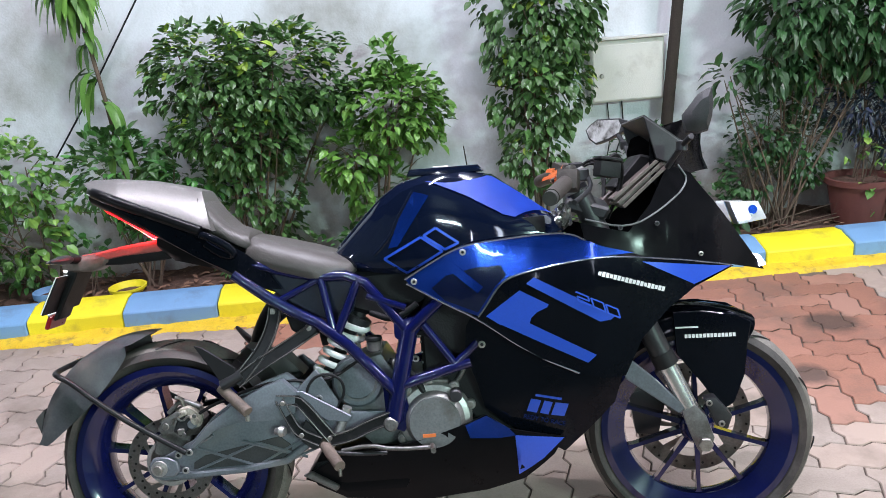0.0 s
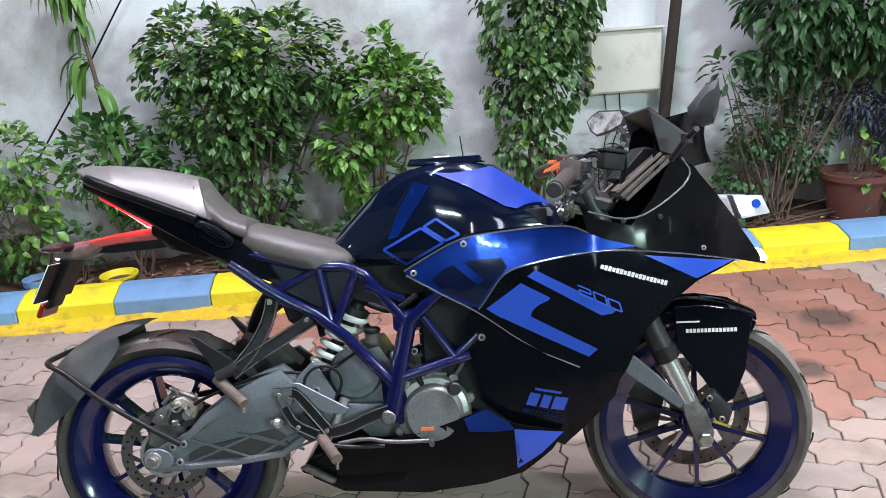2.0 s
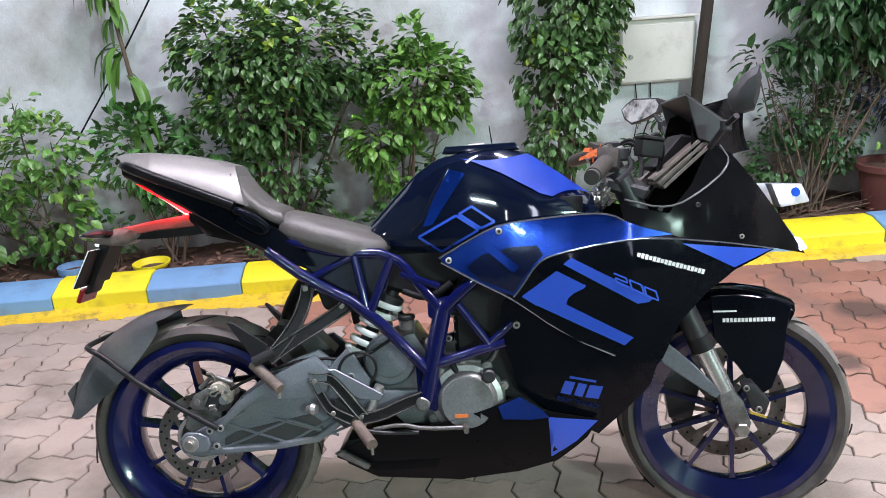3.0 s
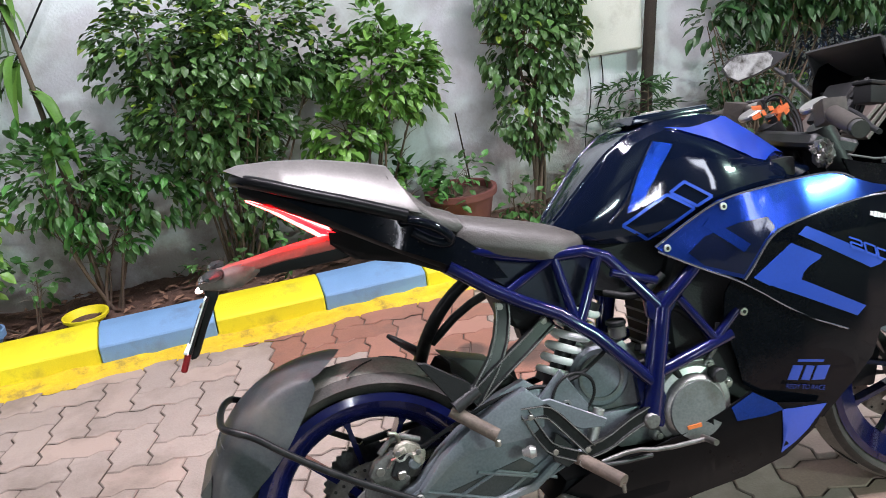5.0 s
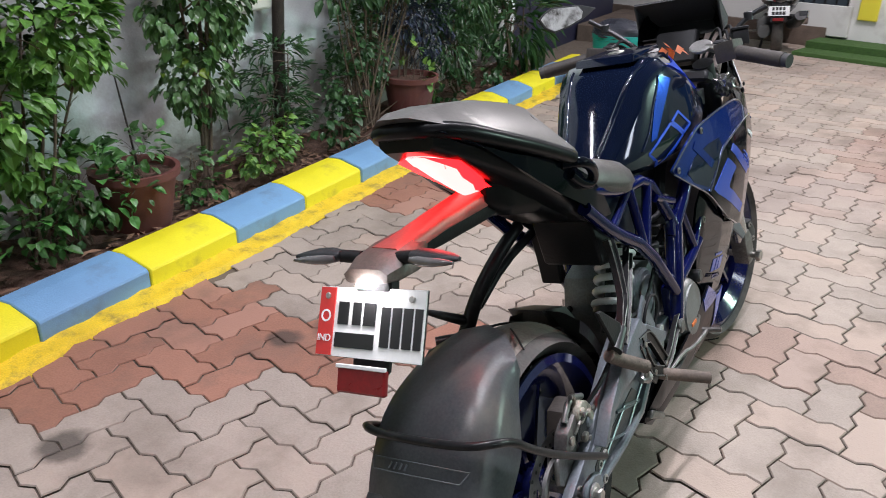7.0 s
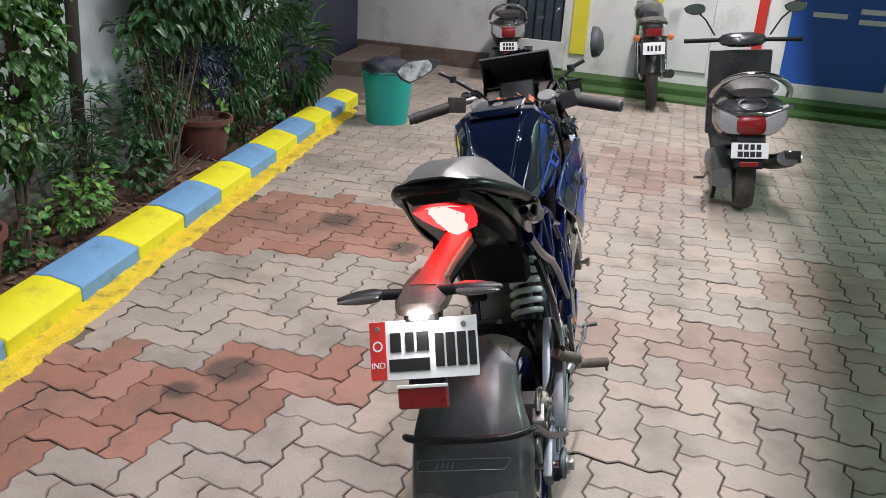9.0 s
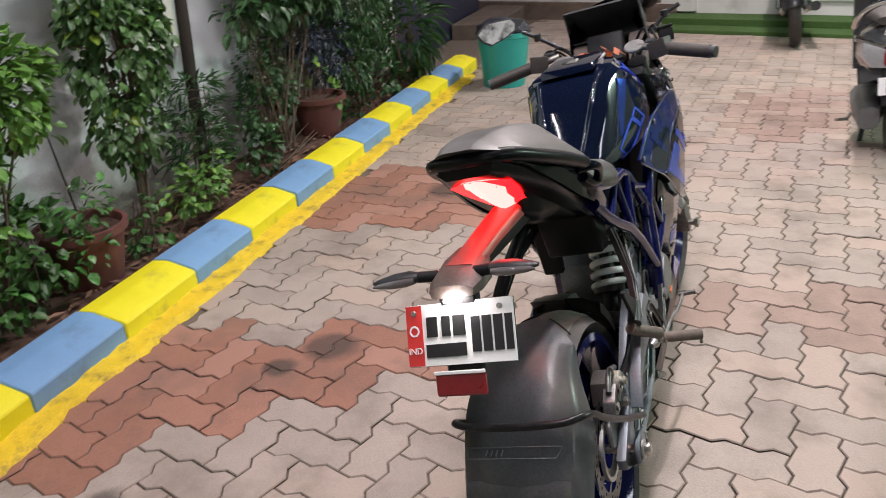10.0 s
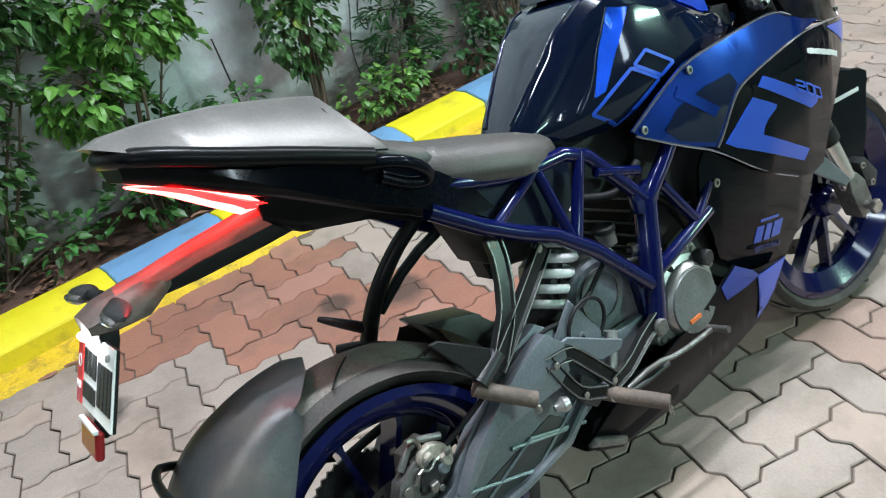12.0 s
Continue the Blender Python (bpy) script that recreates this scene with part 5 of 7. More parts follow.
# -- swing arm, rear brake --
swing = [(-0.040, 0.305), (-0.034, 0.278), (-0.010, 0.266), (0.060, 0.262), (0.200, 0.272), (0.313, 0.285), (0.369, 0.323), (0.452, 0.334), (0.562, 0.366), (0.570, 0.401), (0.454, 0.404), (0.376, 0.446), (0.372, 0.472), (0.324, 0.514), (0.269, 0.497), (0.206, 0.467), (0.129, 0.414), (0.078, 0.362), (0.030, 0.338)]
for side in (-1, 1):
    part("swing_arm", bevel(prism(swing, side * 0.098, side * 0.119), 0.007, 2), SWING_GREY, bike, "dusty grey cast swing arm")
    # Dark panel paints the shade of the arm's lower recess.
    part("swing_recess", bevel(prism([(0.074, 0.289), (0.076, 0.306), (0.105, 0.322), (0.199, 0.339), (0.294, 0.357), (0.320, 0.335), (0.326, 0.300), (0.296, 0.291)], side * 0.118, side * 0.1205), 0.001), DUSTY_BLACK, bike, "dark panel for the shade in the lower recess")
    rib = bmesh.new()
    for a, b in (((0.08, 0.285), (0.24, 0.345)), ((0.08, 0.345), (0.24, 0.285)), ((0.24, 0.345), (0.36, 0.300)), ((0.24, 0.290), (0.38, 0.360)), ((0.06, 0.336), (0.13, 0.372)), ((0.02, 0.272), (0.31, 0.293)), ((0.31, 0.293), (0.44, 0.342)), ((0.20, 0.352), (0.34, 0.305))):
        tube([(a[0], side * 0.121, a[1]), (b[0], side * 0.121, b[1])], 0.0036, 6, rib)
    part("swing_arm_rail", bevel(prism([(-0.030, 0.284), (0.000, 0.268), (0.200, 0.274), (0.312, 0.288), (0.368, 0.326), (0.450, 0.338), (0.448, 0.352), (0.362, 0.342), (0.305, 0.304), (0.200, 0.289), (0.005, 0.284)], side * 0.112, side * 0.134), 0.004), SWING_GREY, bike, "worn bright lower rail")
    part("swing_arm_rib", rib, SWING_GREY, bike, "raised ribs")
part("swing_hump", bevel(prism([(0.078, 0.352), (0.129, 0.406), (0.206, 0.459), (0.269, 0.488), (0.318, 0.503), (0.350, 0.470), (0.345, 0.420), (0.320, 0.404), (0.199, 0.404), (0.144, 0.390), (0.086, 0.345)], -0.146, -0.120), 0.009, 2), SWING_GREY, bike)
part("axle_block", bevel(prism([(-0.026, 0.288), (-0.018, 0.280), (0.034, 0.282), (0.048, 0.296), (0.044, 0.322), (0.020, 0.334), (-0.014, 0.332), (-0.026, 0.318)], -0.146, -0.134), 0.004), SWING_GREY, bike)
for x, z in ((0.048, 0.335), (0.062, 0.296), (0.075, 0.340)):
    bolt(x, -0.142, z, 0.009, ALLOY)
cal = part("rear_caliper", bevel(prism([(0.020, 0.395), (0.036, 0.440), (0.080, 0.448), (0.108, 0.410), (0.090, 0.370), (0.040, 0.368)], -0.106, -0.058), 0.008, 2), BROWN_DUST, bike, "dusty alloy rear brake caliper")
part("caliper_bridge", bevel(prism([(0.030, 0.385), (0.046, 0.420), (0.070, 0.428), (0.082, 0.405), (0.060, 0.378)], -0.118, -0.110), 0.003), SATIN_BLACK, cal)
part("caliper_cylinder", disc(0.012, -0.122, -0.108, 20, (0.080, 0, 0.402), w=0.003), SWING_GREY, cal)
part("caliper_pin", tube([(0.018, -0.100, 0.430), (0.052, -0.100, 0.462), (0.100, -0.100, 0.440)], 0.006, 8, smooth=1), DARK_ALLOY, cal)
for x, z in ((0.050, 0.432), (0.090, 0.425), (0.060, 0.380)):
    bolt(x, -0.124, z, 0.0055, DARK_ALLOY, cal)
for y0, y1, outline in ((-0.116, -0.100, [(0.043, 0.430), (0.052, 0.444), (0.073, 0.448), (0.090, 0.438), (0.107, 0.420), (0.100, 0.396), (0.084, 0.390), (0.080, 0.402), (0.066, 0.400), (0.062, 0.414), (0.048, 0.412)]),
                       (-0.124, -0.114, [(0.076, 0.424), (0.092, 0.424), (0.098, 0.408), (0.088, 0.398), (0.078, 0.408)]), (-0.122, -0.112, [(0.052, 0.436), (0.066, 0.440), (0.070, 0.428), (0.056, 0.424)])):
    part("caliper_casting", bevel(prism(outline, y0, y1), 0.003), CAST_BEIGE, cal, "dusty pale casting")
part("caliper_arm", bevel(prism([(-0.010, 0.392), (0.004, 0.416), (0.043, 0.436), (0.046, 0.402), (0.030, 0.380), (0.002, 0.378)], -0.112, -0.086), 0.004, 2), DARK_ALLOY, cal, "dull alloy caliper arm")
bolt(0.012, -0.113, 0.400, 0.009, STEEL, cal)
part("caliper_nipple", tube([(0.060, -0.104, 0.444), (0.056, -0.106, 0.466), (0.040, -0.108, 0.470)], 0.0045, 8, smooth=1), STEEL, cal)
part("caliper_spring", tube([(0.028, -0.114, 0.404), (0.040, -0.120, 0.424), (0.056, -0.116, 0.410), (0.072, -0.120, 0.426), (0.090, -0.114, 0.412)], 0.003, 6, smooth=1), STEEL, cal)
part("caliper_nut", bevel(box(0.044, 0.060, -0.126, -0.112, 0.378, 0.394), 0.002), STEEL, cal)
part("hub_ring", lathe([(0.062, -0.080), (0.062, -0.072), (0.052, -0.072), (0.052, -0.080)], 36, centre=(0.003, 0, 0.299)), ALLOY, bike, "worn disc carrier ring")
part("caliper_carrier", bevel(prism([(-0.030, 0.330), (-0.020, 0.372), (0.030, 0.398), (0.070, 0.372), (0.060, 0.320), (0.010, 0.300)], -0.098, -0.088), 0.003), DARK_ALLOY, bike)
part("brake_hose", tube([(0.095, -0.110, 0.425), (0.150, -0.128, 0.455), (0.300, -0.115, 0.500), (0.420, -0.120, 0.480), (0.520, -0.115, 0.540)], 0.0045, 6, smooth=2), MATT_BLACK, bike)

# -- frame: trellis tubes on both sides --
for side in (-1, 1):
    def rail(pts, r, name="frame_tube"):
        part(name, tube([(x, side * y, z) for x, y, z in pts], r, 10, smooth=1), FRAME_BLUE, bike)
    rail([(0.215, 0.105, 0.765), (0.318, 0.112, 0.684), (0.450, 0.125, 0.612), (0.590, 0.132, 0.452)], 0.014)
    rail([(0.250, 0.098, 0.790), (0.400, 0.105, 0.745), (0.520, 0.115, 0.742), (0.585, 0.125, 0.660), (0.636, 0.132, 0.592)], 0.013)
    rail([(0.636, 0.126, 0.600), (0.608, 0.128, 0.490), (0.582, 0.124, 0.378)], 0.022)
    rail([(0.632, 0.132, 0.595), (0.700, 0.140, 0.655), (0.790, 0.140, 0.730)], 0.015)
    rail([(0.598, 0.132, 0.462), (0.690, 0.138, 0.488), (0.780, 0.138, 0.512)], 0.013)
    rail([(0.672, 0.138, 0.612), (0.742, 0.138, 0.508)], 0.010)
    rail([(0.742, 0.138, 0.508), (0.800, 0.138, 0.560)], 0.010)
    rail([(0.318, 0.110, 0.690), (0.420, 0.110, 0.738)], 0.009)
    rail([(0.450, 0.122, 0.615), (0.428, 0.112, 0.738)], 0.010)
    rail([(0.462, 0.122, 0.605), (0.522, 0.118, 0.735)], 0.011)
    rail([(0.540, 0.125, 0.690), (0.632, 0.132, 0.655)], 0.009)
    part("frame_panel", panel([(0.275, 0.745), (0.330, 0.765), (0.470, 0.742), (0.520, 0.730), (0.500, 0.650), (0.455, 0.620), (0.340, 0.690)], lambda x, z: 0.092, 0.004, 0.05, side), PANEL_NAVY, bike, "dark navy infill panel")
    part("pivot_plate", bevel(prism([(0.560, 0.470), (0.610, 0.480), (0.626, 0.380), (0.605, 0.345), (0.562, 0.365)], side * 0.108, side * 0.128), 0.006, 2), FRAME_BLUE, bike)
    part("frame_gusset", bevel(prism([(0.600, 0.620), (0.650, 0.632), (0.665, 0.600), (0.630, 0.560), (0.600, 0.585)], side * 0.122, side * 0.140), 0.005, 2), FRAME_BLUE, bike)
part("airbox", prism([(0.34, 0.745), (0.50, 0.745), (0.70, 0.745), (0.72, 0.680), (0.62, 0.615), (0.56, 0.625), (0.46, 0.66)], -0.075, 0.075, 0.012), MATT_BLACK, bike)

# -- shock, engine --
coil = bmesh.new()
a, b = Vector((0.498, -0.046, 0.620)), Vector((0.414, -0.046, 0.482))
d = (b - a).normalized()
s1 = Vector((0, 1, 0))
s2 = d.cross(s1)
tube([a + (b - a) * (k / 96) + (s1 * math.cos(2 * math.pi * 6 * k / 96) + s2 * math.sin(2 * math.pi * 6 * k / 96)) * 0.036 for k in range(97)], 0.0085, 8, coil)
part("shock_spring", coil, COIL_WHITE, bike, "white coil spring", sharp=1.2)
part("shock_body", tube([a - d * 0.06, b + d * 0.06], 0.018, 14), SATIN_BLACK, bike)
part("shock_collar", tube([a - d * 0.014, a + d * 0.004], 0.038, 20), SATIN_BLACK, bike)
part("shock_collar", tube([b - d * 0.004, b + d * 0.016], 0.038, 20), SATIN_BLACK, bike)
part("mud_flap", bevel(prism([(0.360, 0.690), (0.425, 0.690), (0.415, 0.600), (0.408, 0.545), (0.390, 0.540), (0.380, 0.600)], 0.050, 0.100), 0.004), MATT_BLACK, bike, "black mud flap before the rear wheel")
part("inner_fender", bevel(prism([(0.300, 0.730), (0.430, 0.730), (0.405, 0.592), (0.338, 0.606)], -0.072, 0.060), 0.006), MATT_BLACK, bike, "black inner fender under the seat")
pot = part("fluid_pot", disc(0.019, 0, 0.028, 18, axis="z", w=0.004), SMOKE_LENS, bike, "small cloudy fluid pot", m=pose(0.545, -0.100, 0.548))
part("pot_cap", disc(0.021, 0.026, 0.038, 18, axis="z", w=0.003), MATT_BLACK, pot)
part("crankcase", bevel(prism([(0.470, 0.360), (0.455, 0.430), (0.480, 0.520), (0.560, 0.540), (0.600, 0.470), (0.700, 0.480), (0.790, 0.440), (0.790, 0.340), (0.700, 0.290), (0.520, 0.310)], -0.092, 0.092), 0.012, 2), ENGINE_GREY, bike, "grey engine case")
part("sprocket_cover", disc(0.066, -0.098, -0.075, 32, (0.496, 0, 0.474), w=0.006), SWING_GREY, bike, "round grey side cover")
part("engine_side_plate", bevel(prism([(0.345, 0.470), (0.400, 0.520), (0.452, 0.430), (0.440, 0.412), (0.372, 0.408)], -0.128, -0.120), 0.003), SWING_GREY, bike, "flat grey side plate")
bolt(0.402, -0.128, 0.446, 0.010, ENGINE_GREY)
part("cover_ring", lathe([(0.050, -0.102), (0.050, -0.096), (0.043, -0.096), (0.043, -0.102)], 32, centre=(0.496, 0, 0.474)), ENGINE_GREY, bike)
clutch = part("clutch_cover", lathe([(0.094, -0.085), (0.094, -0.110), (0.087, -0.120), (0.074, -0.124), (0.070, -0.132), (0.064, -0.138), (0, -0.140)], 48, centre=(0.682, 0, 0.370), closed=False), ALLOY, bike, "cast alloy clutch cover")
part("clutch_disc", lathe([(0.066, -0.132), (0.062, -0.142), (0, -0.144)], 48, centre=(0.682, 0, 0.368), closed=False), ENGINE_GREY, clutch, "grey inner cover")
part("red_mark", box(0.650, 0.682, -0.146, -0.1435, 0.334, 0.342), ORANGE, clutch, "orange print")
for k in range(9):
    ang = radians(-20 + 38 * k)
    lug_at = (0.682 + 0.095 * math.cos(ang), 0, 0.370 + 0.095 * math.sin(ang))
    part("cover_lug", disc(0.013, -0.116, -0.088, 14, lug_at, w=0.003), ALLOY, clutch)
    bolt(lug_at[0], -0.117, lug_at[2], 0.007, STEEL, clutch)
for pts, r in (([(0.62, -0.100, 0.452), (0.66, -0.112, 0.470), (0.72, -0.112, 0.462)], 0.007), ([(0.735, -0.098, 0.450), (0.760, -0.108, 0.480), (0.775, -0.104, 0.530)], 0.006)):
    part("coolant_pipe", tube(pts, r, 12, smooth=2), DARK_ALLOY, bike, "dull alloy pipe")
for x, z in ((0.645, 0.520), (0.690, 0.545), (0.735, 0.560), (0.655, 0.580), (0.715, 0.500), (0.770, 0.600)):
    bolt(x, -0.094, z, 0.009, STEEL)
part("hose_clip", lathe([(0.013, -0.005), (0.013, 0.005), (0.009, 0.005), (0.009, -0.005)], 18, "x"), STEEL, bike, m=pose(0.645, -0.104, 0.585, 0, -35, -30))
part("hose_clip", lathe([(0.013, -0.005), (0.013, 0.005), (0.009, 0.005), (0.009, -0.005)], 18, "x"), STEEL, bike, m=pose(0.595, -0.104, 0.515, 0, 15, -20))
part("oil_filler", disc(0.016, -0.150, -0.105, 12, (0.738, 0, 0.432), w=0.003), SATIN_BLACK, bike)
part("cylinder_block", bevel(box(0.665, 0.800, -0.088, 0.088, 0.455, 0.640), 0.010), ENGINE_GREY, bike)
for k in range(5):
    part("cooling_fin", bevel(box(0.658, 0.806, -0.094, 0.094, 0.480 + 0.026 * k, 0.486 + 0.026 * k), 0.002), ENGINE_GREY, bike)
for pts in ([(0.62, -0.09, 0.56), (0.66, -0.115, 0.60), (0.72, -0.112, 0.55), (0.76, -0.10, 0.48)], [(0.54, -0.07, 0.64), (0.60, -0.105, 0.62), (0.66, -0.110, 0.66)], [(0.58, -0.10, 0.52), (0.63, -0.12, 0.50), (0.66, -0.118, 0.44)]):
    part("hose", tube(pts, 0.008, 8, smooth=2), MATT_BLACK, bike)
part("cable_loop", tube([(0.372, -0.128, 0.440), (0.374, -0.132, 0.474), (0.396, -0.134, 0.502), (0.432, -0.134, 0.509), (0.464, -0.132, 0.488), (0.466, -0.128, 0.450), (0.440, -0.124, 0.420)], 0.0035, 6, smooth=3), MATT_BLACK, bike, "looped black cable")

# -- foot rests, levers, stand --


def flat_arm(name, path, half, parent, label="", thick=0.012):
    """A flat bent bar with a raised rim along both edges, a thin pale bar on each rim."""
    path = [Vector(p) for p in path]
    rings, rims = [], ([], [])
    for i, c in enumerate(path):
        d = (path[min(i + 1, len(path) - 1)] - path[max(i - 1, 0)]).normalized()
        wide = d.cross(Vector((0, -1, 0))).normalized()
        out = wide.cross(d)
        w = half[0] + (half[1] - half[0]) * i / (len(path) - 1)
        rings.append([c + wide * u * w + out * v * thick for u, v in ((-1, -0.5), (-1, 0.5), (-0.72, 0.5), (-0.6, 0.15), (0.6, 0.15), (0.72, 0.5), (1, 0.5), (1, -0.5))])
        for rim, u in zip(rims, (-0.86, 0.86)):
            rim.append(c + wide * u * w + out * thick * 0.5)
    bar = part(name, ring_skin(bmesh.new(), rings), BRACKET, parent, label, sharp=0.3)
    for rim in rims:
        part("worn_edge", tube(rim, 0.0013, 6, smooth=1), DARK_ALLOY, bar if parent is bike else parent, "thin pale edge")
    return bar


pb = flat_arm("passenger_bracket", [(0.308, -0.104, 0.674), (0.304, -0.112, 0.645), (0.291, -0.122, 0.608), (0.267, -0.136, 0.568), (0.215, -0.146, 0.510)], (0.0155, 0.0165), bike, "black passenger foot rest bracket")
flat_arm("bracket_arm", [(0.402, -0.104, 0.618), (0.350, -0.118, 0.588), (0.270, -0.140, 0.546), (0.208, -0.148, 0.506)], (0.0165, 0.0165), pb)
part("bracket_foot", tube([(0.222, -0.142, 0.524), (0.172, -0.146, 0.500)], 0.014, 8), SATIN_BLACK, pb)
part("bracket_blade", prism([(0.112, 0.603), (0.130, 0.600), (0.210, 0.541), (0.200, 0.510), (0.176, 0.498), (0.152, 0.540)], -0.150, -0.142, 0.002), MATT_BLACK, pb)
for x, z in ((0.301, 0.666), (0.387, 0.620)):
    bolt(x, -0.106, z, 0.009, STEEL, pb)
pg = part("passenger_peg", tube([(0.166, -0.136, 0.494), (0.190, -0.148, 0.474), (0.238, -0.178, 0.438)], 0.0135, 10), RUST_RUBBER, bike, "dusty brown passenger foot peg")
for k in range(4):
    part("peg_rib", disc(0.0135, -0.003, 0.003, 10, (0.192 + 0.012 * k, -0.149 - 0.0078 * k, 0.472 - 0.009 * k), "x"), RUST_RUBBER, pg)
part("peg_bolt", disc(0.006, -0.004, -0.018, 10, (0.236, -0.178, 0.434), "z", w=0.002), STEEL, pg)
rear = flat_arm("rearset_frame", [(0.300, -0.142, 0.454), (0.352, -0.144, 0.450), (0.372, -0.145, 0.428), (0.430, -0.148, 0.350)], (0.013, 0.013), bike, "black rearset bracket with pale edges", 0.010)
flat_arm("rearset_bar", [(0.308, -0.143, 0.456), (0.332, -0.145, 0.400), (0.350, -0.147, 0.370), (0.400, -0.149, 0.345)], (0.011, 0.012), rear, "", 0.010)
flat_arm("rearset_bar", [(0.425, -0.148, 0.346), (0.470, -0.146, 0.352), (0.530, -0.140, 0.376), (0.578, -0.136, 0.388)], (0.014, 0.016), rear, "", 0.010)
part("heel_guard", prism([(0.366, 0.400), (0.392, 0.372), (0.410, 0.335), (0.380, 0.322), (0.352, 0.345), (0.352, 0.372)], -0.142, -0.136, 0.002), SATIN_BLACK, rear, "black heel guard")
for x, z in ((0.316, 0.446), (0.424, 0.352), (0.356, 0.364)):
    bolt(x, -0.150, z, 0.006, STEEL, rear)
part("brake_cylinder", tube([(0.440, -0.128, 0.352), (0.470, -0.126, 0.420)], 0.012, 12), ALLOY, bike, "small alloy brake cylinder")
part("cylinder_rod", tube([(0.434, -0.128, 0.338), (0.420, -0.130, 0.312)], 0.005, 8), STEEL, bike)
part("pivot_bolt", disc(0.018, -0.148, -0.128, 20, (0.574, 0, 0.372), w=0.004), DARK_ALLOY, bike, "swing arm pivot bolt")
part("heel_plate", prism([(0.325, 0.470), (0.365, 0.470), (0.480, 0.400), (0.470, 0.385), (0.420, 0.392), (0.350, 0.440)], -0.140, -0.134, 0.002), SWING_GREY, bike)
part("hose_stub", lathe([(0, -0.012), (0.010, -0.011), (0.014, 0.0), (0.009, 0.008), (0.007, 0.016), (0, 0.017)], 14, "x", closed=False), ALLOY, bike, m=pose(0.306, -0.148, 0.377, 0, 0, 160))
for side in (-1, 1):
    peg = part("rider_peg", tube([(0.404, side * 0.134, 0.336), (0.430, side * 0.184, 0.322), (0.456, side * 0.232, 0.308)], 0.0135, 10), RUST_RUBBER, bike, "ribbed brown rider foot peg")
    for k in range(5):
        part("peg_rib", disc(0.0125, -0.003, 0.003, 10, (0.420 + 0.0078 * k, side * (0.165 + 0.0145 * k), 0.3275 - 0.0042 * k)), RUST_RUBBER, peg)
    part("peg_feeler", disc(0.004, 0, -0.018, 8, (0.455, side * 0.230, 0.302), "z"), STEEL, peg)
part("brake_pedal", tube([(0.450, -0.148, 0.318), (0.520, -0.158, 0.330), (0.575, -0.166, 0.318), (0.680, -0.172, 0.318)], 0.0050, 8, smooth=1), DARK_ALLOY, bike, "bright brake pedal")
part("pedal_tip", tube([(0.672, -0.160, 0.318), (0.676, -0.205, 0.320)], 0.0065, 8), DARK_ALLOY, bike)
part("pedal_joint", disc(0.012, -0.160, -0.140, 14, (0.412, 0, 0.330), w=0.003), STEEL, bike)
part("pedal_link", tube([(0.410, -0.152, 0.322), (0.470, -0.156, 0.310), (0.560, -0.150, 0.305)], 0.005, 8, smooth=1), SATIN_BLACK, bike)
muff = part("muffler", bevel(prism([(0.345, 0.240), (0.380, 0.285), (0.520, 0.300), (0.640, 0.280), (0.600, 0.200), (0.450, 0.200)], -0.118, 0.06), 0.012, 2), BELLY_BLACK, bike, "black underslung muffler")
part("muffler_outlet", bevel(prism([(0.345, 0.256), (0.368, 0.264), (0.436, 0.222), (0.426, 0.210)], -0.134, -0.118), 0.004), DARK_ALLOY, muff, "bright outlet edge")
part("side_stand", tube([(0.500, 0.110, 0.330), (0.455, 0.185, 0.165), (0.440, 0.255, 0.055)], 0.011, 10), SATIN_BLACK, bike, "black side stand")
part("stand_foot", bevel(box(-0.030, 0.030, -0.020, 0.020, -0.006, 0.006), 0.003), SATIN_BLACK, bike, m=pose(0.440, 0.262, 0.060, -13, 0, 0))
# chain guard fins and inner splash guard
part("splash_fin", bevel(prism([(0.192, 0.566), (0.300, 0.530), (0.345, 0.480), (0.285, 0.432), (0.240, 0.500)], 0.004, 0.084), 0.008, 2), DUSTY_BLACK, bike, "dusty black splash guard fin")
part("inner_splash", arch(0.0, 0.306, lambda t: 0.326, 28, 52, lambda t: 0.078, lambda t: 0.04, 8), DUSTY_BLACK, bike, "inner splash guard", sharp=0.9)
stay = part("left_foot_bracket", tube([(0.310, 0.090, 0.706), (0.256, 0.112, 0.668), (0.200, 0.152, 0.590), (0.166, 0.182, 0.500)], 0.013, 12, smooth=2, taper=0.017), BRACKET, bike, "black curved foot rest bracket")
part("bracket_brace", tube([(0.370, 0.090, 0.672), (0.280, 0.125, 0.630), (0.205, 0.158, 0.560)], 0.010, 10, smooth=1), BRACKET, stay)
part("left_foot_peg", tube([(0.176, 0.172, 0.540), (0.140, 0.205, 0.566), (0.116, 0.226, 0.584)], 0.013, 8, smooth=1, taper=0.005), BRACKET, stay)
part("left_foot_peg", tube([(0.168, 0.180, 0.506), (0.130, 0.228, 0.508)], 0.012, 8), BRACKET, stay)
# ---- plants and pots in the bed ----


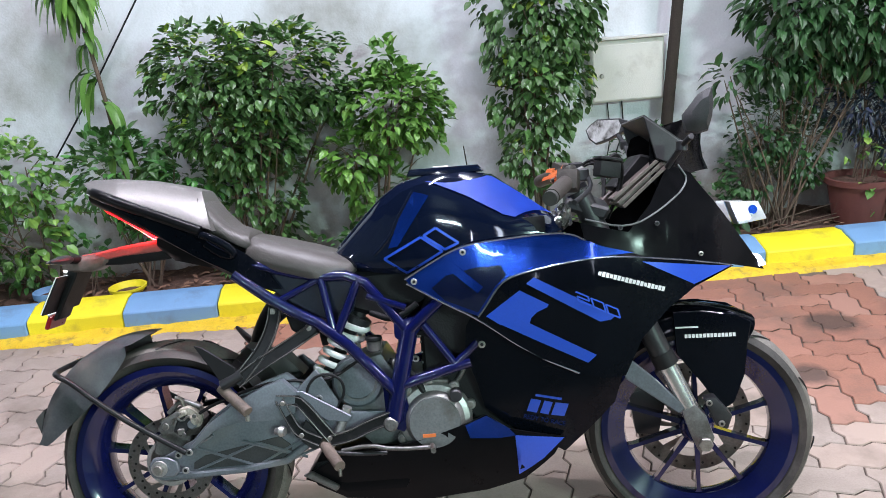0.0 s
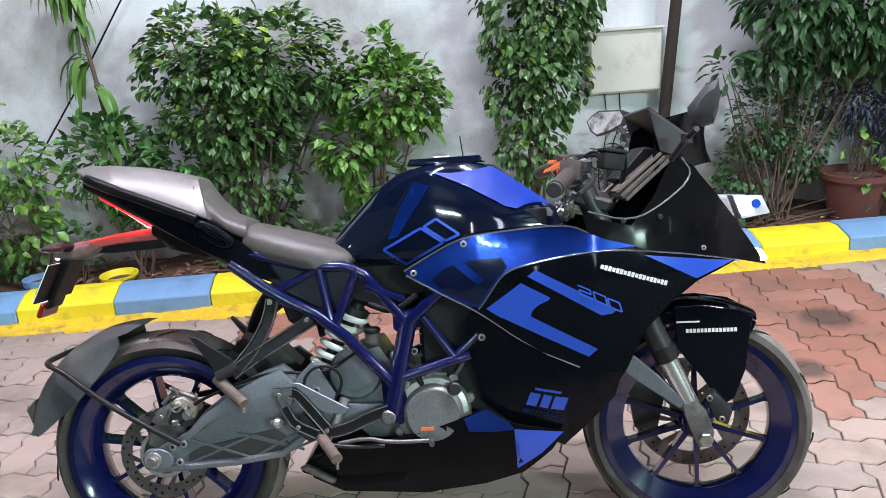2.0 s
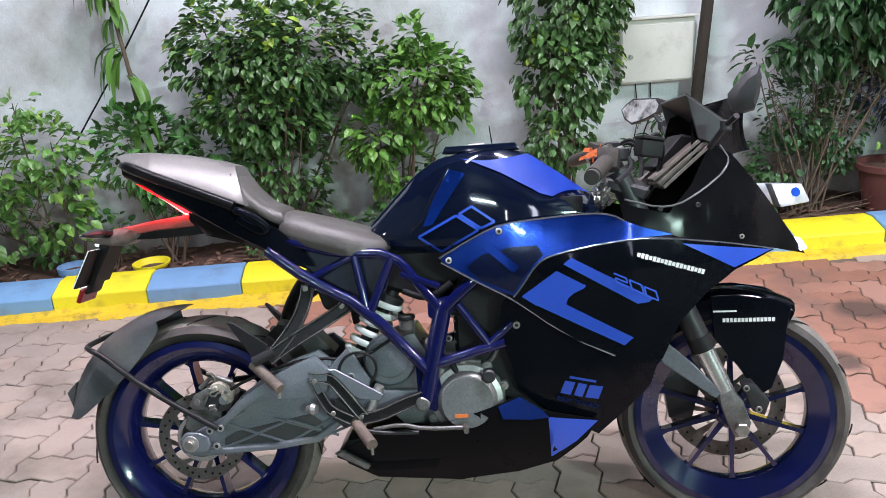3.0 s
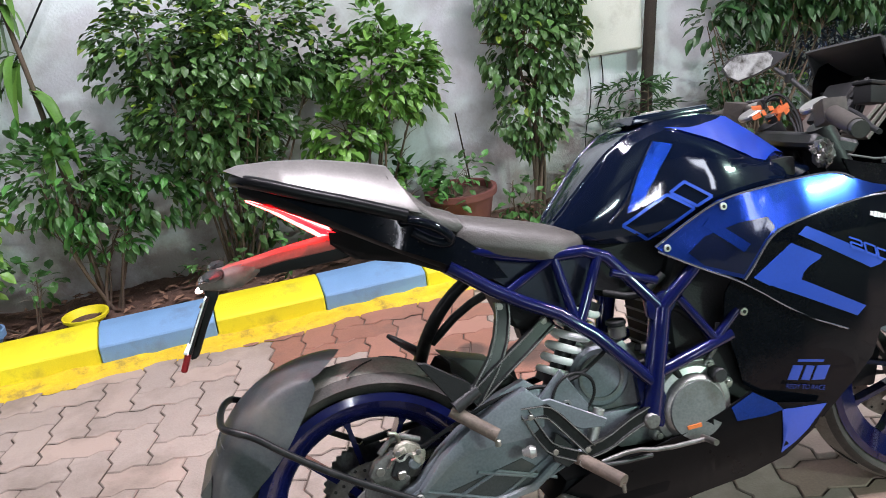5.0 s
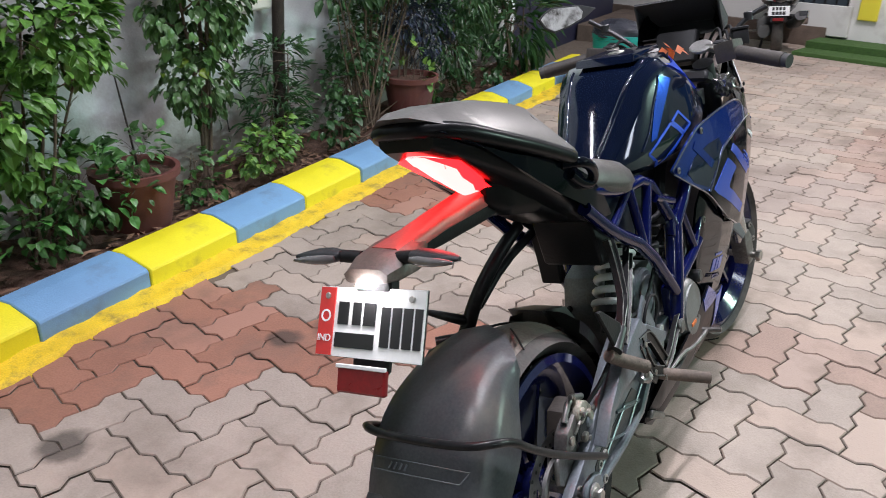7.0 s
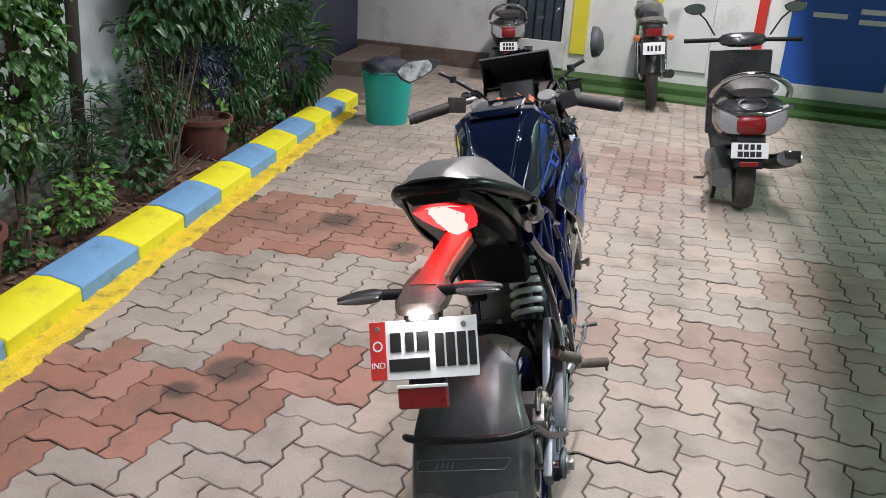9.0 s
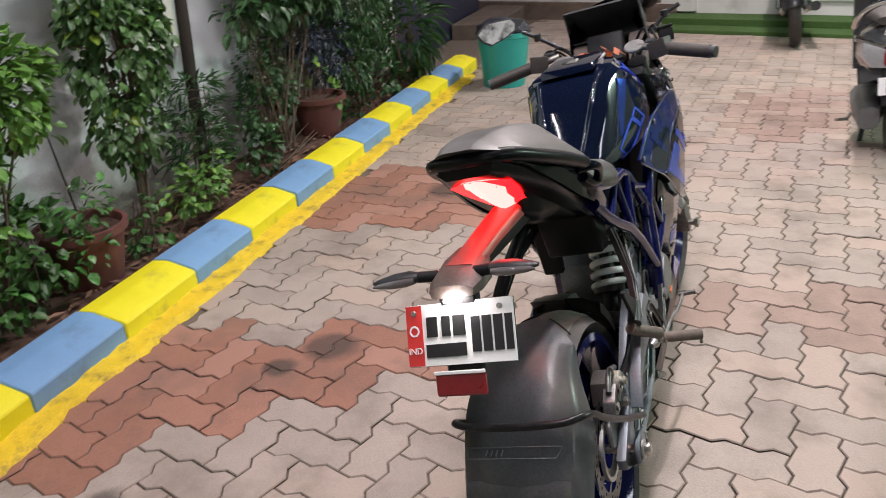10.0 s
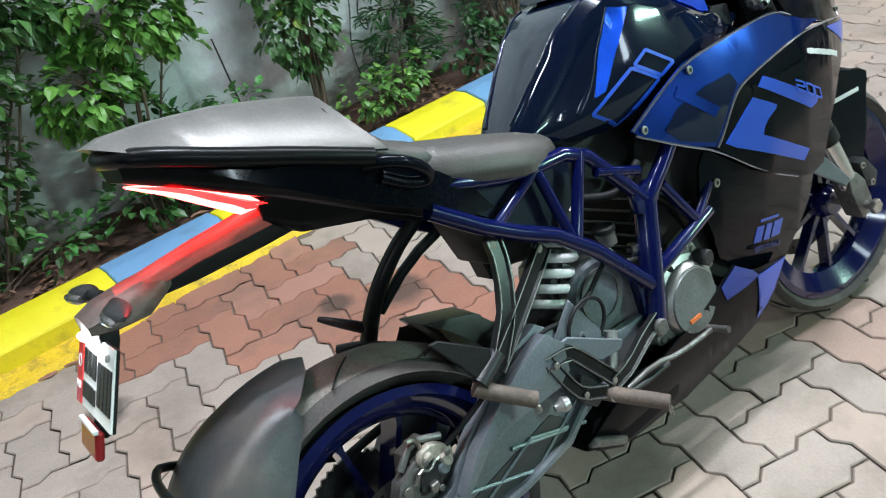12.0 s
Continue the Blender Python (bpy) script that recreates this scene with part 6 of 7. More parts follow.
def leaf_mesh(name, rng, blobs, count, size, mat, aspect=0.62, droop=0.3, light=None, shell=0.55):
    """Many small folded leaves through some ellipsoids (x, y, z, rx, ry, rz)."""
    verts, faces, slots = [], [], []
    total = sum(b[3] * b[4] * b[5] for b in blobs)
    for x, y, z, rx, ry, rz in blobs:
        for _ in range(int(count * rx * ry * rz / total)):
            while True:
                d = Vector((rng.uniform(-1, 1), rng.uniform(-1, 1), rng.uniform(-1, 1)))
                if 0.05 < d.length < 1:
                    break
            r = d.length ** shell
            n = d.normalized()
            wob = 1 + 0.30 * noise.noise((n.x * 2.2 + x * 3, n.y * 2.2, n.z * 2.2 + z * 3))
            p = Vector((x + n.x * r * rx * wob, min(6.685, y + n.y * r * ry * wob), z + n.z * r * rz * wob))
            if noise.noise(p * 7.0) < -0.22:
                continue
            out = (Vector((n.x * rx, n.y * ry, n.z * rz)).normalized() + Vector((rng.uniform(-1, 1), rng.uniform(-1, 1), rng.uniform(-0.6, 0.6))) * 0.9).normalized()
            out.z -= droop
            out.normalize()
            up = Vector((rng.uniform(-0.5, 0.5), rng.uniform(-0.5, 0.5), 1))
            side = out.cross(up).normalized()
            up = side.cross(out)
            s = size * rng.uniform(0.55, 1.25)
            b0 = len(verts)
            w = s * aspect * 0.5
            for a, b, c in ((0, 0, 0), (0.30, w / s * 0.85, 0.10), (0.30, -w / s * 0.85, 0.10), (0.42, 0, 0.02), (0.66, w / s * 0.75, 0.04), (0.66, -w / s * 0.75, 0.04), (1.0, 0, -0.16)):
                q = p + out * (a * s) + side * (b * s) + up * (c * s)
                q.y = min(q.y, 6.695)
                verts.append(tuple(q))
            faces += [(b0, b0 + 3, b0 + 1), (b0, b0 + 2, b0 + 3), (b0 + 1, b0 + 3, b0 + 6, b0 + 4), (b0 + 3, b0 + 2, b0 + 5, b0 + 6)]
            # Upper leaves only: young tips, and top highlights put into the colour.
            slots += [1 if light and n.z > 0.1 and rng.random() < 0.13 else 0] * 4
    me = bpy.data.meshes.new(name)
    me.from_pydata(verts, [], faces)
    me.materials.append(mat)
    if light:
        me.materials.append(light)
        me.polygons.foreach_set("material_index", slots)
    return me


def plant(name, label, category, base, blobs, count, size, mat, seed, stems=4, stem_r=0.012, bark=BARK, light=None, aspect=0.74, droop=0.3, group="", twigs=6, shell=0.55):
    rng = random.Random(seed)
    ob = thing(name, pose(*base), label, category, group)
    inv = Vector(base)
    bm = bmesh.new()
    for k in range(stems):
        b = blobs[k % len(blobs)]
        foot = Vector((rng.uniform(-0.05, 0.05), rng.uniform(-0.04, 0.04), -0.05))
        goal = Vector(b[:3]) - inv + Vector((rng.uniform(-0.4, 0.4) * b[3], rng.uniform(-0.4, 0.4) * b[4], rng.uniform(-0.2, 0.5) * b[5]))
        mid = foot.lerp(goal, 0.5) + Vector((rng.uniform(-0.05, 0.05), rng.uniform(-0.04, 0.04), 0.03))
        tube([foot, mid, goal], stem_r * rng.uniform(0.7, 1.2), 6, bm, smooth=2, taper=stem_r * 0.3)
        for _ in range(twigs):
            p = mid.lerp(goal, rng.uniform(0.0, 0.9))
            q = p + Vector((rng.uniform(-1, 1) * b[3] * 0.7, rng.uniform(-0.7, 0.5) * b[4], rng.uniform(0.1, 0.8) * b[5]))
            tube([p, p.lerp(q, 0.5) + Vector((0, 0, 0.01)), q], stem_r * 0.35, 4, bm, taper=stem_r * 0.12)
    part("stem", bm, bark, ob, "thin woody stems", sharp=1.2)
    me = leaf_mesh("crown", rng, blobs, count, size, mat, aspect, droop, light, shell)
    cr = new("crown", me)
    cr.parent = ob
    cr.matrix_parent_inverse = Matrix.Identity(4)
    cr.matrix_basis = pose(-base[0], -base[1], -base[2])
    return ob


plant("shrub", "open light green shrub on thin stems", "shrub", (-0.92, 6.46, 0.06), [(-0.98, 6.44, 0.72, 0.20, 0.14, 0.20), (-0.84, 6.44, 0.56, 0.15, 0.12, 0.14), (-1.02, 6.46, 0.92, 0.09, 0.08, 0.08), (-1.25, 6.44, 0.60, 0.20, 0.14, 0.24), (-0.98, 6.42, 0.40, 0.20, 0.12, 0.18), (-1.30, 6.40, 0.36, 0.22, 0.13, 0.20)], 1350, 0.060, LEAF_LIGHT, 11, 6, 0.009)
plant("shrub", "leafy mid green shrub behind the tail", "shrub", (-1.75, 6.46, 0.06), [(-1.75, 6.44, 0.66, 0.35, 0.18, 0.44)], 900, 0.060, LEAF_MID, 12, 5, 0.010)
plant("shrub", "low mid green shrub with pointed leaves", "shrub", (-0.40, 6.46, 0.06), [(-0.46, 6.44, 0.66, 0.24, 0.15, 0.24), (-0.16, 6.46, 0.62, 0.22, 0.13, 0.20), (-0.35, 6.48, 0.40, 0.18, 0.09, 0.10)], 1400, 0.064, LEAF_MID, 13, 7, 0.009, aspect=0.58)
plant("bush", "large dense dark green bush with pale young and highlighted tips", "bush", (0.16, 6.46, 0.06),
      [(0.06, 6.40, 1.13, 0.33, 0.22, 0.23), (0.36, 6.40, 1.10, 0.33, 0.22, 0.25), (0.62, 6.42, 1.02, 0.15, 0.14, 0.16), (0.16, 6.42, 0.86, 0.34, 0.20, 0.28), (0.20, 6.46, 0.58, 0.23, 0.13, 0.24), (0.26, 6.50, 0.36, 0.14, 0.09, 0.16)], 6400, 0.051, LEAF_DARK, 14, 14, 0.008, light=LEAF_YOUNG_LIT)
plant("bush", "bright mid green bush with broad leaves", "bush", (0.74, 6.46, 0.06), [(0.92, 6.40, 0.90, 0.25, 0.18, 0.20), (0.90, 6.42, 1.10, 0.08, 0.08, 0.12), (0.70, 6.42, 0.66, 0.18, 0.14, 0.18), (1.05, 6.40, 0.80, 0.12, 0.12, 0.14), (0.80, 6.46, 0.46, 0.16, 0.10, 0.14)], 2000, 0.060, LEAF_STRAP, 15, 8, 0.008)
plant("bush", "tall narrow dark green climber bush", "bush", (1.62, 6.46, 0.06), [(1.66, 6.42, 1.28, 0.30, 0.20, 0.36), (1.64, 6.42, 0.92, 0.26, 0.18, 0.26), (1.62, 6.44, 0.60, 0.17, 0.13, 0.20)], 4400, 0.053, LEAF_DARK, 16, 6, 0.014, light=LEAF_YOUNG_LIT, droop=0.8)
plant("tree", "broad-leaved green tree on many thin twiggy stems", "tree", (2.92, 6.46, 0.06), [(2.98, 6.40, 1.22, 0.30, 0.22, 0.26), (3.36, 6.40, 1.14, 0.34, 0.22, 0.34), (2.86, 6.42, 0.98, 0.16, 0.14, 0.16), (3.12, 6.44, 0.92, 0.26, 0.14, 0.16), (2.62, 6.42, 0.88, 0.12, 0.12, 0.09)], 2900, 0.088, LEAF_SHADE, 17, 16, 0.007, aspect=0.52, droop=0.6, twigs=9)
plant("shrub", "thin grey-green twiggy shrub below the tree", "shrub", (2.86, 6.50, 0.06), [(2.86, 6.50, 0.62, 0.18, 0.10, 0.22), (3.06, 6.50, 0.48, 0.16, 0.10, 0.22), (2.78, 6.50, 0.36, 0.16, 0.10, 0.16)], 1500, 0.040, LEAF_DEEP, 37, 14, 0.006, twigs=10)
plant("shrub", "blue-green feathery shrub by the wall", "shrub", (3.38, 6.52, 0.06), [(3.40, 6.48, 0.72, 0.26, 0.14, 0.22), (3.66, 6.48, 0.62, 0.24, 0.14, 0.30)], 2100, 0.050, LEAF_BLUE, 18, 8, 0.008, aspect=0.35)
plant("shrub", "dark shrub of narrow leaves near the kerb's end", "shrub", (4.10, 6.46, 0.06), [(4.05, 6.42, 0.85, 0.40, 0.20, 0.50), (3.85, 6.40, 0.45, 0.25, 0.15, 0.25)], 2400, 0.080, LEAF_DEEP, 19, 8, 0.010, aspect=0.30)
plant("shrub", "dark green shrub with long strap leaves", "shrub", (4.95, 6.42, 0.06), [(4.90, 6.38, 0.50, 0.38, 0.22, 0.32), (4.75, 6.46, 0.95, 0.35, 0.18, 0.30)], 700, 0.20, LEAF_DEEP, 20, 6, 0.010, aspect=0.16, droop=0.2)
plant("ground_cover", "low pale variegated ground cover", "plant", (1.95, 6.42, 0.06), [(1.92, 6.40, 0.20, 0.22, 0.12, 0.09), (2.12, 6.46, 0.22, 0.14, 0.10, 0.10)], 420, 0.045, LEAF_LIGHT, 21, 4, 0.005)
plant("ground_cover", "low leafy seedlings on the soil", "plant", (0.95, 6.44, 0.06), [(0.95, 6.42, 0.30, 0.19, 0.13, 0.19), (0.72, 6.40, 0.20, 0.16, 0.10, 0.12)], 480, 0.055, LEAF_MID, 22, 5, 0.006)
plant("ground_cover", "small leafy plant beside the pot", "plant", (1.50, 6.36, 0.06), [(1.50, 6.36, 0.18, 0.10, 0.09, 0.12), (1.44, 6.34, 0.30, 0.07, 0.06, 0.05)], 150, 0.050, LEAF_MID, 23, 4, 0.005)
plant("ground_cover", "thin seedlings under the bush", "plant", (0.05, 6.40, 0.06), [(0.05, 6.42, 0.18, 0.16, 0.08, 0.09), (0.42, 6.40, 0.18, 0.12, 0.08, 0.10)], 170, 0.042, LEAF_MID, 24, 5, 0.004)
plant("ground_cover", "thin low weeds at the wall foot", "plant", (-0.70, 6.42, 0.06), [(-0.70, 6.46, 0.26, 0.12, 0.08, 0.10), (-1.05, 6.44, 0.22, 0.14, 0.09, 0.10)], 130, 0.05, LEAF_MID, 25, 5, 0.004)
plant("ground_cover", "dark low weeds along the bed", "plant", (2.55, 6.40, 0.06), [(2.55, 6.42, 0.22, 0.22, 0.12, 0.14), (3.75, 6.36, 0.22, 0.24, 0.10, 0.14), (4.35, 6.34, 0.22, 0.24, 0.10, 0.14)], 420, 0.055, LEAF_DEEP, 26, 6, 0.004)
plant("fern", "dark layered fern against the wall", "fern", (2.22, 6.54, 0.06), [(2.22, 6.52, 0.62, 0.20, 0.10, 0.03), (2.20, 6.52, 0.50, 0.23, 0.11, 0.03), (2.22, 6.52, 0.38, 0.24, 0.11, 0.03), (2.22, 6.52, 0.27, 0.22, 0.11, 0.03)], 620, 0.075, LEAF_DEEP, 27, 4, 0.007, aspect=0.22, droop=0.1)


def palm(base, top, seed):
    rng = random.Random(seed)
    ob = thing("young_tree", pose(*base), "slim young tree with long drooping leaves", "tree")
    t = Vector(top) - Vector(base)
    part("trunk", tube([(0, 0, -0.05), t * 0.5 + Vector((0.02, 0, 0)), t], 0.014, 8, smooth=1, taper=0.008), BARK, ob)
    bm = bmesh.new()

    def long_leaf(p, d, length, width):
        side = d.cross(Vector((0, 0, 1))).normalized()
        rows = []
        q = p.copy()
        step = d * (length / 5)
        for k in range(6):
            w = width * (0.35, 0.85, 1.0, 0.9, 0.6, 0.08)[k]
            rows.append([bm.verts.new(q - side * w), bm.verts.new(q - Vector((0, 0, w * 0.35))), bm.verts.new(q + side * w)])
            q = q + step
            step = (step + Vector((0, 0, -0.042))).normalized() * (length / 5)
            if q.y + base[1] > 6.68:
                q.y = 6.68 - base[1]
        for a, b in zip(rows, rows[1:]):
            for j in (0, 1):
                bm.faces.new((a[j], a[j + 1], b[j + 1], b[j]))

    tiers = ((0.72, 4, 0.20, -1.0, 1.0), (0.80, 5, 0.24, 0.3, 1.0), (0.98, 6, 0.26, 0.2, 1.0), (1.10, 11, 0.24, -1.0, -0.1), (1.26, 5, 0.17, -1.0, 1.0), (1.30, 3, 0.16, 0.4, 1.0),
             (1.46, 20, 0.20, -1.0, 1.0), (1.52, 26, 0.26, -1.0, 1.0), (1.56, 18, 0.28, -1.0, 1.0))
    for z, n, length, lean0, lean1 in tiers:
        for _ in range(n):
            p = t * min(1, z / t.length) + Vector((0, 0, rng.uniform(-0.03, 0.03)))
            way = Vector((rng.uniform(lean0, lean1), rng.uniform(-0.8, 0.25), rng.uniform(-0.9, 0.4)))
            long_leaf(p, way.normalized(), length * rng.uniform(0.75, 1.15), 0.021 * rng.uniform(0.75, 1.25))
    part("crown", bm, LEAF_STRAP, ob, "long drooping leaves", sharp=3)


palm((-0.44, 6.50, 0.06), (-0.54, 6.50, 1.62), 31)


def pot(name, x, y, z, r, h, mat, label, rim=0.03, soil=0.03):
    ob = thing(name, pose(x, y, z), label, "plant pot")
    part("pot_body", lathe([(r * 0.68, 0), (r * 0.95, h - rim), (r * 1.05, h - rim), (r * 1.06, h), (r * 0.95, h), (r * 0.88, h - rim), (r * 0.62, 0.01), (0, 0.01), (0, 0)], 32, "z", closed=False), mat, ob)
    part("pot_soil", disc(r * 0.90, h - soil - 0.01, h - soil, 24, axis="z", w=0.003), SOIL, ob)
    return ob


pot("plant_pot", 3.34, 6.41, 0.05, 0.17, 0.27, TERRACOTTA, "round terracotta pot standing on the soil")
pot("plant_pot", 1.21, 6.42, 0.05, 0.165, 0.26, TERRACOTTA, "wide terracotta pot standing among seedlings")
pot("plant_pot", -0.89, 6.33, 0.07, 0.075, 0.07, KERB_BLUE, "small blue pot on the soil")
pot("plant_pot", -0.51, 6.345, 0.055, 0.088, 0.065, KERB_YELLOW, "shallow yellow rimmed pot on the soil", 0.012, 0.03)
plant("potted_plant", "leafy seedlings spilling over the terracotta pot", "plant", (1.21, 6.42, 0.27), [(1.19, 6.40, 0.38, 0.15, 0.12, 0.09), (1.10, 6.30, 0.26, 0.09, 0.07, 0.09)], 170, 0.050, LEAF_MID, 33, 6, 0.003)
plant("potted_plant", "sparse plant in the round terracotta pot", "plant", (3.34, 6.41, 0.29), [(3.36, 6.32, 0.28, 0.10, 0.07, 0.12), (3.30, 6.40, 0.46, 0.10, 0.08, 0.10)], 70, 0.060, LEAF_LIGHT, 34, 4, 0.004)
stick = thing("stake", pose(1.33, 6.50, 0.05), "thin bare stick standing in the soil", "stick")
part("stick", tube([(0, 0, -0.04), (-0.04, 0, 0.28), (-0.075, 0.01, 0.60)], 0.006, 6, smooth=1, taper=0.003), DARK_BARK, stick)
post = thing("post", pose(2.33, 6.60, 0.0), "dark slim tree trunk before the wall", "tree trunk")
part("trunk", tube([(0, 0, -0.05), (0.015, 0.005, 0.5), (0.055, 0.0, 1.0), (0.11, 0.01, 1.6), (0.20, 0.0, 2.9)], 0.034, 10, smooth=2, taper=0.026), DARK_BARK, post)
rod = thing("support_wire", pose(0, 6.64, 0), "thin black wire slanting over the wall", "wire")
part("wire", tube([(-1.02, 0, 0.52), (-0.62, 0.0, 1.035), (-0.25, 0, 1.55)], 0.0045, 6), MATT_BLACK, rod)


def litter(count):
    rng = random.Random(5)
    verts, faces = [], []
    for _ in range(count):
        x, y = rng.uniform(-2.2, 5.2), rng.uniform(6.24, 6.68)
        z = 0.052 + 0.03 * (y - 6.185) / 0.525 + 0.045 * noise.noise((x * 3, y * 3, 1.7)) + 0.02 * noise.noise((x * 13, y * 13, 4.0)) + 0.004
        a, s = rng.uniform(0, 6.28), rng.uniform(0.012, 0.04)
        c, d = math.cos(a) * s, math.sin(a) * s
        b = len(verts)
        verts += [(x - c, y - d, z), (x - d * 0.4, y + c * 0.4, z + 0.008), (x + c, y + d, z + rng.uniform(0, 0.012)), (x + d * 0.4, y - c * 0.4, z + 0.006)]
        faces.append((b, b + 1, b + 2, b + 3))
    me = bpy.data.meshes.new("fallen_leaves")
    me.from_pydata(verts, [], faces)
    me.materials.append(LITTER)
    return tagged(new("fallen_leaves", me), "dry brown fallen leaves scattered on the soil", "leaves", kind="stuff")


litter(1500)

# -- box and wires on the wall --
METER = material("cream_box_paint", (0.62, 0.61, 0.56), 0.5, vary=0.06, scale=5, bump=0.001, dirt=(0.42, 0.40, 0.36), dirt_at=0.66, dirt_scale=6)
mbox = thing("meter_box", pose(2.155, 6.70, 0.95), "cream painted metal box on the wall", "meter box")
part("box_body", box(-0.195, 0.195, -0.075, 0.0, -0.16, 0.16, 0.006), METER, mbox)
part("box_door", box(-0.185, 0.185, -0.082, -0.0755, -0.150, 0.135, 0.002), METER, mbox, "flat box door")
part("box_roof", box(-0.205, 0.205, -0.095, 0.0, 0.161, 0.172, 0.002), METER, mbox)
part("box_lock", disc(0.012, -0.090, -0.082, 16, (-0.14, 0, -0.02), w=0.002), STEEL, mbox)
wires = thing("wall_cable", pose(2.12, 6.69, 0.0), "thin black cables hanging below the box", "cable")
part("cable", tube([(0.02, 0, 0.79), (0.03, -0.005, 0.62), (-0.02, 0, 0.50), (0.00, 0, 0.42), (0.03, 0, 0.40), (0.03, 0, 0.46)], 0.0035, 6, smooth=2), MATT_BLACK, wires)
part("cable", tube([(-0.06, 0, 0.79), (-0.04, -0.005, 0.58), (-0.10, 0, 0.36), (-0.08, 0, 0.22)], 0.003, 6, smooth=2), MATT_BLACK, wires)
# ---- the court's far end: building front, bin, parked vehicles ----
SHOP_WHITE = material("white_shop_paint", (0.72, 0.72, 0.70), 0.6, vary=0.06, scale=3, dirt=(0.45, 0.43, 0.40), dirt_at=0.66, dirt_scale=2)
SHOP_BLUE = material("blue_shop_panel", (0.02, 0.10, 0.42), 0.35, vary=0.06, scale=3)
SHOP_YELLOW = material("yellow_shop_panel", (0.78, 0.68, 0.05), 0.4, vary=0.06, scale=3)
SHOP_RED = material("red_shop_strip", (0.55, 0.03, 0.02), 0.4, vary=0.06, scale=3)
STEP_GREEN = material("green_turf_step", (0.05, 0.11, 0.025), 0.95, vary=0.4, scale=40, fine=400, bump=0.004)
STONE = material("brown_rubble_stone", (0.16, 0.12, 0.095), 0.9, vary=0.4, scale=9, bump=0.01)
NAVY = material("dark_navy_sheet", (0.018, 0.018, 0.045), 0.5, vary=0.15, scale=4)
DULL_LENS = material("dull_clear_lens", (0.34, 0.34, 0.35), 0.2, vary=0.15, scale=40, coat=0.5)
WINDOW = material("dark_window_glass", (0.05, 0.065, 0.08), 0.08, vary=0.1, coat=0.6)
GUNMETAL = material("dark_grey_scooter_paint", (0.03, 0.032, 0.034), 0.28, vary=0.15, scale=8, coat=0.7)
CHROME = material("chrome", (0.62, 0.62, 0.62), 0.12, metal=1.0, vary=0.08)
DARK_SHEET = material("dark_sheet_metal", (0.06, 0.062, 0.065), 0.6, vary=0.2, scale=3)
GREY_RENDER = material("grey_render", (0.30, 0.30, 0.29), 0.9, vary=0.12, scale=2, dirt=(0.2, 0.2, 0.19), dirt_at=0.6, dirt_scale=1.2)
FRONT_TURN = -16.0


def front(name, u0, u1, d0, d1, z0, z1, mat, parent, label="", w=0.004):
    """A block of the shop front: u along it (to the right as one faces it), d towards the court, z up."""
    return part(name, box(-d1, -d0, -u1, -u0, z0, z1, w), mat, parent, label)


shop = thing("shop_front", pose(8.05, 3.40, 0, 0, 0, FRONT_TURN), "white shop front with blue and yellow panels", "building", kind="structure")
front("front_wall", -3.6, 6.0, -0.25, 0.0, -0.1, 3.4, SHOP_WHITE, shop, "white painted wall")
front("plinth", -3.6, -1.0, 0.0, 0.07, -0.05, 0.20, STONE, shop, "rough stone plinth")
front("turf_step", -1.05, 6.0, 0.0, 0.42, -0.05, 0.10, STEP_GREEN, shop, "step covered in green turf")
front("turf_step", -1.05, 6.0, 0.42, 0.75, -0.05, 0.035, STEP_GREEN, shop, "lower step covered in green turf")
win = front("window", -1.55, -0.85, 0.0, 0.03, 0.42, 1.60, WINDOW, shop, "dark barred window")
for k in range(7):
    front("window_bar", -1.52 + 0.11 * k, -1.505 + 0.11 * k, 0.035, 0.05, 0.42, 1.60, MATT_BLACK, win)
front("window_sill", -1.60, -0.80, 0.0, 0.06, 0.12, 0.42, SHOP_WHITE, shop)
front("yellow_panel", -0.74, -0.56, 0.0, 0.03, 0.30, 2.2, SHOP_YELLOW, shop, "yellow panel")
front("yellow_panel", 0.16, 0.24, 0.0, 0.035, 0.30, 2.2, SHOP_YELLOW, shop, "yellow edge strip")
front("poster_door", 0.25, 0.80, 0.0, 0.03, 0.24, 2.1, SHOP_WHITE, shop, "pale glazed door with posters")
front("red_strip", 1.22, 1.32, 0.0, 0.03, 0.24, 2.2, SHOP_RED, shop, "red strip")
panel_blue = front("blue_panel", 1.55, 2.55, 0.0, 0.03, 0.24, 2.2, SHOP_BLUE, shop, "large blue lettered panel")
for k, (u, z, wd) in enumerate(((1.75, 0.92, 0.32), (2.18, 0.98, 0.30), (2.18, 0.88, 0.28))):
    front("text_bar", u, u + wd, 0.031, 0.034, z, z + 0.05, SHOP_WHITE, panel_blue)
front("panel_frame", 1.44, 1.55, 0.0, 0.05, 0.10, 2.2, SHOP_WHITE, shop)
front("panel_frame", 1.44, 2.66, 0.0, 0.06, 0.10, 0.24, SHOP_WHITE, shop)
front("panel_frame", 2.55, 2.66, 0.0, 0.05, 0.10, 2.2, SHOP_WHITE, shop)
front("blue_panel", 2.66, 3.6, 0.0, 0.03, 0.24, 2.2, SHOP_BLUE, shop, "blue panel with a yellow disc")
front("panel_frame", 2.66, 3.6, 0.0, 0.06, 0.10, 0.24, SHOP_WHITE, shop)
part("yellow_disc", disc(0.20, -0.034, -0.031, 32, axis="x"), SHOP_YELLOW, shop, m=pose(0, -3.0, 0.40))

gate = part("gate_dark", box(5.66, 8.6, 6.72, 6.80, -0.05, 2.4, 0.006), NAVY)
tagged(gate, "dark navy sheet metal gate", "gate", kind="structure")
ledge = part("ledge", box(7.3, 8.9, 6.2, 6.70, -0.1, 0.16, 0.01), STONE)
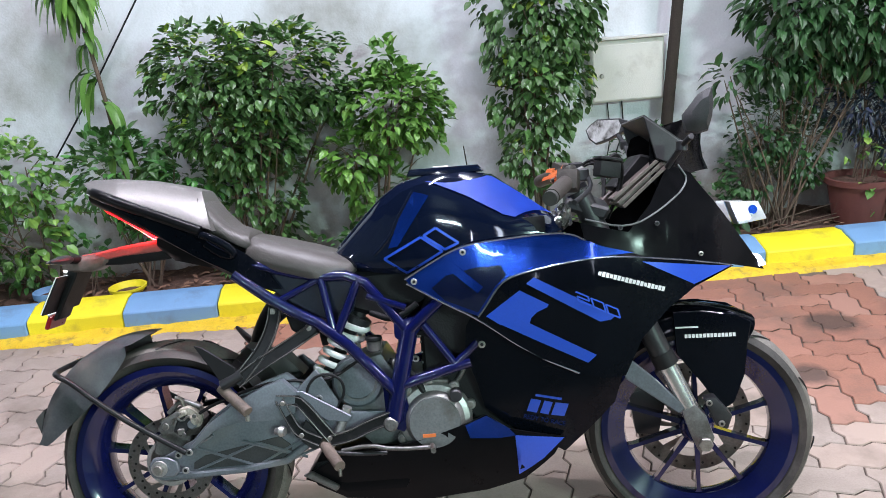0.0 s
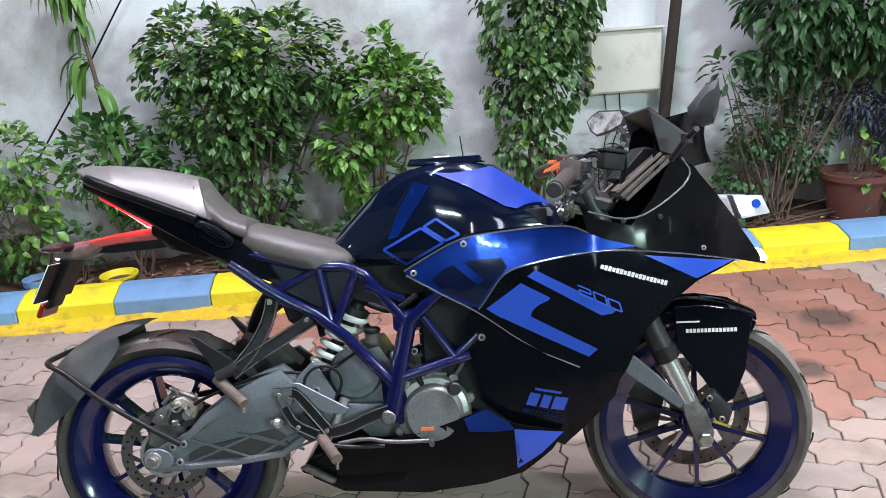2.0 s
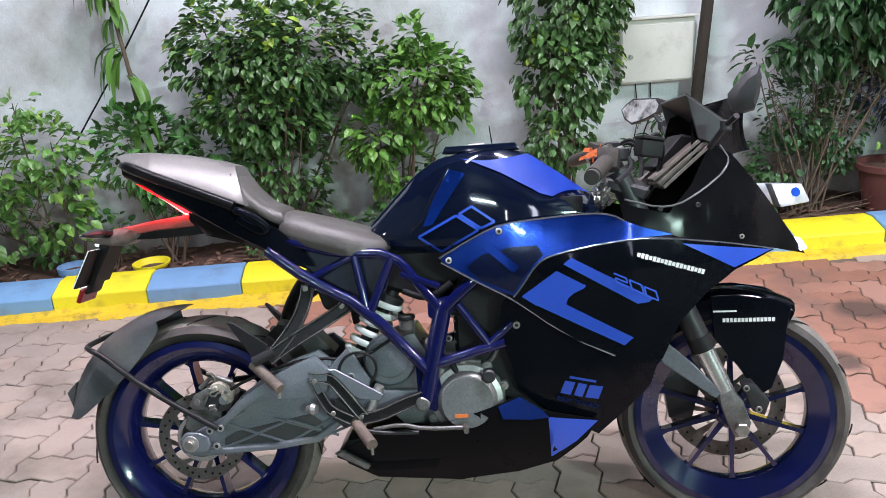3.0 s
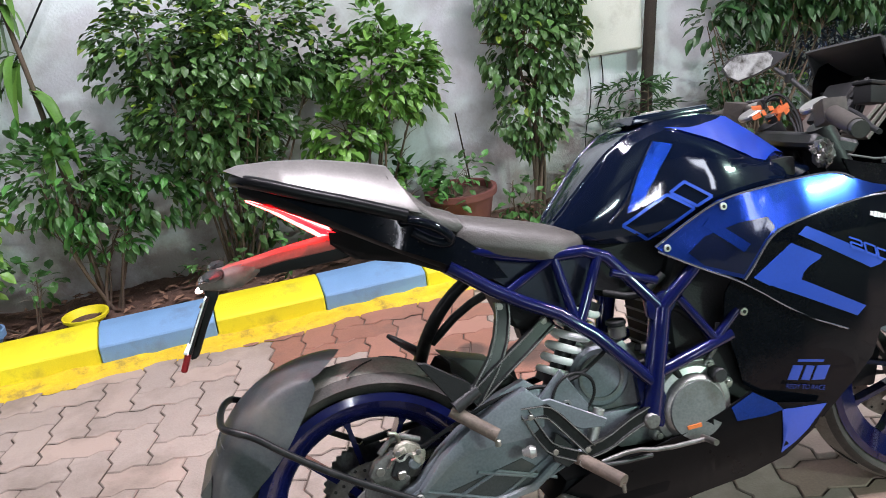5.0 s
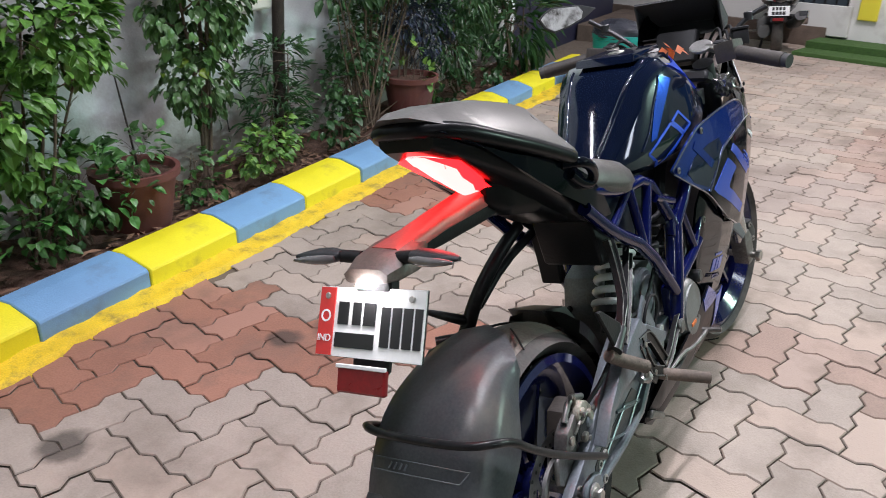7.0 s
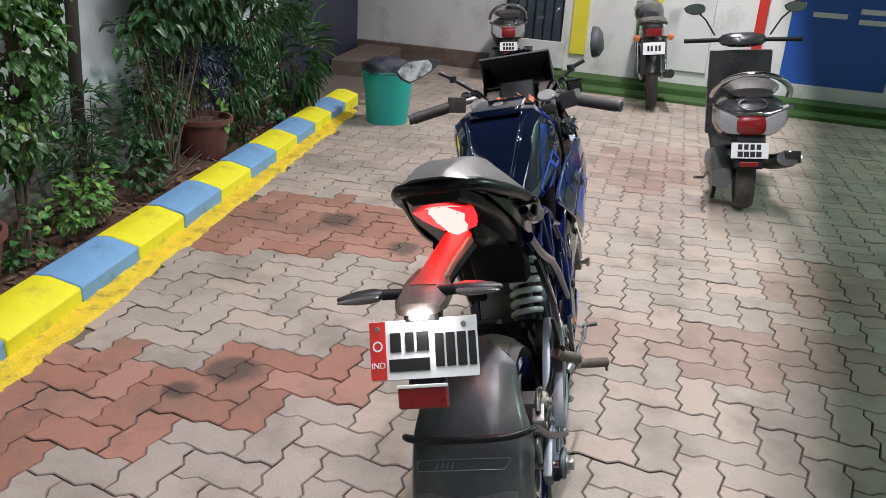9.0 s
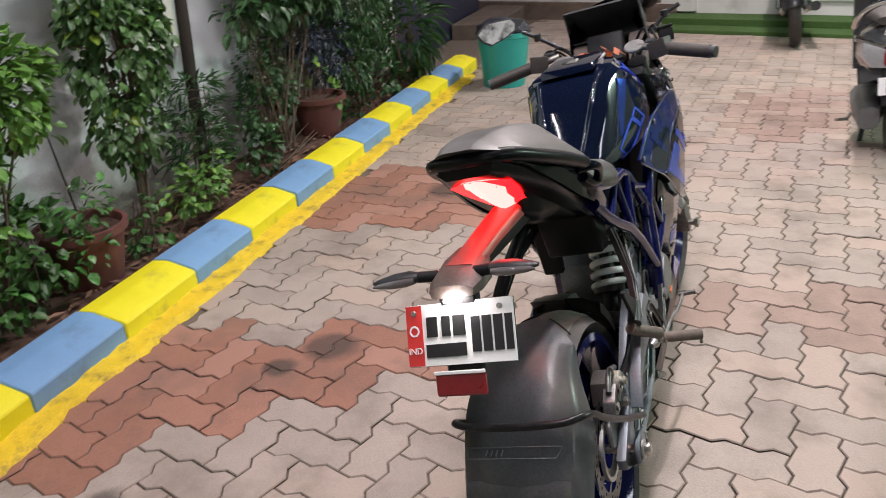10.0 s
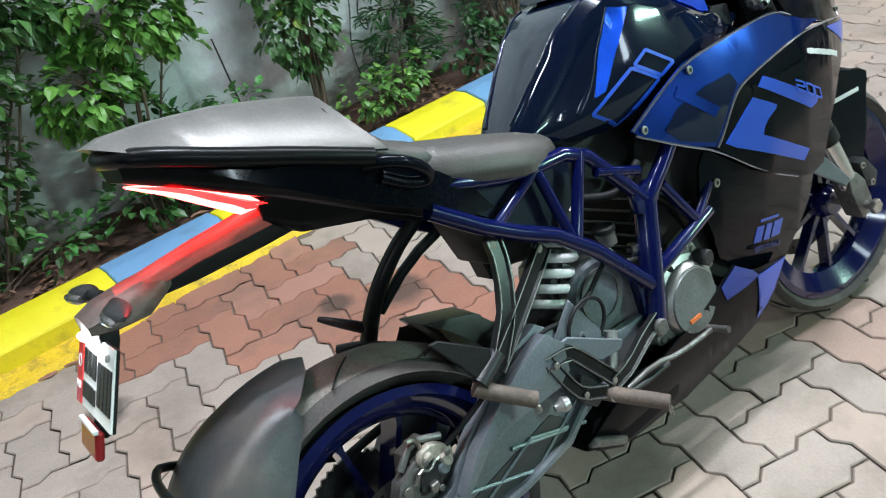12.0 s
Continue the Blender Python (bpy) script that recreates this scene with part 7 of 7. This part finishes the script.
tagged(ledge, "rough brown stone ledge below the white wall", "ledge", kind="structure")


def bin_bag(seed):
    bm = bmesh.new()
    bmesh.ops.create_uvsphere(bm, u_segments=28, v_segments=16, radius=1)
    for v in bm.verts:
        n = 1 + 0.22 * noise.noise(v.co * 2.6) + 0.10 * noise.noise(v.co * 7)
        v.co = Vector((v.co.x * 0.21 * n, v.co.y * 0.21 * n, 0.42 + v.co.z * (0.10 if v.co.z > 0 else 0.05) * n))
    return bm


dust = thing("dustbin", pose(5.12, 5.62, 0), "round teal plastic dustbin with a black bag", "dustbin")
part("bin_body", lathe([(0.165, 0.0), (0.205, 0.38), (0.212, 0.385), (0.214, 0.42), (0.203, 0.42), (0.158, 0.012), (0, 0.012), (0, 0)], 40, "z", closed=False), BIN_TEAL, dust, "teal plastic bin")
part("bin_bag", bin_bag(1), BLACK_BAG, dust, "crumpled black bin bag", sharp=1.5)


def loft_x(stations, n=12, power=2.6):
    """Rings along x: x, centre z, half-height, half-width; rounded squares."""
    rings = []
    for x, zc, hh, hw in stations:
        ring = []
        for k in range(n):
            a = 2 * math.pi * (k + 0.5) / n
            c, s = math.cos(a), math.sin(a)
            ring.append((x, hw * math.copysign(abs(c) ** (2 / power), c), zc + hh * math.copysign(abs(s) ** (2 / power), s)))
        rings.append(ring)
    return ring_skin(bmesh.new(), rings)


def small_wheel(parent, x, r, width, name):
    w = part(name, tyre(r, width, r * 0.68), RUBBER, parent, "black rubber tyre", m=pose(x, 0, r))
    part("rim", lathe([(r * 0.70, -width * 0.32), (r * 0.70, width * 0.32), (r * 0.30, width * 0.20), (0, width * 0.22), (0, -width * 0.22), (r * 0.30, -width * 0.20)], 28, closed=False), ENGINE_GREY, w)
    return w


def scooter(m, label):
    s = thing("scooter", m, label, "scooter")
    small_wheel(s, 0.0, 0.215, 0.095, "rear_wheel")
    small_wheel(s, 1.24, 0.215, 0.090, "front_wheel")
    part("tail_body", loft_x([(-0.20, 0.66, 0.06, 0.10), (-0.14, 0.66, 0.115, 0.165), (0.0, 0.63, 0.15, 0.185), (0.22, 0.60, 0.16, 0.18), (0.42, 0.52, 0.17, 0.15), (0.50, 0.46, 0.13, 0.10)], 16), GUNMETAL, s, "dark grey rear bodywork", sharp=0.9)
    part("seat", loft_x([(-0.13, 0.805, 0.030, 0.10), (-0.02, 0.825, 0.040, 0.135), (0.25, 0.800, 0.045, 0.145), (0.48, 0.775, 0.040, 0.12), (0.56, 0.765, 0.025, 0.07)], 14), SEAT_VINYL, s, "black vinyl seat", sharp=0.9)
    part("grab_rail", tube([(0.02, -0.190, 0.76), (-0.12, -0.180, 0.835), (-0.185, -0.110, 0.915), (-0.205, 0.0, 0.940), (-0.185, 0.110, 0.915), (-0.12, 0.180, 0.835), (0.02, 0.190, 0.76)], 0.016, 8, smooth=2), CHROME, s, "bright grab rail")
    tl = part("tail_lamp", loft_x([(-0.224, 0.608, 0.044, 0.062), (-0.205, 0.608, 0.062, 0.082), (-0.14, 0.612, 0.066, 0.09)], 12, 4), RED_PLASTIC, s, "red tail lamp", sharp=0.9)
    for side in (-1, 1):
        wing = [(side * y, z) for y, z in ((0.076, 0.548), (0.092, 0.655), (0.196, 0.712), (0.200, 0.630), (0.156, 0.560))]
        part("indicator", bevel(prism(wing[::side], 0.10, 0.205), 0.012, 2), DULL_LENS, s, "clear rear indicator", m=pose(0.006, 0, 0, 0, 0, 90) @ pose(0, 0, 0, 0, 0, side * 10))
    part("tail_garnish", bevel(prism([(-0.195, 0.718), (-0.088, 0.668), (0.088, 0.668), (0.195, 0.718), (0.190, 0.742), (0.085, 0.692), (-0.085, 0.692), (-0.190, 0.742)], 0.12, 0.205), 0.005), CHROME, s, "bright strip over the lamp", m=pose(0, 0, 0, 0, 0, 90))
    part("emblem_ring", lathe([(0.072, -0.004), (0.072, 0.004), (0.062, 0.004), (0.062, -0.004)], 28, "x"), CHROME, s, m=pose(-0.190, 0, 0.745, 0, 35, 0) @ Matrix.Diagonal((1, 1, 0.62, 1)))
    part("rear_mudguard", bevel(prism([(-0.15, 0.60), (-0.20, 0.54), (-0.255, 0.34), (-0.225, 0.33), (-0.12, 0.50)], -0.075, 0.075), 0.01), MATT_BLACK, s, "black rear mudguard")
    pl = part("number_plate", bevel(box(-0.003, 0.003, -0.090, 0.090, -0.050, 0.050), 0.001), WHITE, s, "white number plate", m=pose(-0.238, 0, 0.455, 0, 14, 0))
    for y in (-0.03, 0.0, 0.03, 0.06):
        part("text_bar", box(-0.005, -0.003, y - 0.011 - 0.012, y + 0.010 - 0.012, 0.006, 0.040), BLACK_INK, pl)
        part("text_bar", box(-0.005, -0.003, y - 0.011 - 0.016, y + 0.010 - 0.012, -0.040, -0.006), BLACK_INK, pl)
    part("reflector", box(-0.262, -0.250, -0.045, 0.045, 0.355, 0.385, 0.002), RED_PLASTIC, s)
    ex = part("muffler", tube([(-0.22, -0.185, 0.405), (-0.20, -0.185, 0.392), (0.12, -0.160, 0.290), (0.30, -0.110, 0.250)], 0.052, 16, smooth=1), SATIN_BLACK, s, "black muffler")
    part("heat_shield", bevel(prism([(-0.20, 0.450), (-0.235, 0.375), (0.06, 0.275), (0.09, 0.355)], -0.252, -0.170), 0.006), CHROME, ex, "bright heat shield")
    part("engine_case", loft_x([(-0.10, 0.23, 0.07, 0.05), (0.05, 0.24, 0.09, 0.07), (0.30, 0.26, 0.09, 0.08), (0.40, 0.27, 0.05, 0.05)], 12), ENGINE_GREY, s, "engine case", m=pose(0, 0.12, 0), sharp=0.9)
    part("kick_lever", tube([(0.05, 0.20, 0.22), (-0.12, 0.215, 0.24), (-0.16, 0.26, 0.25)], 0.010, 8), STEEL, s)
    part("foot_board", bevel(box(0.42, 0.98, -0.16, 0.16, 0.27, 0.32), 0.012), MATT_BLACK, s, "black foot board")
    part("front_apron", bevel(prism([(0.92, 0.30), (1.02, 0.30), (1.06, 0.60), (1.00, 0.95), (0.94, 0.95), (0.98, 0.60)], -0.185, 0.185), 0.02, 2), GUNMETAL, s, "dark grey front apron")
    part("front_fork", tube([(0.98, 0.0, 0.90), (1.24, 0.0, 0.215)], 0.028, 10), SATIN_BLACK, s)
    part("front_mudguard", arch(1.24, 0.215, lambda t: 0.245, 20, 160, lambda t: 0.065, lambda t: 0.05, 10), GUNMETAL, s, sharp=0.9)
    part("handlebar_cover", loft_x([(0.86, 1.02, 0.02, 0.06), (0.92, 1.03, 0.055, 0.14), (1.02, 1.02, 0.060, 0.13), (1.08, 1.00, 0.04, 0.08)], 14), GUNMETAL, s, "dark handlebar cover", sharp=0.9)
    for side in (-1, 1):
        part("grip", tube([(0.93, side * 0.14, 1.03), (0.88, side * 0.34, 1.03)], 0.017, 10), MATT_BLACK, s, "black grip")
        st = part("mirror_stalk", tube([(0.96, side * 0.16, 1.06), (0.98, side * 0.22, 1.18), (0.97, side * 0.27, 1.24)], 0.006, 6), SATIN_BLACK, s)
        mm = part("mirror", mirror_shell(0.065, 0.045, 0.03), SATIN_BLACK, s, m=pose(0.965, side * 0.29, 1.26))
        part("mirror_glass", mirror_shell(0.060, 0.040, 0.0016), MIRROR, mm, m=pose(-0.0012, 0, 0))
    part("centre_stand", tube([(0.22, 0.12, 0.20), (0.12, 0.15, 0.02)], 0.012, 8), SATIN_BLACK, s)
    return s


def commuter(m, label):
    s = thing("motorcycle", m, label, "motorcycle")
    small_wheel(s, 0.0, 0.300, 0.095, "rear_wheel")
    small_wheel(s, 1.26, 0.300, 0.085, "front_wheel")
    part("rear_mudguard", arch(0.0, 0.30, lambda t: 0.335, 70, 165, lambda t: 0.070, lambda t: 0.05, 12), GUNMETAL, s, "dark rear mudguard", sharp=0.9)
    part("tail_body", loft_x([(-0.26, 0.76, 0.035, 0.07), (-0.18, 0.76, 0.06, 0.10), (0.10, 0.72, 0.09, 0.12), (0.30, 0.68, 0.09, 0.10)], 14), GUNMETAL, s, "dark tail", sharp=0.9)
    part("seat", loft_x([(-0.20, 0.825, 0.03, 0.09), (0.0, 0.835, 0.04, 0.13), (0.35, 0.80, 0.045, 0.135), (0.50, 0.79, 0.03, 0.09)], 14), SEAT_VINYL, s, "black seat", sharp=0.9)
    part("grab_rail", tube([(0.05, -0.13, 0.80), (-0.20, -0.12, 0.83), (-0.29, 0.0, 0.84), (-0.20, 0.12, 0.83), (0.05, 0.13, 0.80)], 0.012, 8, smooth=2), SATIN_BLACK, s)
    part("tail_lamp", bevel(box(-0.300, -0.250, -0.070, 0.070, 0.715, 0.785), 0.012, 2), RED_PLASTIC, s, "red tail lamp")
    pl = part("number_plate", bevel(box(-0.003, 0.003, -0.10, 0.10, -0.055, 0.055), 0.001), WHITE, s, "white number plate", m=pose(-0.318, 0, 0.61, 0, 12, 0))
    for y in (-0.05, -0.02, 0.02, 0.05):
        part("text_bar", box(-0.005, -0.003, y - 0.010, y + 0.010, -0.025, 0.025), BLACK_INK, pl)
    for side in (-1, 1):
        part("indicator", disc(0.028, -0.03, 0.03, 14, (-0.24, side * 0.15, 0.70), "x", 0.01), ORANGE, s, "amber indicator")
        part("indicator_stalk", tube([(-0.22, side * 0.06, 0.71), (-0.24, side * 0.14, 0.70)], 0.008, 6), SATIN_BLACK, s)
        part("shock", tube([(0.04, side * 0.125, 0.34), (0.12, side * 0.125, 0.66)], 0.024, 10), CHROME, s)
        part("swing_arm", tube([(-0.02, side * 0.10, 0.30), (0.48, side * 0.10, 0.34)], 0.018, 8), STEEL, s)
        part("handlebar", tube([(0.86, side * 0.05, 1.0), (0.80, side * 0.34, 1.02)], 0.012, 8), CHROME, s)
        part("grip", tube([(0.82, side * 0.24, 1.015), (0.795, side * 0.36, 1.02)], 0.017, 10), MATT_BLACK, s)
        part("fork", tube([(0.92, side * 0.09, 0.98), (1.26, side * 0.09, 0.30)], 0.022, 10), CHROME, s)
        part("mirror_stalk", tube([(0.86, side * 0.18, 1.02), (0.88, side * 0.26, 1.18)], 0.006, 6), SATIN_BLACK, s)
        part("mirror", mirror_shell(0.060, 0.045, 0.03), SATIN_BLACK, s, m=pose(0.88, side * 0.30, 1.20))
    part("muffler", tube([(-0.22, -0.16, 0.36), (0.10, -0.155, 0.32), (0.45, -0.13, 0.27)], 0.042, 14), CHROME, s, "bright muffler")
    part("fuel_tank", loft_x([(0.42, 0.84, 0.05, 0.08), (0.52, 0.86, 0.10, 0.14), (0.75, 0.88, 0.11, 0.15), (0.92, 0.88, 0.06, 0.10)], 14), GUNMETAL, s, "dark fuel tank", sharp=0.9)
    part("engine", bevel(box(0.42, 0.75, -0.13, 0.13, 0.26, 0.62), 0.03, 2), ENGINE_GREY, s)
    part("headlamp", loft_x([(0.92, 0.92, 0.06, 0.06), (1.00, 0.92, 0.09, 0.09), (1.06, 0.92, 0.08, 0.08)], 16, 2), GUNMETAL, s, sharp=0.9)
    return s


scooter(pose(3.56, 3.10, 0.0, -6, 0, -8) @ Matrix.Diagonal((1, 1.10, 0.88, 1)), "dark grey scooter parked on its stand")
scooter(pose(7.75, 4.77, 0.0, -5, 0, 5) @ Matrix.Diagonal((1, 1.05, 0.90, 1)), "dark scooter parked before the white wall")
commuter(pose(6.75, 3.30, 0.0, -7, 0, -3), "dark commuter motorcycle parked on its side stand")

# -- unseen roofs added above the view to cut the lamps' light on the near half, and the plain walls that close it --
for x, y, top, turn in ((0.9, 4.232, 0.30, -15.6), (5.7, 3.29, 0.38, -15.6)):
    canopy = thing("canopy", pose(x, y, 4.2, 0, 0, turn), "unseen dark roof with a deep plate, added to cut the lamps", "canopy", kind="structure")
    part("fascia", box(-3.4 if x < 2 else -2.2, 3.6, -0.006, 0.006, -0.48, 0.35, 0.002), MATT_BLACK, canopy)
    part("roof_sheet", box(-6.5 if x < 2 else -1.0, 3.9 if x < 2 else 4.2, -8.6, -0.008, top, top + 0.04), DARK_SHEET, canopy)
# Unseen walls, added for reflections and bounced light.
for name, ends in (("wall_back", (-5.4, 9.4, -4.0, -3.8)), ("wall_left", (-5.4, -5.2, -3.8, 6.70))):
    w = part(name, box(*ends, -0.2, 4.3), GREY_RENDER)
    tagged(w, "plain grey rendered wall added out of view", "wall", kind="structure")
# ---- block paving ----
UNIT = 0.121


def paver_outline(grow):
    """Two units long, one wide; every unit of edge carries the same S, so that pavers lock in any turn."""
    corners = [(0, 0), (1, 0), (2, 0), (2, 1), (1, 1), (0, 1)]
    pts = []
    for i in range(6):
        a, b = Vector(corners[i]), Vector(corners[(i + 1) % 6])
        d = b - a
        nrm = Vector((d.y, -d.x))
        for t, o in ((0.0, 0.0), (0.36, 0.085), (0.64, -0.085)):
            pts.append((a + d * t + nrm * o) * UNIT)
    out = []
    n = len(pts)
    for i in range(n):
        p, q, r = pts[i - 1], pts[i], pts[(i + 1) % n]
        n1 = Vector(((q - p).y, -(q - p).x)).normalized()
        n2 = Vector(((r - q).y, -(r - q).x)).normalized()
        k = (n1 + n2)
        out.append(q + k / max(0.5, k.dot(n1)) * grow)
    return out


def paver_rings():
    return [[(p.x, p.y, z) for p in paver_outline(g)] for g, z in ((-0.0020, -0.02), (-0.0022, -0.004), (-0.0048, 0.0))]


PAVER_RINGS = paver_rings()


def paver_mesh(name, mat):
    bm = bmesh.new()
    rows = [[bm.verts.new(p) for p in ring] for ring in PAVER_RINGS[1:]]
    n = len(rows[0])
    for i in range(n):
        bm.faces.new((rows[0][i], rows[0][(i + 1) % n], rows[1][(i + 1) % n], rows[1][i]))
    bm.faces.new(rows[1])
    finish(bm, 0.3)
    me = bpy.data.meshes.new(name)
    bm.to_mesh(me), bm.free()
    me.materials.append(mat)
    return me


def paver_kind(x, y):
    """0 beige, 1 red, 2 faded red."""
    wob = 0.10 * noise.noise((x * 2.1, y * 2.1, 9.0))
    red = y > 4.75 and curve_at((4.75, 4.90, 5.15, 5.35, 5.50, 5.62, 5.75), (1.0, 0.90, 0.74, 0.60, 0.46, 0.22, 0.12), y) < x + 0.2 * wob < curve_at((4.75, 5.0, 5.2, 5.45, 6.0), (1.12, 1.28, 1.22, 1.03, 1.05), y)
    red |= abs(x - curve_at((4.7, 5.2, 5.9), (2.30, 2.55, 2.55), y) + wob) < curve_at((4.65, 4.85, 5.2, 5.9), (0.0, 0.22, 0.40, 0.44), y)
    if red:
        return 1
    pale = abs(x - curve_at((3.0, 3.6, 4.4), (1.62, 1.62, 1.48), y) + wob) < curve_at((2.85, 3.05, 4.2, 4.5), (0.0, 0.22, 0.20, 0.0), y)
    pale |= abs(x - 2.32 + wob) < curve_at((2.4, 2.6, 3.1, 3.3), (0.0, 0.30, 0.30, 0.0), y)
    pale |= abs(x - curve_at((3.2, 3.9), (4.5, 4.2), y) + wob) < curve_at((3.1, 3.3, 3.8, 4.0), (0.0, 0.6, 0.6, 0.0), y)
    return 2 if pale else 0


def herringbone(x0, x1, y0, y1):
    """Places of the pavers of a right-angled herringbone, turned a little to the kerb."""
    ct, st = math.cos(PAVE_TURN), math.sin(PAVE_TURN)
    reach = 75
    for i in range(-reach, reach):
        for j in range(-reach, reach):
            k = (i - j) % 4
            if k == 0:
                cells, turn = (i, j), 0
            elif k == 3:
                cells, turn = (i + 1, j), 1
            else:
                continue
            u, v = cells[0] * UNIT, cells[1] * UNIT
            cu, cv = (u + UNIT, v + UNIT / 2) if turn == 0 else (u - UNIT / 2, v + UNIT)
            x, y = 1.5 + ct * cu - st * cv, 4.0 + st * cu + ct * cv
            if x0 < x < x1 and y0 < y < y1:
                yield x, y, 1.5 + ct * u - st * v, 4.0 + st * u + ct * v, turn


paving = thing("paving", pose(0, 0, 0), "interlocking zigzag concrete block paving in beige and red", "paving", kind="structure")
PAVER_MATS = (PAVER_GREY, PAVER_RED, PAVER_FADED)
PAVER_MESHES = [paver_mesh(n, mat) for n, mat in zip(("paver_beige", "paver_red", "paver_faded"), PAVER_MATS)]
rest = {0: ([], []), 1: ([], []), 2: ([], [])}
count = 0
for cx, cy, px, py, turn in herringbone(-5.15, 8.9, -3.75, KERB_Y - 0.075):
    shade = paver_kind(cx, cy)
    m = pose(px, py, random.uniform(-0.0025, 0.001), random.uniform(-0.5, 0.5), random.uniform(-0.5, 0.5), math.degrees(PAVE_TURN) + 90 * turn)
    if -0.75 < cx < 1.9 and cy > 4.45 and count < 150 or -0.4 < cx < 2.0 and 3.2 < cy <= 4.45 and count < 300:
        ob = new("paver", PAVER_MESHES[shade])
        ob.parent, ob.matrix_basis = paving, m
        count += 1
    else:
        verts, faces = rest[shade]
        base, n = len(verts), len(PAVER_RINGS[0])
        for ring in PAVER_RINGS[1:]:
            verts += [tuple(m @ Vector(p)) for p in ring]
        faces += [(base + i, base + (i + 1) % n, base + n + (i + 1) % n, base + n + i) for i in range(n)]
        faces.append(tuple(range(base + n, base + 2 * n)))
for shade, (verts, faces) in rest.items():
    me = bpy.data.meshes.new("pavers_outer")
    me.from_pydata(verts, [], faces)
    me.materials.append(PAVER_MATS[shade])
    ob = new("outer_pavers", me)
    ob.parent = paving
    tagged(ob, ("beige block pavers", "red block pavers", "faded red block pavers")[shade], kind="stuff")
